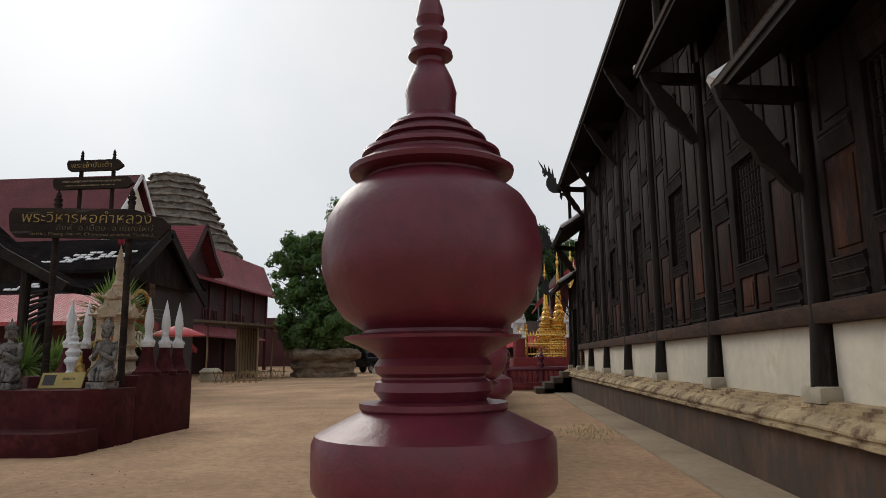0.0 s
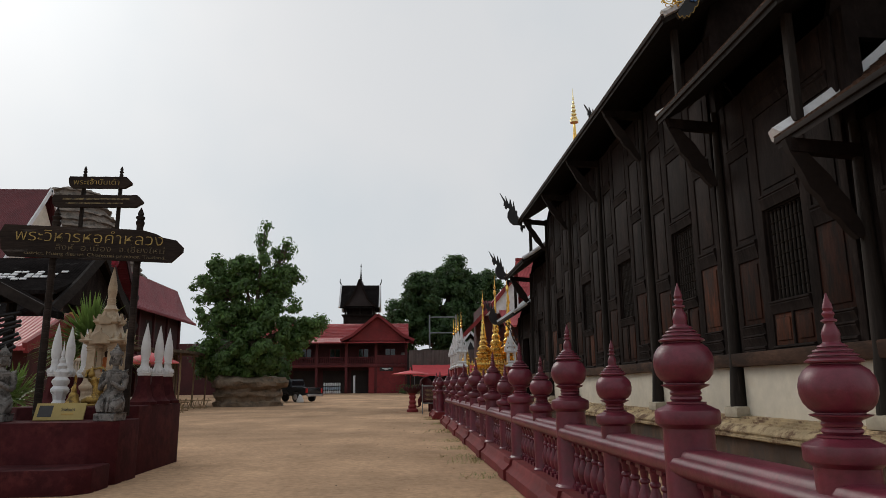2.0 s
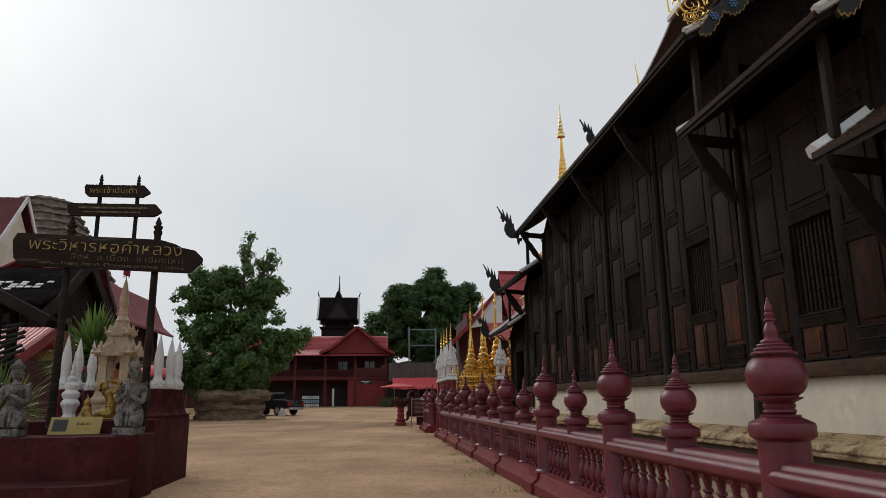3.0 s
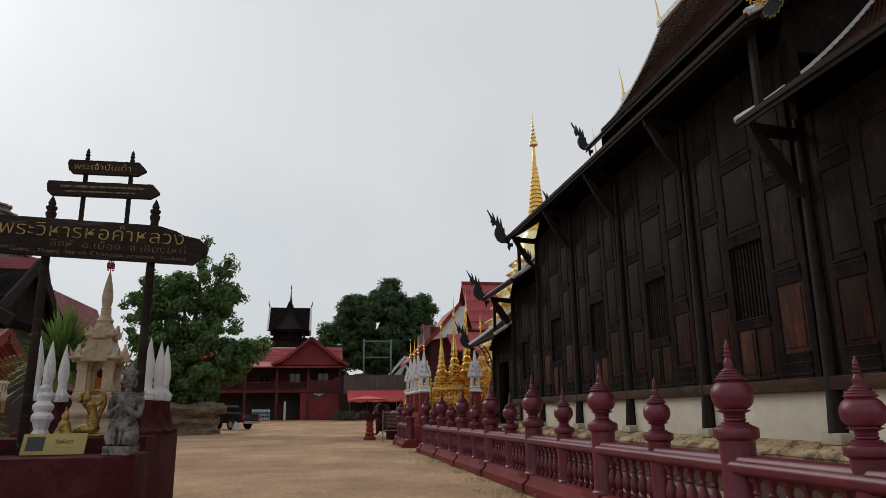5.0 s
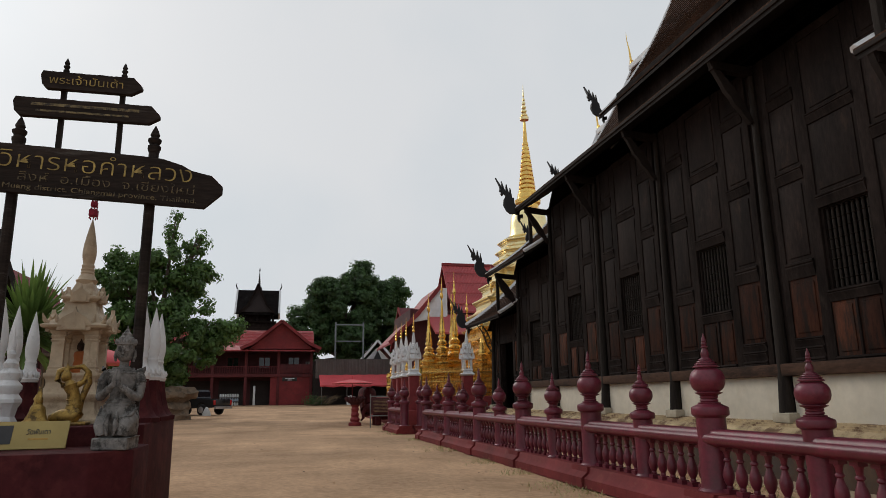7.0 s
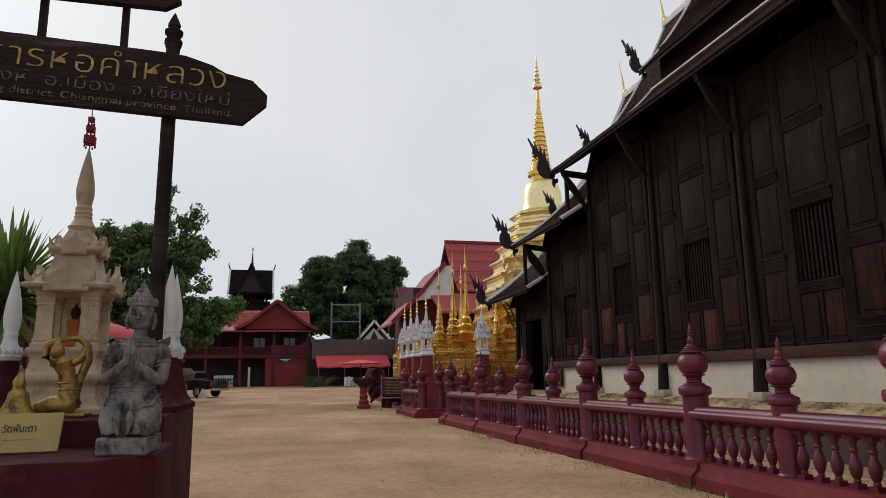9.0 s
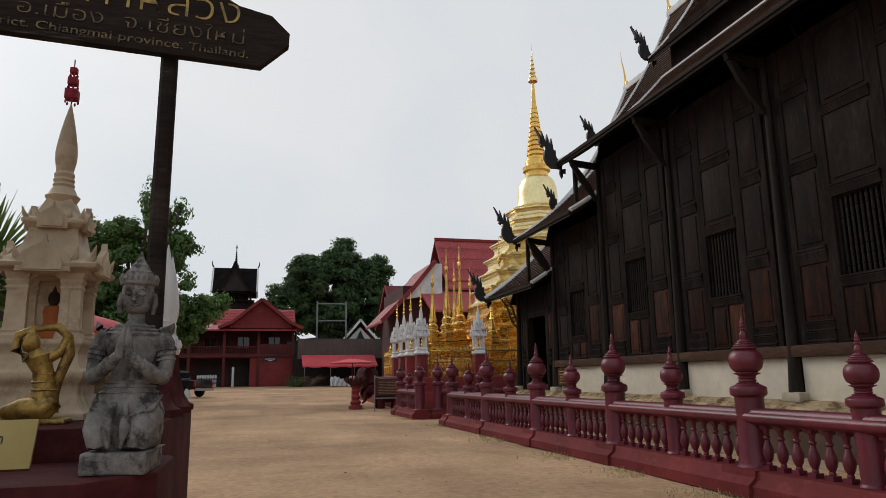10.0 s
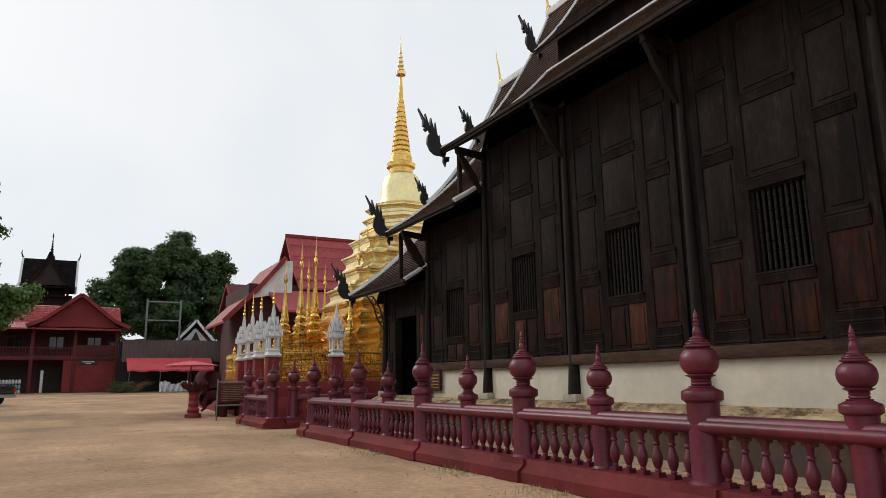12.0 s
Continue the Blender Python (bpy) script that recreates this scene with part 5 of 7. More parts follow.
prism(bm, [(-8.6, 6.5), (-1.3, 6.5), (-4.95, 9.55)], "y", -1.2, -1.0)
part("gable_wall", bm, "red_wall", rb)
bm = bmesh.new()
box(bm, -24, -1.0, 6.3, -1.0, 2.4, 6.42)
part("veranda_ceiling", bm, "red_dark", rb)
bs = thing("bottle_stack", "stacked pale plastic bottles and crates by the doorway", "bottles", pose(-10.6, 87.6, rz))
for i in range(8):
    for j in range(3):
        bm = bmesh.new()
        lathe(bm, [(0.11, 0.02), (0.12, 0.05), (0.12, 0.3), (0.05, 0.37), (0.04, 0.42)], 8, (-1.0 + i * 0.27, 0, j * 0.47))
        part("bottle", bm, "crate" if j % 2 else "tarp", bs)
    if i < 2:
        bm = bmesh.new()
        box(bm, -1.15, -0.2, 0.44 + i * 0.47, 1.1, 0.2, 0.46 + i * 0.47)
        part("shelf", bm, "steel", bs)
bm = bmesh.new()
soft_box(bm, -8.0, -0.5, 0, -7.75, -0.2, 2.2, 0.03)
wc = part("display_post", bm, "tarp")
wc.matrix_basis = pose(0, 88, rz)
tagged(wc, "narrow white standing banner beside the doorway", "banner")

# drum tower behind it
dt = thing("drum_tower", "dark timber tower with crossed gables, white edges and spire", "tower", pose(-8.8, 114, 0))
bm = bmesh.new()
box(bm, -2.6, -2.6, 0, 2.6, 2.6, 12.9)
box(bm, -2.0, -2.0, 12.9, 2.0, 2.0, 14.6)
part("body", bm, "timber", dt)
for sx in (-1, 0, 1):
    for sy in (-1, 1):
        bm = bmesh.new()
        soft_box(bm, sx * 2.3 - 0.15, sy * 2.3 - 0.15, 12.9, sx * 2.3 + 0.15, sy * 2.3 + 0.15, 14.6, 0.02)
        part("post", bm, "timber_post", dt)
bm = bmesh.new()
box(bm, -2.9, -2.9, 12.8, 2.9, 2.9, 13.0)
part("deck", bm, "timber", dt)
for sd in (-1, 1):
    bm = bmesh.new()
    slab(bm, [(sd * 3.3, 14.1), (sd * 2.0, 15.6), (sd * 0.8, 17.3), (0, 18.2)], -3.2, 3.2, 0.15, "x")
    part("roof", bm, "old_tile", dt)
    for xx in (-3.25, 3.25):
        bm = bmesh.new()
        for p, q in zip([(sd * 3.3, 14.1), (sd * 2.0, 15.6), (sd * 0.8, 17.3)], [(sd * 2.0, 15.6), (sd * 0.8, 17.3), (0, 18.2)]):
            beam(bm, (xx, p[0], p[1]), (xx, q[0], q[1]), 0.26, 0.28)
        part("verge", bm, "white", dt)
    bm = bmesh.new()
    slab(bm, [(sd * 2.6, 14.2), (sd * 1.4, 15.4), (sd * 0.5, 17.2), (0, 18.6)], -3.7, 3.7, 0.15, "y")
    part("cross_gable", bm, "old_tile", dt)
    bm = bmesh.new()
    for p, q in zip([(sd * 2.6, 14.2), (sd * 1.4, 15.4), (sd * 0.5, 17.2)], [(sd * 1.4, 15.4), (sd * 0.5, 17.2), (0, 18.6)]):
        beam(bm, (p[0], -3.75, p[1]), (q[0], -3.75, q[1]), 0.12, 0.3)
    part("barge_board", bm, "timber", dt)
    bm = bmesh.new()
    tube(bm, [(sd * 3.25, 0, 18.2), (sd * 3.5, 0, 18.9), (sd * 3.4, 0, 19.4)], [0.12, 0.08, 0.01], 6)
    part("horn", bm, "black_wood", dt)
bm = bmesh.new()
prism(bm, [(-2.3, 14.3), (2.3, 14.3), (0.5, 17.0), (0, 18.3), (-0.5, 17.0)], "y", -3.4, -3.3)
part("gable_wall", bm, "shade", dt)
bm = bmesh.new()
prof = [(0.5, 18.2), (0.4, 18.7)]
for i in range(6):
    z, r = 18.8 + i * 0.36, 0.34 - i * 0.045
    prof += [(r * 0.5, z), (r, z + 0.08), (r * 0.5, z + 0.2)]
lathe(bm, prof + [(0.05, 21.2), (0.12, 21.4), (0.003, 22.0)], 10)
part("spire", bm, "black_wood", dt)

# long red house beside the yard
lh = thing("long_house", "long maroon timber house with red sheet roof and dormer gable", "house", pose(-23.6, 48, 0))
bm = bmesh.new()
box(bm, -7.5, 0.5, 3.4, -1.0, 23.0, 8.4)
part("upper_wall", bm, "maroon_shaded", lh)
bm = bmesh.new()
box(bm, -7.5, 1.0, 0, -2.6, 22.5, 3.4)
part("lower_wall", bm, "maroon_shaded", lh)
for i in range(7):
    bm = bmesh.new()
    soft_box(bm, -1.1, 0.8 + i * 3.6, 0, -0.8, 1.1 + i * 3.6, 8.2, 0.02)
    part("post", bm, "red_dark", lh)
bm = bmesh.new()
slab(bm, [(0.3, 7.95), (-0.7, 8.8), (-1.8, 11.4)], -1.0, 24.0, 0.14)
part("roof", bm, "red_roof_long", lh)
bm = bmesh.new()
slab(bm, [(-1.8, 11.4), (-8.5, 8.0)], -1.0, 24.0, 0.14)
part("roof_back", bm, "red_roof_long", lh)
bm = bmesh.new()
soft_box(bm, 0.2, -1.0, 7.78, 0.36, 24.0, 8.0, 0.02)
part("gutter", bm, "red_roof_long", lh)
bm = bmesh.new()
slab(bm, [(1.4, 3.3), (-1.0, 4.3)], -0.5, 16.0, 0.12)
part("skirt_roof", bm, "red_roof_long", lh)
for sd in (-1, 1):
    bm = bmesh.new()
    slab(bm, [(3.2 + sd * 3.4, 8.3), (3.2 + sd * 1.7, 9.7), (3.2, 12.0)], -4.2, 0.8, 0.14, "x")
    part("dormer_roof", bm, "red_roof_long", lh)
    bm = bmesh.new()
    for p, q in zip([(sd * 3.4, 8.3), (sd * 1.7, 9.7)], [(sd * 1.7, 9.7), (0, 12.0)]):
        beam(bm, (0.85, 3.2 + p[0], p[1]), (0.85, 3.2 + q[0], q[1]), 0.1, 0.4)
    part("barge_board", bm, "maroon_shaded", lh)
bm = bmesh.new()
prism(bm, [(0.4, 8.2), (6.0, 8.2), (4.7, 9.6), (3.2, 11.7), (1.7, 9.6)], "x", -0.1, 0.05)
part("dormer_wall", bm, "maroon_shaded", lh)
# each opening is a dark sheet with the room's shade in its colour
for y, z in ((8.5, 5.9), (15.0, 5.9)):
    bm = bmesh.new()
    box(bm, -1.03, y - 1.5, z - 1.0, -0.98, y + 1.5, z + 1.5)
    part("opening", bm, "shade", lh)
    bm = bmesh.new()
    for i in range(10):
        soft_box(bm, -0.96, y - 1.45 + i * 0.31, z - 1.0, -0.9, y - 1.37 + i * 0.31, z - 0.2, 0.01)
    soft_box(bm, -0.98, y - 1.5, z - 0.22, -0.88, y + 1.5, z - 0.12, 0.01)
    part("rail", bm, "red_dark", lh)

# bamboo lean-to
bl = thing("bamboo_shed", "open bamboo lean-to with a brown thatch roof", "shed", pose(-17.6, 44, 0))
for x, y in ((1.8, 8.8), (1.7, 6.0), (1.6, 3.4), (1.5, 0.8), (-2.0, 8.8), (-2.0, 0.8)):
    bm = bmesh.new()
    tube(bm, [(x, y, 0), (x + 0.06, y, 2.0), (x, y + 0.05, 3.85)], 0.06, 7)
    part("pole", bm, "bamboo", bl)
bm = bmesh.new()
slab(bm, [(2.3, 3.7), (0.0, 3.9), (-3.2, 4.15)], -0.4, 9.4, 0.16)
part("roof", bm, "thatch", bl)
for i in range(24):
    bm = bmesh.new()
    soft_box(bm, 0.3, 0.1 + i * 0.17, 0, 0.36, 0.24 + i * 0.17, 3.55 + 0.12 * math.sin(i * 2.1), 0.015)
    part("slat", bm, "bamboo" if i % 3 else "thatch", bl)
bm = bmesh.new()
lathe(bm, [(0.3, 3.35), (0.55, 3.5), (0.5, 3.9), (0.2, 4.2)], 9, (1.9, 6.4, 0))
part("thatch_bundle", bm, "bamboo", bl)
bf = thing("bamboo_fence", "low woven bamboo fence beside the shed", "fence", pose(-16.3, 38.5, 0))
for i in range(16):
    bm = bmesh.new()
    beam(bm, (i * 0.17, 0, 0), (i * 0.17 + 0.25 * (-1) ** i, 0, 0.75), 0.04, 0.04)
    part("stake", bm, "bamboo", bf)
for z in (0.2, 0.62):
    bm = bmesh.new()
    beam(bm, (-0.1, 0.03, z), (2.8, 0.03, z), 0.04, 0.05)
    part("rail", bm, "bamboo", bf)
copy_thing(bf, pose(-16.4, 43.2, 0, 0, 0, 25))
bm = bmesh.new()
lathe(bm, [(0.6, 0), (0.66, 0.25), (0.62, 0.6), (0.7, 0.66), (0.66, 0.72), (0.45, 0.9)], 16)
ob = part("stone_drum", bm, "pad", None)
ob.matrix_basis = pose(-17.6, 41.0, 0)
tagged(ob, "round pale stone drum standing on the ground", "stone")

# old chapel with blackened tile roof
oc = thing("old_chapel", "old chapel with blackened tile roof and arched doorway", "chapel", pose(-24, 28.6, 0))
bm = bmesh.new()
slab(bm, [(-3.6, 4.9), (-1.8, 5.6), (0.0, 6.75)], 0, 9.6, 0.14, "x")
part("roof_upper", bm, "old_tile", oc)
bm = bmesh.new()
slab(bm, [(0.0, 6.75), (4.0, 4.9)], 0, 9.6, 0.14, "x")
part("roof_back", bm, "old_tile", oc)
bm = bmesh.new()
slab(bm, [(-5.6, 3.7), (-3.4, 4.55)], -2, 9.0, 0.14, "x")
part("roof_lower", bm, "old_tile", oc)
bm = bmesh.new()
box(bm, 0.5, -2.6, 0, 9.0, 4, 4.9)
part("wall", bm, "shade", oc)
for sd in (-1, 1):
    bm = bmesh.new()
    for p, q in zip([(sd * 3.9, 4.1), (sd * 2.0, 5.4)], [(sd * 2.0, 5.4), (0, 6.95)]):
        beam(bm, (9.65, p[0], p[1]), (9.65, q[0], q[1]), 0.12, 0.42)
    part("barge_board", bm, "soffit", oc)
bm = bmesh.new()
prism(bm, [(-3.2, 4.6), (3.2, 4.6), (0, 6.6)], "x", 9.2, 9.3)
part("gable_wall", bm, "timber", oc)
for y in (-2.8, -0.9):
    bm = bmesh.new()
    soft_box(bm, 8.9, y - 0.25, 0, 9.4, y + 0.25, 4.6, 0.04)
    part("door_pier", bm, "sill", oc)
bm = bmesh.new()
pts = [(9.42, -1.85 + 0.75 * math.cos(a), 3.3 + 0.9 * math.sin(a)) for a in [math.pi * i / 12 for i in range(13)]]
tube(bm, [(9.42, -1.1, 1.5)] + pts + [(9.42, -2.6, 1.5)], 0.09, 6)
part("arch", bm, "gold_dark", oc)
bm = bmesh.new()
for i in range(7):
    lathe(bm, [(0.05, 0), (0.09, 0.15), (0.04, 0.4), (0.07, 0.55)], 6, (9.5, -2.5 + i * 0.22, 1.9))
soft_box(bm, 9.42, -2.6, 2.45, 9.58, -1.1, 2.55, 0.01)
part("balustrade", bm, "plaster", oc)
tile = bmesh.new()
soft_box(tile, -0.12, -0.02, -0.07, 0.12, 0.02, 0.07, 0.006)
tile = make(tile, "roof_tile")
tile.materials.append(M["white"])
r = random.Random(3)
for cx, z0, rows, runs in ((6.2, 5.35, 5, 5), (7.7, 5.5, 4, 3), (6.4, 3.95, 4, 3), (7.4, 4.05, 3, 2)):
    for j in range(rows):
        for i in range(runs + (j % 2)):
            if r.random() < 0.2 or (i * 2 + j) % 5 == 4:
                continue
            x, z = cx + (i - runs / 2) * 0.30 + j * 0.30, z0 + j * 0.13
            y = (-3.6 + (z - 4.9) * 1.8 / 0.7 if z < 5.6 else -1.8 + (z - 5.6) * 1.8 / 1.15) if z0 > 5 else -5.6 + (z - 3.7) * 2.2 / 0.85
            part("roof_tile", tile, "white", oc).matrix_basis = pose(x, y - 0.02, z + 0.05, -58)

# white gabled chapel behind
wg = gable_house("white_chapel", "tall chapel with dark red roof and white gable", pose(-51.6, 54.5, 0), 21.4, 7.6, 8.1, 17.3, "plaster", "red_roof_old")
# ruined brick stupa, far off
st = thing("ruined_stupa", "huge ruined grey brick stupa with stepped tiers", "stupa", pose(-55.0, 110, -1.2))
bm = bmesh.new()
rg = random.Random(11)
prof = [(19, 0), (19, 8), (16, 9), (16, 14), (13.6, 15), (13.2, 18), (11.6, 19.5)]
for i in range(11):
    s = i / 10
    rr, z = 11.6 - 7.6 * s ** 0.9, 19.6 + 13.2 * s
    prof += [(rr, z), (rr - 0.15, z + 0.75), (rr + 0.35, z + 0.85), (rr + 0.25, z + 1.15)]
prof += [(3.2, 33.7), (1.8, 34.0)]
lathe(bm, [(rr * 0.97, z) for rr, z in prof], 44, smooth=False)
for v in bm.verts:
    v.co += 0.3 * noise.noise_vector(v.co * 0.35) + 0.38 * noise.noise_vector(v.co * 1.3)
part("tiered_mass", bm, "stone", st)

# dark open pavilion and low red roofs at the yard's edge
pv = thing("pavilion", "dark open pavilion with a blackened tile roof", "pavilion", pose(-11.4, 13.0, 0))
for sd in (-1, 1):
    bm = bmesh.new()
    slab(bm, [(sd * 2.7, 2.85), (sd * 1.3, 3.6), (0, 4.7)], 0, 0.9, 0.14, "y")
    part("roof", bm, "old_tile", pv)
    for (xa, za), (xb, zb) in (((2.75, 2.8), (1.3, 3.56)), ((1.3, 3.56), (0, 4.7))):
        bm = bmesh.new()
        beam(bm, (sd * xa, -0.04, za), (sd * xb, -0.04, zb), 0.07, 0.2)
        part("barge_board", bm, "soffit", pv)
    for y in (0.15, 0.75):
        bm = bmesh.new()
        tube(bm, [(sd * 1.75, y, 0), (sd * 1.75, y, 3.25)], 0.1, 9)
        part("post", bm, "timber_post", pv)
    for i in range(9):
        bm = bmesh.new()
        tube(bm, [(sd * 1.75, 0.2, 1.9 + i * 0.1), (sd * (2.2 - 0.1 * math.sin(i * 2)), 0.2, 2.15 + i * 0.08)], 0.035, 5)
        part("bracket_bar", bm, "black_wood", pv)
bm = bmesh.new()
prism(bm, [(-2.0, 3.0), (2.0, 3.0), (0, 4.45)], "y", 0.3, 0.38)
part("gable_wall", bm, "timber", pv)
gable_house("low_store", "low outbuilding with a red sheet roof", pose(-31, 36, 0), 13, 3.2, 2.2, 3.6, "red_dark", "red_roof_x", 0.5, "red_wall")
gable_house("low_store", "low outbuilding with a red sheet roof", pose(-19.6, 21.2, 0), 7.5, 1.7, 2.75, 3.55, "red_dark", "red_roof_x", 0.5, "red_wall")

# ---- far end: corrugated fence, awning stall, billboard frame, chapel ----
cz = rise(84)
bm = bmesh.new()
slab(bm, [(84.0, 5.75), (87.0, 5.75)], -1.0, 12.5, 0.1, "x")
box(bm, -1.0, 84.0, 3.55, 12.5, 84.12, 5.7)
box(bm, -2.0, 89.0, cz, 3.0, 89.1, 5.7)
for i in range(68):
    box(bm, -1.0 + i * 0.2, 83.93, 3.55, -0.9 + i * 0.2, 84.0, 5.68)
tagged(part("sheet_fence", bm, "corrugated"), "tall grey-brown corrugated sheet fence", "fence", kind="structure")
# dark sheet that paints in the shade under the awning
bm = bmesh.new()
box(bm, -1.2, 86.6, cz - 0.2, 12.5, 86.75, 5.6)
tagged(part("back_wall", bm, "shade"), "dark sheet for the shade under the stall awning", "wall", kind="structure")
aw = thing("stall_awning", "red cloth awning on thin posts over a stall", "awning", pose(0, 83, cz))
bm = bmesh.new()
n = 16
top = [bm.verts.new((-0.6 + 8.1 * i / n, 0.8, 3.38 + 0.02 * math.sin(i * 2.3))) for i in range(n + 1)]
low = [bm.verts.new((-0.6 + 8.1 * i / n, -1.6, 2.15 + 0.05 * math.sin(i * 1.7))) for i in range(n + 1)]
hem = [bm.verts.new((-0.6 + 8.1 * i / n, -1.62, 1.98 + 0.06 * math.sin(i * 1.7))) for i in range(n + 1)]
for a, b in ((top, low), (low, hem)):
    for i in range(n):
        bm.faces.new((a[i], a[i + 1], b[i + 1], b[i]))
part("cloth", bm, "awning", aw)
for x in (-0.4, 2.4, 5.0, 7.3):
    bm = bmesh.new()
    tube(bm, [(x, -1.5, 0), (x, -1.5, 2.15)], 0.04, 6)
    part("post", bm, "steel", aw)
bm = bmesh.new()
n = 22
rows = []
for j in range(5):
    rows.append([bm.verts.new((2.3 + 3.3 * i / n, -2.1 - 0.35 * j / 4 + 0.14 * math.sin(i * 1.9 + j) + 0.07 * math.sin(i * 4.1 + 2 * j), (0.85 + 0.16 * math.sin(i * 0.5) + 0.09 * math.sin(i * 2.3)) * (1 - j / 4) ** 0.8 + 0.02)) for i in range(n + 1)])
for a, b in zip(rows, rows[1:]):
    for i in range(n):
        bm.faces.new((a[i], a[i + 1], b[i + 1], b[i])).smooth = True
ob = part("tarpaulin", bm, "tarp")
ob.matrix_basis = pose(0, 83, cz)
tagged(ob, "crumpled white tarpaulin draped over stacked goods", "tarpaulin")
for i, (x, w, h) in enumerate(((5.6, 1.2, 0.9), (7.0, 1.0, 1.1), (0.2, 0.7, 0.6), (-0.6, 1.0, 0.5))):
    tb = thing("crate", "dark crate standing under the awning", "crate", pose(x, 82.3, cz), "crates under the awning")
    for j in range(4):
        bm = bmesh.new()
        soft_box(bm, -w / 2, -0.3, j * h / 4, w / 2, 0.3, (j + 0.8) * h / 4, 0.02)
        part("slat", bm, "timber_post" if i % 2 else "black_board", tb)
bp_ = thing("brush_pile", "heap of dry sticks and green cuttings beside the stall", "brush", pose(-1.0, 81.6, cz))
r = random.Random(31)
for i in range(46):
    bm = bmesh.new()
    a, x, y = r.uniform(-0.5, 0.9), r.uniform(-0.8, 1.6), r.uniform(-0.5, 0.5)
    L, z = r.uniform(0.9, 2.0), r.uniform(0.05, 0.5)
    tube(bm, [(x, y, z * 0.3), (x + L * 0.5 * math.cos(a), y + 0.2, z + L * 0.30), (x + L * math.cos(a), y + r.uniform(-0.4, 0.4), z + L * 0.42 * r.uniform(0.6, 1.3))], [0.03, 0.024, 0.008], 5)
    part("stick", bm, "bark" if i % 3 else "bamboo", bp_)
bm = bmesh.new()
for i in range(700):
    c = Vector((r.gauss(-0.2, 0.55), r.gauss(0, 0.35), abs(r.gauss(0.4, 0.35))))
    d = Vector((r.gauss(0, 1), r.gauss(0, 1), r.gauss(0, 1))).normalized() * 0.12
    e = d.orthogonal() * 0.4
    bm.faces.new([bm.verts.new(p) for p in (c, c + d * 0.5 + e, c + d, c + d * 0.5 - e)])
part("foliage", bm, "leaf_dark", bp_)["kind"] = "stuff"
bb = thing("billboard_frame", "bare steel billboard frame on two posts", "frame", pose(0, 95, 0.6))
for x in (2.0, 5.7):
    bm = bmesh.new()
    soft_box(bm, x - 0.10, -0.1, 0, x + 0.10, 0.1, 10.6, 0.02)
    part("post", bm, "steel", bb)
for z in (10.2, 8.0):
    bm = bmesh.new()
    soft_box(bm, 1.9, -0.08, z, 5.8, 0.08, z + 0.16, 0.02)
    part("crossbar", bm, "steel", bb)
sc = gable_house("small_chapel", "small chapel with a white gable", pose(8.0, 97.5, 0.6, 0, 0, 90), 4, 3.0, 5.2, 8.5, "white", "red_roof", 0.4)
o = part("gable_window", (lambda b: (prism(b, [(-0.7, 5.5), (0.7, 5.5), (0, 7.0)], "x", -0.05, 0.5), b)[1])(bmesh.new()), "black_wood", sc)

# big red-roofed hall behind the golden stupa
bh = thing("red_roofed_hall", "large hall with steep layered red roofs and white verges", "hall", pose(8.2, 58, 0))
bm = bmesh.new()
slab(bm, [(-3.0, 7.9), (-1.2, 9.6), (0.8, 12.3)], 0, 16, 0.16, "x")
part("roof_upper", bm, "red_roof_x", bh)
for i in range(4):
    bm = bmesh.new()
    beam(bm, (0.05, -2.4 + i * 0.8, 8.55 + i * 0.98), (16, -2.4 + i * 0.8, 8.55 + i * 0.98), 0.07, 0.09)
    part("roof_batten", bm, "red_roof_x", bh)
bm = bmesh.new()
slab(bm, [(0.8, 12.3), (5, 8.0)], 0, 16, 0.16, "x")
part("roof_back", bm, "red_roof_x", bh)
bm = bmesh.new()
slab(bm, [(-6.4, 5.9), (-3.0, 7.6)], -2.2, 18, 0.16, "x")
part("roof_lower", bm, "red_roof_x", bh)
bm = bmesh.new()
slab(bm, [(-5.1, 5.35), (-2.9, 7.6), (-1.1, 9.85)], -3.6, 4, 0.16, "y")
part("side_roof", bm, "red_roof", bh)
bm = bmesh.new()
for p, q in zip([(-5.15, 5.35), (-2.95, 7.6)], [(-2.95, 7.6), (-1.1, 9.85)]):
    beam(bm, (p[0], -3.65, p[1] - 0.05), (q[0], -3.65, q[1] - 0.05), 0.14, 0.3)
part("barge_board", bm, "red_wall", bh)
bm = bmesh.new()
prism(bm, [(-3.4, 6.9), (-0.6, 7.4), (-0.6, 9.6), (-1.2, 9.6), (-2.7, 7.65)], "y", -3.5, -3.4)
part("gable_wall", bm, "tarp", bh, "pale grey gable boarding")
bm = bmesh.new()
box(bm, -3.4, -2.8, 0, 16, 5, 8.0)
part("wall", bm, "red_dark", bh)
bm = bmesh.new()
beam(bm, (0.0, 0.8, 12.35), (16, 0.8, 12.35), 0.25, 0.22)
part("ridge", bm, "red_wall", bh)
gable_house("side_hall", "hall with a dark red sheet roof", pose(7.3, 76, 0), 10, 5, 7.0, 10.8, "red_dark", "red_roof_old", 0.6, "red_wall")

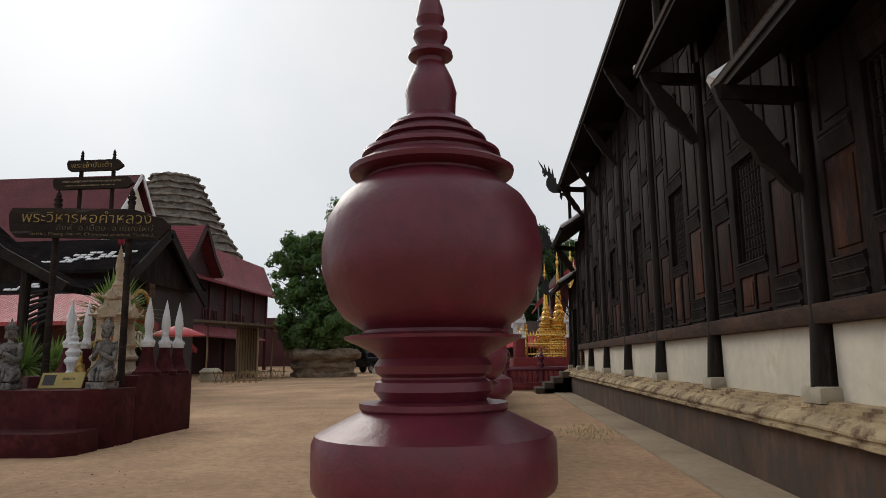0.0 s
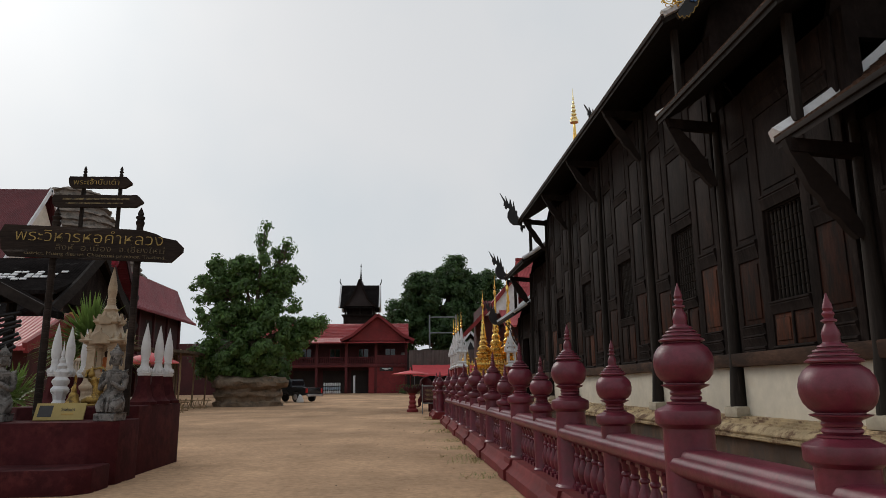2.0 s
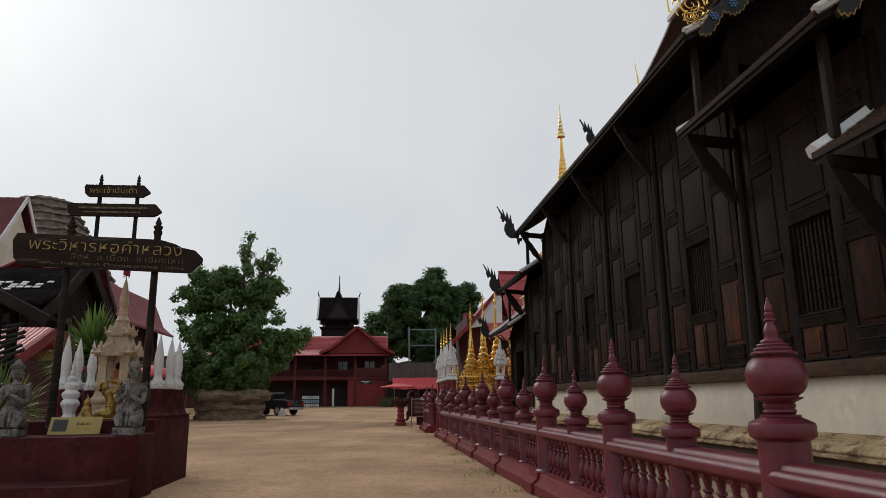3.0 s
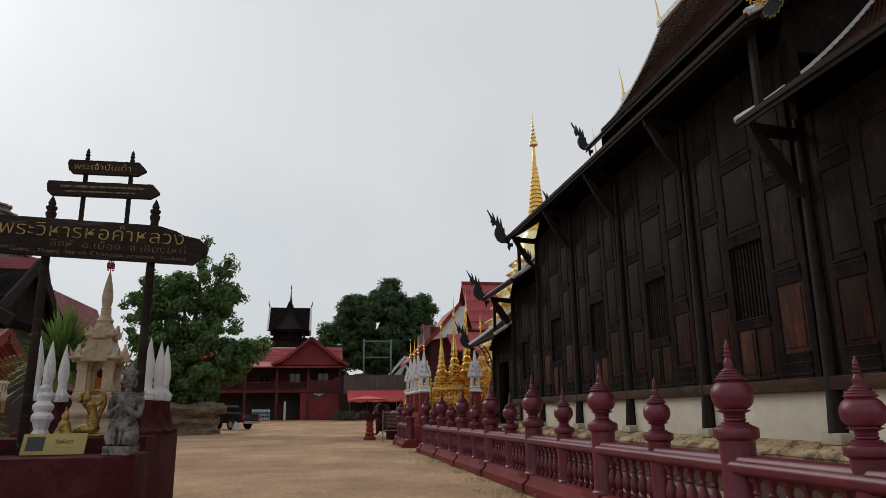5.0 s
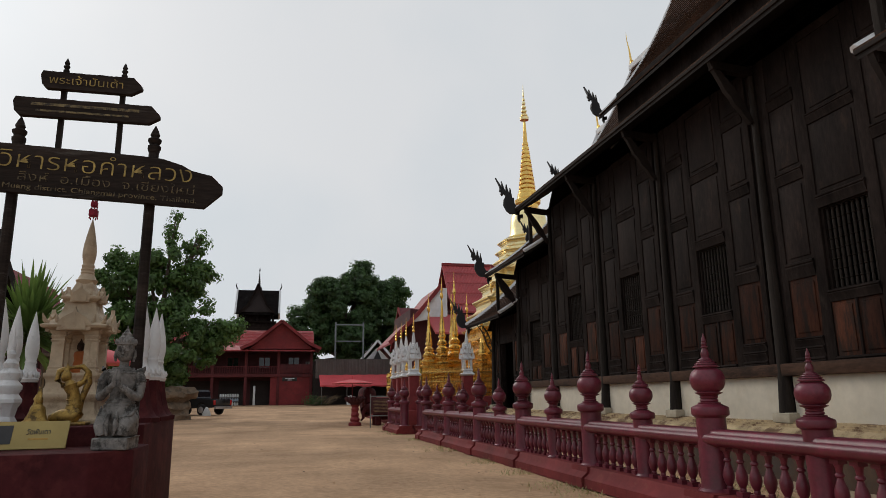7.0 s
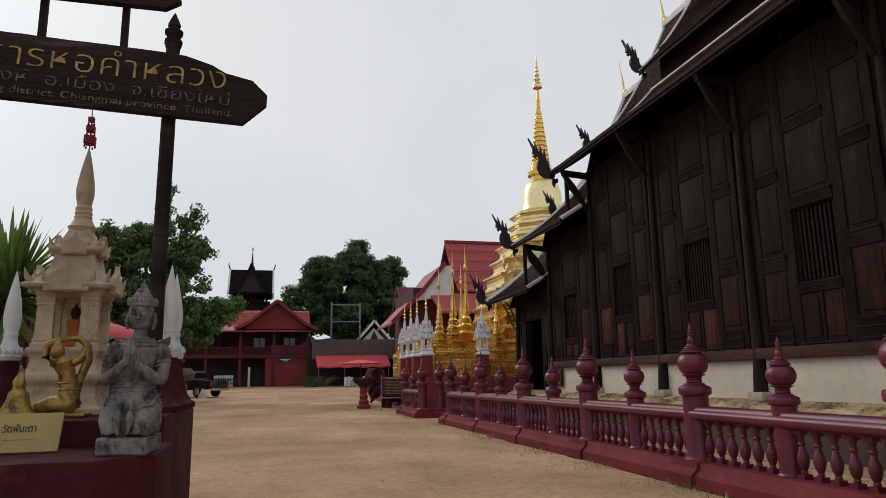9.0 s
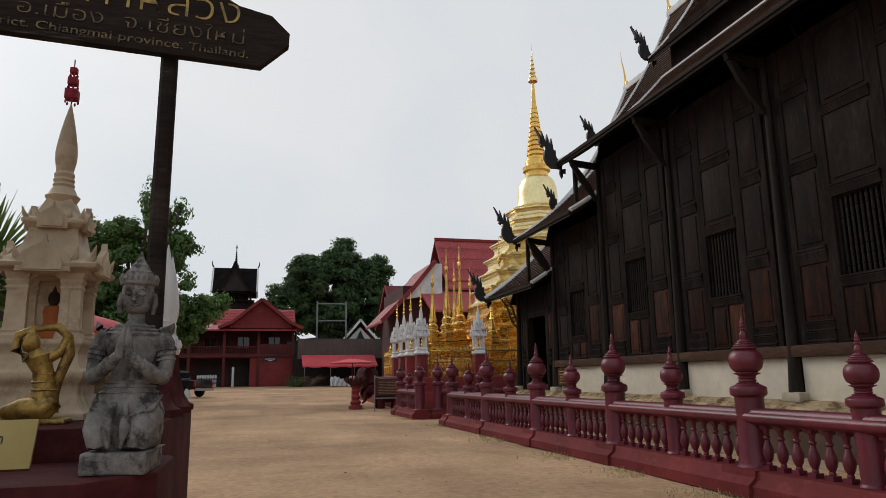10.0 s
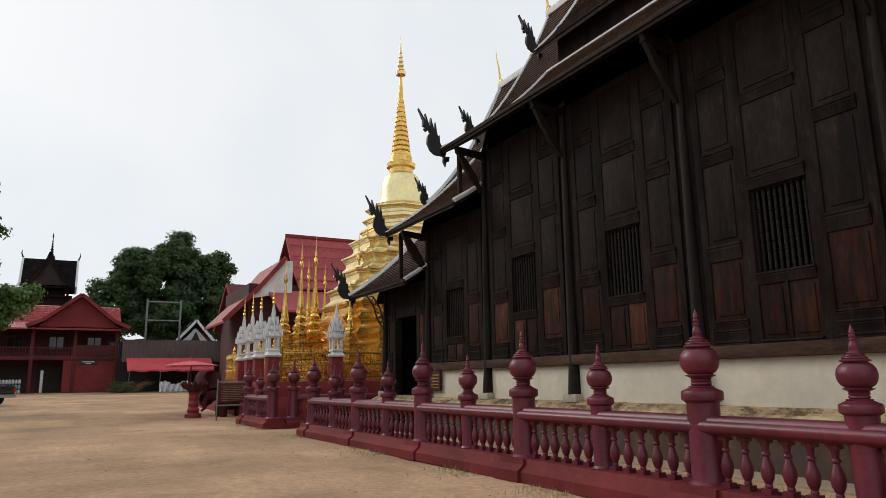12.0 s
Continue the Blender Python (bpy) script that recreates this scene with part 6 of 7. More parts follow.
# ---- precinct of the golden stupa ----
pf = thing("stupa_platform", "low stepped maroon platform of the golden stupa", "platform", pose(0, 0, 0), kind="structure")
bm = bmesh.new()
soft_box(bm, 0.3, 33.2, -0.05, 18, 46, 0.75, 0.03)
part("lower_step", bm, "red_wall", pf)
bm = bmesh.new()
soft_box(bm, 0.75, 33.7, 0.7, 17.5, 45.5, 1.32, 0.04)
part("upper_step", bm, "red_wall", pf)
bm = bmesh.new()
for i, (inset, h) in enumerate(((0.0, 0.10), (0.10, 0.07), (0.20, 0.16), (0.10, 0.06), (0.02, 0.09), (0.14, 0.12), (0.30, 0.14), (0.20, 0.08))):
    z = 1.3 + sum((0.10, 0.07, 0.16, 0.06, 0.09, 0.12, 0.14, 0.08)[:i])
    soft_box(bm, 2.4 + inset, 35.0 + inset, z, 15.3 - inset, 44 - inset, z + h + 0.004, 0.015)
part("gold_base", bm, "gold", pf)


def gold_fence(m, length):
    f = thing("gilded_fence", "gilded iron fence of close upright bars", "fence", m)
    for z in (0.12, 0.62, 1.05):
        bm = bmesh.new()
        soft_box(bm, 0, -0.03, z, length, 0.03, z + 0.07, 0.01)
        part("rail", bm, "gold", f)
    bar = bmesh.new()
    lathe(bar, [(0.02, 0), (0.02, 0.5), (0.04, 0.55), (0.02, 0.6), (0.022, 1.1), (0.045, 1.16), (0.02, 1.22), (0.003, 1.36)], 6)
    bar = make(bar, "bar")
    bar.materials.append(M["gold"])
    for i in range(int(length / 0.15)):
        part("bar", bar, "gold", f).matrix_basis = pose(0.07 + i * 0.15, 0, 0)
    post = bmesh.new()
    soft_box(post, -0.07, -0.07, 0, 0.07, 0.07, 1.3, 0.01)
    lathe(post, [(0.09, 1.3), (0.11, 1.36), (0.05, 1.42), (0.08, 1.5), (0.003, 1.7)], 8)
    post = make(post, "post")
    post.materials.append(M["gold"])
    for i in range(int(length / 2.4) + 1):
        part("post", post, "gold", f).matrix_basis = pose(i * 2.4, 0, 0)


gold_fence(pose(1.4, 34.25, 1.32), 12.0)
gold_fence(pose(1.25, 34.6, 1.32, 0, 0, 90), 9.0)


flame_mesh = bmesh.new()
lathe(flame_mesh, [(0.05, -0.04), (0.055, 0.06), (0.035, 0.15), (0.004, 0.27)], 6)
flame_mesh = make(flame_mesh, "antefix")
flame_mesh.materials.append(M["white"])


def white_shrine(x, y, gold_top, k=1.0):
    t = thing("white_shrine", "small white tiered shrine on a maroon pier", "shrine", pose(x, y, 0) @ Matrix.Diagonal((0.76, 0.76, 1.0, 1.0)), "white shrines round the golden stupa")
    bm = bmesh.new()
    soft_box(bm, -0.30, -0.30, 0.0, 0.30, 0.30, 2.25, 0.03)
    soft_box(bm, -0.40, -0.40, 0.0, 0.40, 0.40, 0.5, 0.03)
    part("pier", bm, "red_wall", t)
    bm = bmesh.new()
    lathe(bm, [(0.50, 2.25), (0.56, 2.31), (0.46, 2.36), (0.36, 2.44), (0.42, 2.50), (0.36, 2.56)], 4, turn=q4, smooth=False)
    part("base", bm, "white", t)
    for sx in (-1, 1):
        for sy in (-1, 1):
            bm = bmesh.new()
            soft_box(bm, sx * 0.21 - 0.06, sy * 0.21 - 0.06, 2.56, sx * 0.21 + 0.06, sy * 0.21 + 0.06, 3.0, 0.012)
            part("column", bm, "white", t)
    bm = bmesh.new()
    lathe(bm, [(0.40, 2.96), (0.46, 3.02), (0.44, 3.06), (0.32, 3.12), (0.25, 3.24), (0.34, 3.27), (0.32, 3.31), (0.22, 3.38), (0.17, 3.48), (0.23, 3.51), (0.13, 3.6)], 4, turn=q4, smooth=False)
    for z, rr in ((3.05, 0.5), (3.3, 0.4), (3.52, 0.27)):
        for i in range(8):
            a = i * q4
            rad = rr if i % 2 else rr * 0.72
            part("antefix", flame_mesh, "white", t).matrix_basis = pose(rad * math.cos(a), rad * math.sin(a), z)
    part("roof", bm, "white", t)
    bm = bmesh.new()
    lathe(bm, [(0.15, 3.55), (0.18, 3.61), (0.12, 3.65), (0.14, 3.69), (0.10, 3.73), (0.115, 3.82), (0.105, 3.93), (0.075, 4.08), (0.045, 4.22), (0.022, 4.32), (0.004, 4.42)], 10)
    part("spire", bm, "white", t)
    if gold_top:
        bm = bmesh.new()
        lathe(bm, [(0.05, 4.22), (0.09, 4.3), (0.05, 4.36), (0.075, 4.46), (0.04, 4.52), (0.06, 4.62), (0.03, 4.68), (0.02, 4.95), (0.003, 5.15)], 8)
        part("gold_tip", bm, "gold", t)


for x, y, g in ((1.1, 34.3, 1), (1.1, 36.25, 1), (1.1, 37.7, 1), (1.1, 39.3, 1), (3.62, 34.3, 0)):
    white_shrine(x, y, g)


def gold_spire(x, y, top, k=1.0):
    t = thing("gilded_spire", "slender gilded tiered spire", "spire", pose(x, y, 1.9), "gilded spires round the golden stupa")
    h = top - 1.9
    bm = bmesh.new()
    prof = []
    for i in range(7):
        rr, z = 0.62 * (1 - i / 7) ** 1.1 + 0.13, 0.062 * i
        prof += [(rr * 0.8, z), (rr, z + 0.006), (rr, z + 0.016), (rr * 0.74, z + 0.026), (rr * 0.66, z + 0.036), (rr * 0.68, z + 0.048), (rr * 0.84, z + 0.054), (rr * 0.84, z + 0.062)]
    prof += [(0.12, 0.47)]
    lathe(bm, [(r * k, z * h) for r, z in prof], 8, turn=math.pi / 8, smooth=False)
    part("tiered_base", bm, "gold", t)
    bm = bmesh.new()
    prof = [(0.13, 0.46), (0.14, 0.49), (0.1, 0.53), (0.12, 0.55), (0.075, 0.58)]
    for i in range(6):
        prof += [(0.085 - i * 0.008, 0.59 + i * 0.03), (0.06 - i * 0.006, 0.61 + i * 0.03)]
    prof += [(0.03, 0.78), (0.075, 0.80), (0.065, 0.83), (0.03, 0.84), (0.055, 0.87), (0.02, 0.89), (0.012, 0.95), (0.003, 1.0)]
    lathe(bm, [(r * k, z * h) for r, z in prof], 12)
    part("needle", bm, "gold", t)


for x, y, top in ((2.73, 38.6, 6.77), (3.45, 38.6, 7.7), (4.25, 39.0, 8.06), (4.7, 41.5, 7.5), (5.9, 42.5, 7.4), (6.19, 38.4, 8.3), (5.0, 36.4, 5.6)):
    gold_spire(x, y, top, 1.2)
gs = thing("golden_stupa", "tall gilded stupa with tiered base, bell and ringed spire", "stupa", pose(8.84, 39.3, 1.3))
def mouldings(r0, r1, z0, z1, n):
    """Alternating ledges and recesses up a tapering base."""
    out = []
    for i in range(n):
        s = i / n
        r, z, h = r0 + (r1 - r0) * s, z0 + (z1 - z0) * s, (z1 - z0) / n
        out += [(r, z), (r, z + 0.12 * h), (r - 0.07, z + 0.14 * h), (r - 0.08, z + 0.22 * h), (r - 0.16, z + 0.27 * h), (r - 0.24, z + 0.36 * h), (r - 0.27, z + 0.40 * h), (r - 0.27, z + 0.64 * h), (r - 0.22, z + 0.66 * h), (r - 0.21, z + 0.74 * h), (r - 0.12, z + 0.78 * h), (r - 0.10, z + 0.88 * h), (r - 0.03, z + 0.90 * h), (r - 0.03, z + 0.98 * h)]
    return out


PLAN = [(1.0, 0.5), (0.88, 0.5), (0.88, 0.69), (0.69, 0.69), (0.69, 0.88), (0.5, 0.88)]
PLAN = [p for q in range(4) for p in [(x * math.cos(q * math.pi / 2) - y * math.sin(q * math.pi / 2), x * math.sin(q * math.pi / 2) + y * math.cos(q * math.pi / 2)) for x, y in PLAN + [(0.5, 1.0)]]]


def redented(bm, prof, k=0.93):
    """Stacks a square plan with stepped corners up a profile."""
    rings = [[bm.verts.new((x * r * k, y * r * k, z)) for x, y in PLAN] for r, z in prof]
    n = len(PLAN)
    for a, b in zip(rings, rings[1:]):
        for i in range(n):
            bm.faces.new((a[i], a[(i + 1) % n], b[(i + 1) % n], b[i]))
    bm.faces.new(rings[0][::-1])
    bm.faces.new(rings[-1])


bm = bmesh.new()
redented(bm, mouldings(4.7, 3.75, 0.0, 3.6, 5))
part("lower_tier", bm, "gold", gs)
bm = bmesh.new()
redented(bm, mouldings(3.7, 2.25, 3.6, 6.9, 4))
lathe(bm, mouldings(2.2, 1.75, 6.85, 8.6, 3) + [(1.4, 8.75)], 8, turn=math.pi / 8, smooth=False)
part("upper_tier", bm, "gold_pale", gs)
bm = bmesh.new()
lathe(bm, [(1.35, 8.7), (1.4, 8.8), (1.18, 8.9), (1.1, 9.1), (1.06, 9.6), (1.02, 10.0), (0.9, 10.35), (0.7, 10.55), (0.62, 10.6)], 32)
part("bell", bm, "gold_pale", gs)
bm = bmesh.new()
prof = [(0.62, 10.6), (0.62, 10.8), (0.74, 10.9), (0.76, 11.1), (0.6, 11.2), (0.58, 11.5)]
for i in range(12):
    z, r = 11.55 + i * 0.27, 0.52 - i * 0.031
    prof += [(r, z), (r, z + 0.15), (r * 0.66, z + 0.17), (r * 0.66, z + 0.26)]
prof += [(0.13, 14.85), (0.07, 16.0), (0.05, 16.1)]
lathe(bm, prof, 24)
part("ringed_spire", bm, "gold", gs)
bm = bmesh.new()
prof = [(0.06, 16.1), (0.26, 16.12), (0.27, 16.3)]
for i in range(6):
    z, r = 16.35 + i * 0.25, 0.2 - i * 0.03
    prof += [(r * 0.5, z), (r, z + 0.04), (r, z + 0.12)]
lathe(bm, prof + [(0.03, 17.9), (0.02, 18.2), (0.003, 18.45)], 14)
part("umbrella_finial", bm, "gold_pale", gs)

# ---- parasol, burner, board and elephant beside the precinct ----
pa = thing("parasol", "wide red parasol over the incense place", "parasol", pose(-1.45, 36.6, rise(36.6)))
bm = bmesh.new()
lathe(bm, [(1.0, 1.93), (0.99, 1.955), (0.5, 2.05), (0.05, 2.13), (0.02, 2.3)], 20, smooth=False)
part("canopy", bm, "awning", pa)
bm = bmesh.new()
tube(bm, [(0, 0, 0), (0, 0, 2.2)], 0.025, 7)
part("pole", bm, "red_wall", pa)
for i in range(10):
    bm = bmesh.new()
    a = i * math.pi / 5
    tube(bm, [(0.0, 0, 2.05), (0.9 * math.cos(a), 0.9 * math.sin(a), 1.87)], 0.01, 4)
    part("rib", bm, "bamboo", pa)
ib = thing("incense_burner", "maroon turned column with a lotus incense bowl", "incense burner", pose(-1.35, 36.2, rise(36)))
bm = bmesh.new()
lathe(bm, [(0.30, 0), (0.30, 0.12), (0.20, 0.18), (0.24, 0.28), (0.16, 0.38), (0.20, 0.5), (0.14, 0.62), (0.19, 0.74), (0.15, 0.85), (0.24, 0.95)], 16)
part("column", bm, "red_wall", ib)
bm = bmesh.new()
lathe(bm, [(0.2, 0.95), (0.36, 1.08), (0.4, 1.2), (0.33, 1.22), (0.28, 1.1)], 16)
part("bowl", bm, "red_dark", ib)
for i in range(14):
    bm = bmesh.new()
    a = i * math.pi / 7
    tube(bm, [(0.36 * math.cos(a), 0.36 * math.sin(a), 1.1), (0.46 * math.cos(a), 0.46 * math.sin(a), 1.25), (0.40 * math.cos(a), 0.40 * math.sin(a), 1.36)], [0.05, 0.06, 0.005], 5)
    part("petal", bm, "red_dark", ib)
ip = thing("information_panel", "brown information panel with pale writing on steel legs", "notice", pose(-0.9, 34.0, 0))
for x in (0.0, 1.15):
    bm = bmesh.new()
    tube(bm, [(x, 0, 0), (x, 0, 1.45)], 0.025, 7)
    part("leg", bm, "steel", ip)
bm = bmesh.new()
soft_box(bm, 0.03, -0.03, 0.62, 1.12, 0.03, 1.3, 0.012)
bd = part("board", bm, "red_dark", ip)
for z in (0.5, 1.33):
    bm = bmesh.new()
    soft_box(bm, 0, -0.03, z, 1.15, 0.03, z + 0.05, 0.01)
    part("rail", bm, "steel", ip)
for i in range(9):
    bm = bmesh.new()
    box(bm, 0.12 + 0.05 * (i % 3 == 0), -0.036, 0.69 + i * 0.062, 1.02 - 0.07 * (i % 4), -0.031, 0.71 + i * 0.062)
    part("text_bar", bm, "bamboo", bd)
bm = bmesh.new()
lathe(bm, [(0.02, -0.55), (0.3, -0.5), (0.46, -0.25), (0.5, 0.0), (0.46, 0.25), (0.3, 0.5), (0.02, 0.55)], 16, (0, 0, 0.9), sx=1.3, sy=1.0)
for x, y in ((-0.42, -0.25), (-0.42, 0.25), (0.42, -0.25), (0.42, 0.25)):
    tube(bm, [(x, y, 0.0), (x, y, 0.7)], [0.16, 0.17], 10)
lathe(bm, [(0.02, -0.3), (0.26, -0.2), (0.32, 0.0), (0.24, 0.25), (0.02, 0.33)], 14, (-0.78, 0, 1.2))
tube(bm, [(-0.98, 0, 1.2), (-1.15, 0, 0.9), (-1.15, 0, 0.5), (-1.28, 0, 0.35)], [0.15, 0.11, 0.08, 0.05], 9)
for s in (-1, 1):
    lathe(bm, [(0.02, -0.25), (0.2, -0.1), (0.22, 0.1), (0.05, 0.25)], 12, (-0.66, s * 0.28, 1.15), sy=0.25)
for v in bm.verts:
    v.co = Vector((v.co.x * 0.92, v.co.y * 0.8, v.co.z * 0.66))
ob = part("elephant_statue", bm, "red_pedestal", sharp=60)
ob.matrix_basis = pose(0.05, 36.2, rise(36.2), 0, 0, 12)
tagged(ob, "maroon elephant statue beside the stupa platform", "statue")
sb = thing("serpent_balustrade", "maroon serpent-bodied stair balustrade with rounded humps", "balustrade", pose(0.0, 37.0, 0.2))
bm = bmesh.new()
tube(bm, [(-0.6 + 0.0, 2.5 - i * 0.25, 0.9 + 0.45 * math.sin(i * 0.75)) for i in range(14)], [0.3] * 14, 12)
part("body", bm, "red_pedestal", sb)


# ---- trees ----
def leaf_cloud(bm, blobs, n, size, r, hang=0.35, dense=1.0):
    """Leaves bunched in clumps over overlapping lobes; each leaf is a small pointed blade."""
    tot = sum(b[3] ** 2 for b in blobs)
    for cx, cy, cz_, rad, fl in blobs:
        k = int(n * rad ** 2 / tot)
        clumps = []
        for _ in range(max(5, int(26 * dense * rad ** 1.4 / (6 * size) ** 1.4) + 4)):
            d = Vector((r.gauss(0, 1), r.gauss(0, 1), r.gauss(0, 1))).normalized()
            q = rad * (0.45 + 0.62 * r.random() ** 0.6) * (0.9 + 0.25 * noise.noise(d * 1.9 + Vector((cx, cy, cz_))))
            clumps.append((Vector((cx, cy, cz_)) + Vector((d.x * q, d.y * q, d.z * q * fl)), size * r.uniform(1.2, 2.7), d))
        for _ in range(k):
            c0, cr, d0 = r.choice(clumps)
            g = Vector((r.gauss(0, 1), r.gauss(0, 1), r.gauss(0, 1))).normalized()
            c = c0 + Vector((g.x, g.y, g.z * 0.75)) * cr * r.random() ** 0.45
            out = (g * 0.7 + d0 * 0.5 + Vector((0, 0, 0.35))).normalized()
            f = (g.cross(Vector((r.gauss(0, 1), r.gauss(0, 1), r.gauss(0, 1)))) + Vector((0, 0, -hang))).normalized()
            s = f.cross(out)
            s = s.normalized() if s.length > 0.05 else f.orthogonal().normalized()
            L, w = size * r.uniform(0.6, 1.1), size * r.uniform(0.26, 0.42)
            v = [bm.verts.new(c), bm.verts.new(c + f * L * 0.4 + s * w), bm.verts.new(c + f * L), bm.verts.new(c + f * L * 0.4 - s * w)]
            bm.faces.new(v)


def tree(name, label, m, trunk_h, trunk_r, blobs, n, size, material, seed, dense=1.0):
    r = random.Random(seed)
    t = thing(name, label, "tree", m)
    bm = bmesh.new()
    tube(bm, [(0, 0, 0), (0.1, 0.05, trunk_h * 0.5), (0, 0, trunk_h)], [trunk_r * 1.3, trunk_r, trunk_r * 0.8], 12)
    for cx, cy, cz_, rad, fl in blobs:
        mid = Vector((cx * 0.4, cy * 0.4, trunk_h + (cz_ - trunk_h) * 0.5))
        tube(bm, [(0, 0, trunk_h * 0.85), mid, (cx, cy, cz_)], [trunk_r * 0.6, trunk_r * 0.35, trunk_r * 0.1], 7)
        for _ in range(5):
            d = Vector((r.gauss(0, 1), r.gauss(0, 1), r.gauss(0.2, 1))).normalized() * rad * 0.9
            tube(bm, [(cx * 0.7, cy * 0.7, trunk_h + (cz_ - trunk_h) * 0.75), (cx + d.x, cy + d.y, cz_ + d.z * fl)], [trunk_r * 0.18, 0.02], 5)
    part("trunk", bm, "bark", t)
    bm = bmesh.new()
    leaf_cloud(bm, blobs, n, size, r, 0.35 if dense < 2 else 0.1, dense)
    o = part("crown", bm, material, t)
    o["kind"] = "stuff"


bm = bmesh.new()
lathe(bm, [(2.2, -0.1), (2.3, 0.25), (2.15, 0.33), (2.1, 0.6), (2.25, 0.68), (2.3, 0.95), (2.12, 1.02), (2.2, 1.22), (2.55, 1.32), (2.62, 1.6), (2.4, 1.72), (2.3, 1.86), (1.7, 1.98), (0.8, 2.05)], 44, sy=0.85)
bmesh.ops.subdivide_edges(bm, edges=bm.edges[:], cuts=1, use_grid_fill=True)
for v in bm.verts:
    q = Vector((v.co.x, v.co.y, v.co.z * 2.2))
    v.co += 0.24 * noise.noise_vector(q * 0.8) * Vector((1, 1, 0.45)).length / 1.5 + 0.09 * noise.noise_vector(q * 2.4)
ob = part("rock_planter", bm, "rock", sharp=60)
ob.matrix_basis = pose(-12.3, 48, 0.12)
tagged(ob, "large brown rock-like planter round the tree foot", "planter")
tree("fig_tree", "leafy green tree with ragged drooping crown in the rock planter", pose(-12.2, 48, 1.9), 2.6, 0.35,
     [(-1.6, 0, 3.0, 2.3, 1.0), (0.9, -0.6, 2.4, 2.5, 0.9), (-0.3, 0.3, 5.2, 2.3, 0.95), (0.3, -0.2, 7.6, 1.5, 1.1), (2.9, 0, 2.7, 1.3, 0.8), (-2.8, 0.3, 1.6, 1.2, 1.0), (1.6, 0.3, 4.9, 1.6, 0.9), (-1.6, -0.3, 6.4, 1.2, 0.9), (0.3, -0.8, 1.3, 1.7, 0.6), (-1.4, -0.5, 1.2, 1.6, 0.7), (1.7, 0, 8.9, 0.7, 0.5), (0.4, 0, 9.7, 0.45, 1.4), (3.2, -0.3, 3.4, 1.4, 0.8), (-2.5, -0.3, 4.3, 1.4, 0.9), (1.5, 0, 6.6, 1.3, 0.9), (-2.3, 0, 6.5, 1.35, 0.95), (-0.9, -0.3, 7.9, 1.2, 0.9), (2.2, 0.2, 7.3, 0.9, 0.8), (0.5, 0, 10.8, 0.3, 1.6), (2.1, 0, 9.5, 0.35, 0.8), (4.2, 0, 3.8, 0.8, 0.7), (-3.4, 0.2, 6.3, 1.1, 0.9), (-2.7, 0, 7.9, 0.8, 0.8)],
     52000, 0.25, "leaf", 5, 1.0)
tree("rain_tree", "broad dark green tree crown beyond the fence", pose(4.2, 105, 0.6) @ Matrix.Scale(1.06, 4), 7, 0.7,
     [(0, 0, 13, 5.2, 0.9), (-4.6, 0, 10.6, 4.0, 0.95), (5.0, 0, 11.6, 4.3, 0.95), (1.8, -1, 16.0, 3.2, 0.8), (6.3, 0, 15.0, 2.7, 0.9), (-2.6, -1, 14.4, 3.0, 0.85), (0.8, -2.5, 8.4, 4.2, 0.8), (-6.8, 0, 7.6, 2.8, 1.0), (7.6, -1, 8.0, 3.2, 0.9), (2.2, 0, 18.6, 1.3, 0.9), (-6.6, 0.5, 4.6, 3.0, 0.9)],
     110000, 0.45, "leaf_dark", 8, 2.6)
tree("garden_tree", "green tree top rising behind the red building", pose(-16, 104, 0.6), 5, 0.4,
     [(0, 0, 8.2, 3.2, 0.8), (4, 0, 7.6, 2.6, 0.8), (-5, 0, 7.4, 3.0, 0.8)], 5000, 0.5, "leaf", 14)
tree("garden_tree", "dark tree between the houses", pose(-19.5, 76, 0.5), 3, 0.4, [(0, 0, 4.6, 3.4, 0.9), (-3, 0, 4.0, 2.6, 0.9), (3, 1, 3.0, 2.6, 0.9), (0, 0, 1.6, 2.6, 0.7)], 9000, 0.5, "leaf_dark", 15)
tree("garden_tree", "dark tree beyond the hall", pose(16, 86, 0.5), 5, 0.4, [(0, 0, 7.6, 4.0, 0.9)], 3500, 0.5, "leaf_dark", 16)


# ---- pickup truck ----
pk = thing("pickup_truck", "black pickup truck parked beside the tree", "truck", pose(-10.75, 56.2, rise(55.6), 0, 0, -38))
bm = bmesh.new()
prism(bm, [(-2.55, 0.5), (-2.6, 0.95), (-1.35, 1.12), (0.75, 1.12), (2.5, 1.10), (2.55, 0.55), (1.9, 0.5), (1.75, 0.85), (1.45, 0.92), (1.15, 0.85), (1.0, 0.48), (-1.15, 0.48), (-1.3, 0.85), (-1.6, 0.92), (-1.9, 0.85), (-2.05, 0.5)], "y", -0.88, 0.88)
bmesh.ops.bevel(bm, geom=bm.edges[:], offset=0.05, segments=2, affect="EDGES")
body = part("body", bm, "car_paint", pk)
bm = bmesh.new()
prism(bm, [(-1.45, 1.1), (-0.75, 1.72), (0.55, 1.76), (0.8, 1.1)], "y", -0.78, 0.78)
bmesh.ops.bevel(bm, geom=bm.edges[:], offset=0.07, segments=2, affect="EDGES")
cab = part("cab", bm, "car_paint", pk)
for a, b in ((-0.75, -0.2), (-0.1, 0.5)):
    bm = bmesh.new()
    prism(bm, [(a - 0.25, 1.16), (a, 1.62), (b, 1.64), (b + 0.06, 1.16)], "y", -0.795, -0.785)
    part("side_window", bm, "glass_dark", cab)
bm = bmesh.new()
box(bm, 0.72, -0.65, 1.2, 0.74, 0.65, 1.62)
part("rear_window", bm, "glass_dark", cab)
wheel = bmesh.new()
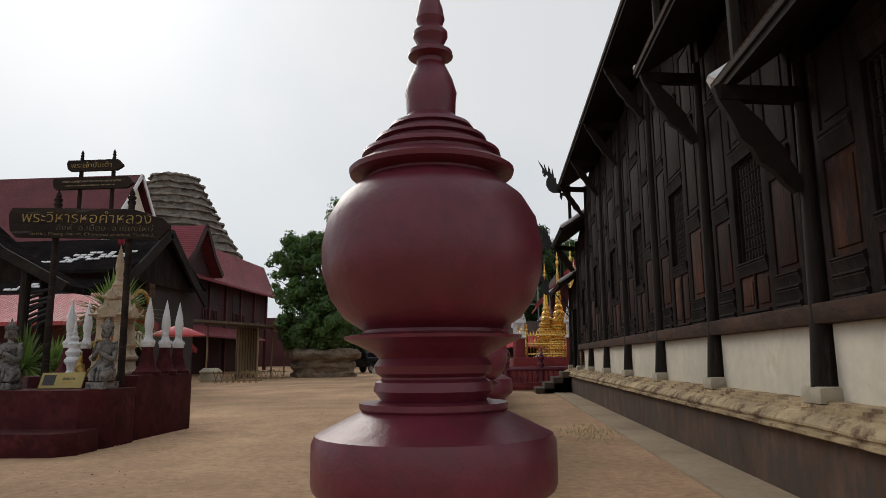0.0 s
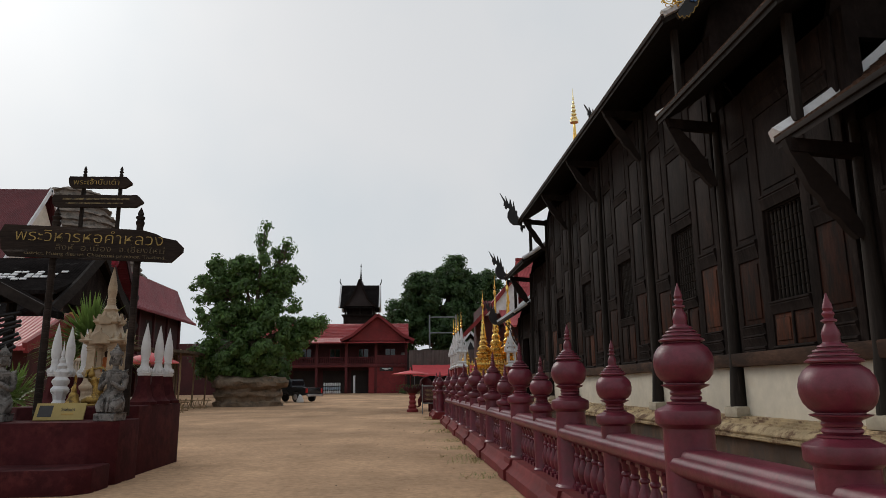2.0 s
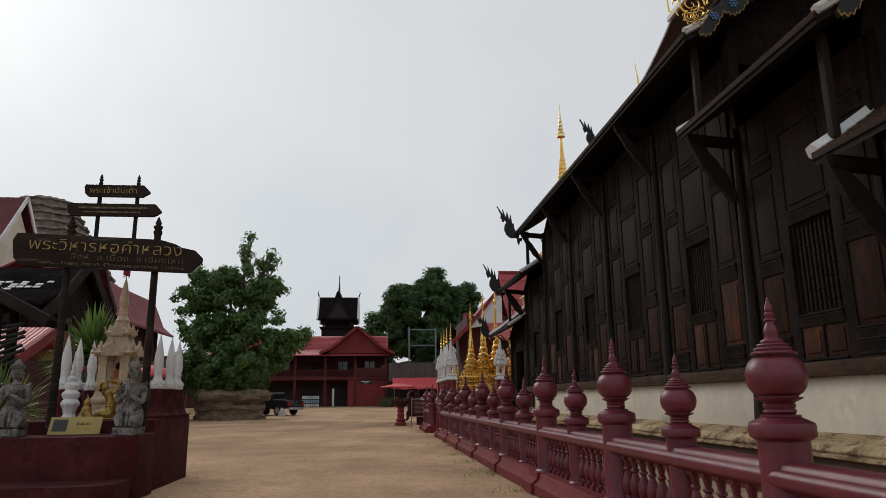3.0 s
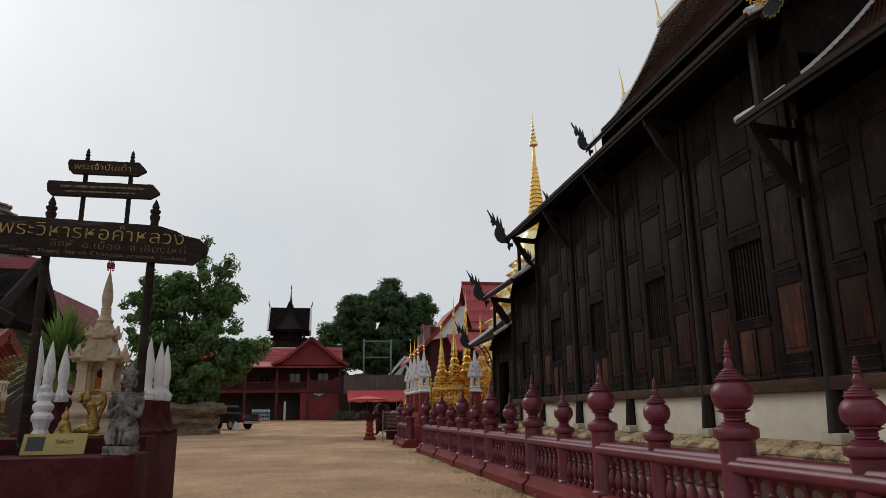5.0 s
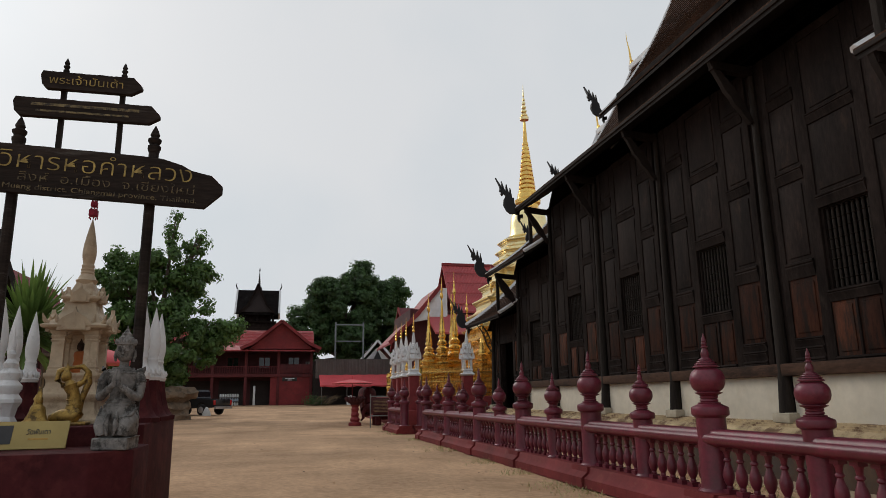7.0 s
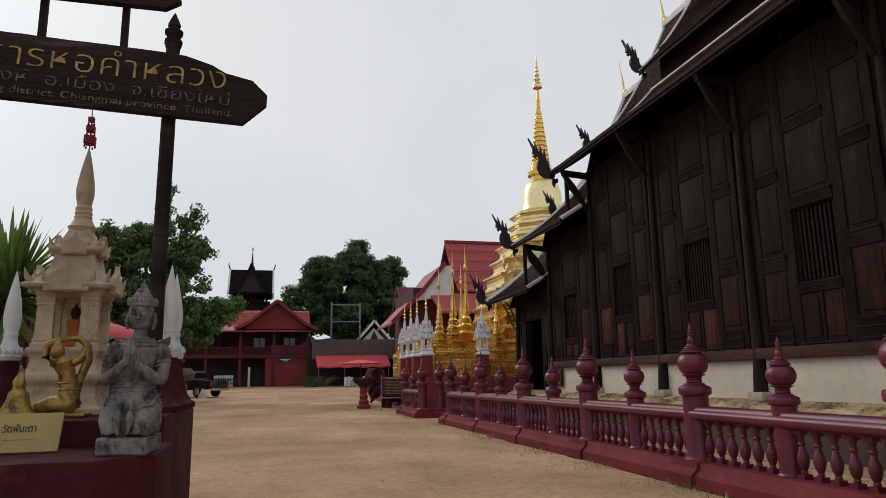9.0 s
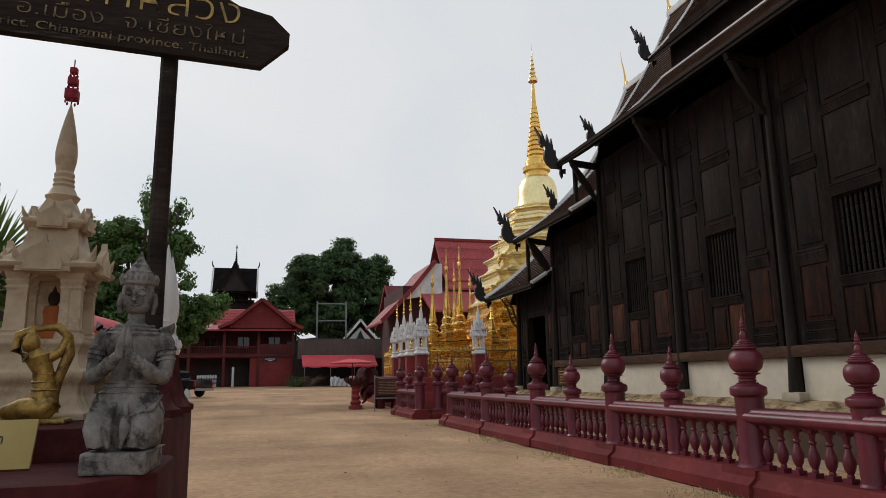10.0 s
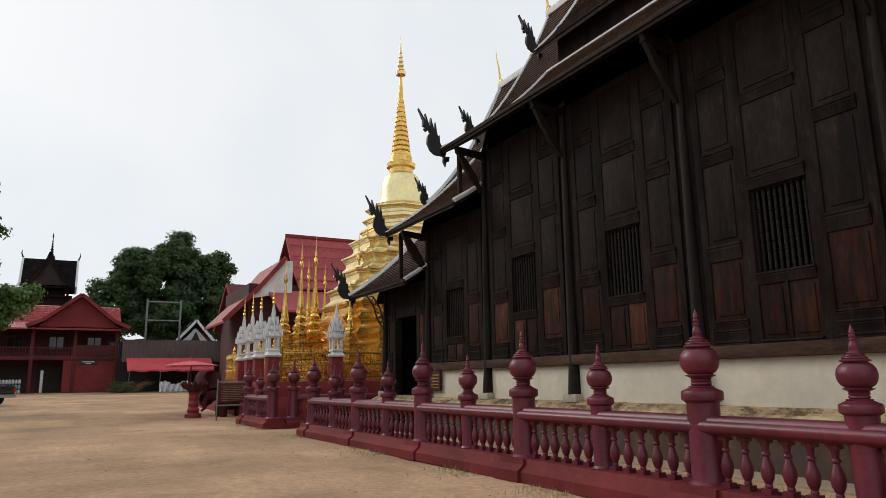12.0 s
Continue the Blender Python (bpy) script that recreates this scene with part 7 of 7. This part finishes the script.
lathe(wheel, [(0.24, -0.11), (0.33, -0.12), (0.38, -0.08), (0.38, 0.08), (0.33, 0.12), (0.24, 0.11)], 24)
wheel = make(wheel, "wheel")
wheel.materials.append(M["tyre"])
hub = bmesh.new()
lathe(hub, [(0.23, 0.0), (0.23, 0.02), (0.16, 0.035), (0.05, 0.05)], 10, smooth=False)
hub = make(hub, "rim")
hub.materials.append(M["rim"])
for x in (-1.6, 1.45):
    for y, s in ((-0.84, 1), (0.84, -1)):
        w = part("wheel", wheel, "tyre", pk)
        w.matrix_basis = pose(x, y, 0.38, 90 * s, 0, 0)
        part("rim", hub, "rim", w).matrix_basis = pose(0, 0, 0.09)
bm = bmesh.new()
soft_box(bm, 2.52, -0.8, 0.42, 2.68, 0.8, 0.6, 0.03)
part("bumper", bm, "rim", pk)
bm = bmesh.new()
soft_box(bm, 2.5, -0.7, 0.68, 2.57, 0.7, 1.05, 0.02)
tg = part("tailgate", bm, "car_paint", pk)
for y in (-0.8, 0.8):
    bm = bmesh.new()
    soft_box(bm, 2.47, y - 0.07, 0.7, 2.58, y + 0.07, 1.03, 0.02)
    part("tail_light", bm, "lamp_red", pk)
bm = bmesh.new()
lathe(bm, [(0.28, 0.0), (0.26, 0.2), (0.16, 0.45), (0.05, 0.6)], 9, sy=0.7)
for v in bm.verts:
    v.co += 0.06 * noise.noise_vector(v.co * 5)
ob = part("cloth_sack", bm, "tarp", sharp=60)
ob.matrix_basis = pose(-9.75, 54.1, rise(54.1))
tagged(ob, "pale cloth sack standing by the truck wheel", "sack")

# ---- dry grass and litter along the kerbs ----
r = random.Random(21)
bm = bmesh.new()
for _ in range(4200):
    if r.random() < 0.9:
        y = r.uniform(6, 31)
        if noise.noise(Vector((0.0, y * 0.5, 3))) < 0.05:
            continue
        x = RX - 0.34 - abs(r.gauss(0, 0.30))
    else:
        x, y = r.gauss(1.6, 0.3), r.gauss(12.4, 0.7)
    h, a = r.uniform(0.015, 0.065), r.uniform(0, 6.283)
    dx, dy = 0.006 * math.cos(a), 0.006 * math.sin(a)
    v = [bm.verts.new((x - dx, y - dy, -0.01)), bm.verts.new((x + dx, y + dy, -0.01)), bm.verts.new((x + r.uniform(-0.05, 0.05), y + r.uniform(-0.05, 0.05), h))]
    bm.faces.new(v)
tagged(part("grass", bm, "grass"), "sparse dry grass along the balustrade foot", "grass", kind="stuff")
bm = bmesh.new()
for _ in range(1300):
    y = 2 + 40 * r.random() ** 1.6
    x = r.uniform(-6.2, -0.6) if y > 4 else r.uniform(-6, -1)
    s = r.uniform(0.004, 0.013)
    lathe(bm, [(s, 0), (s * 0.9, s * 0.5), (s * 0.2, s * 0.8)], 5, (x, y, rise(y) - 0.004), turn=r.random() * 6, sx=1.3)
tagged(part("gravel", bm, "dirt"), "scattered small stones on the dirt", "gravel", kind="stuff")
bm = bmesh.new()
for _ in range(45):
    y = 3 + 30 * r.random()
    x = r.uniform(-6, -0.5)
    a, s = r.uniform(0, 6.283), r.uniform(0.012, 0.03)
    c, d = math.cos(a) * s, math.sin(a) * s
    z = rise(y) + 0.012
    bm.faces.new([bm.verts.new(p) for p in ((x - c, y - d, z), (x + d * 0.4, y - c * 0.4, z + 0.012), (x + c, y + d, z + 0.004), (x - d * 0.4, y + c * 0.4, z))])
tagged(part("fallen_leaves", bm, "thatch"), "scattered dry brown leaves on the dirt", "leaves", kind="stuff")
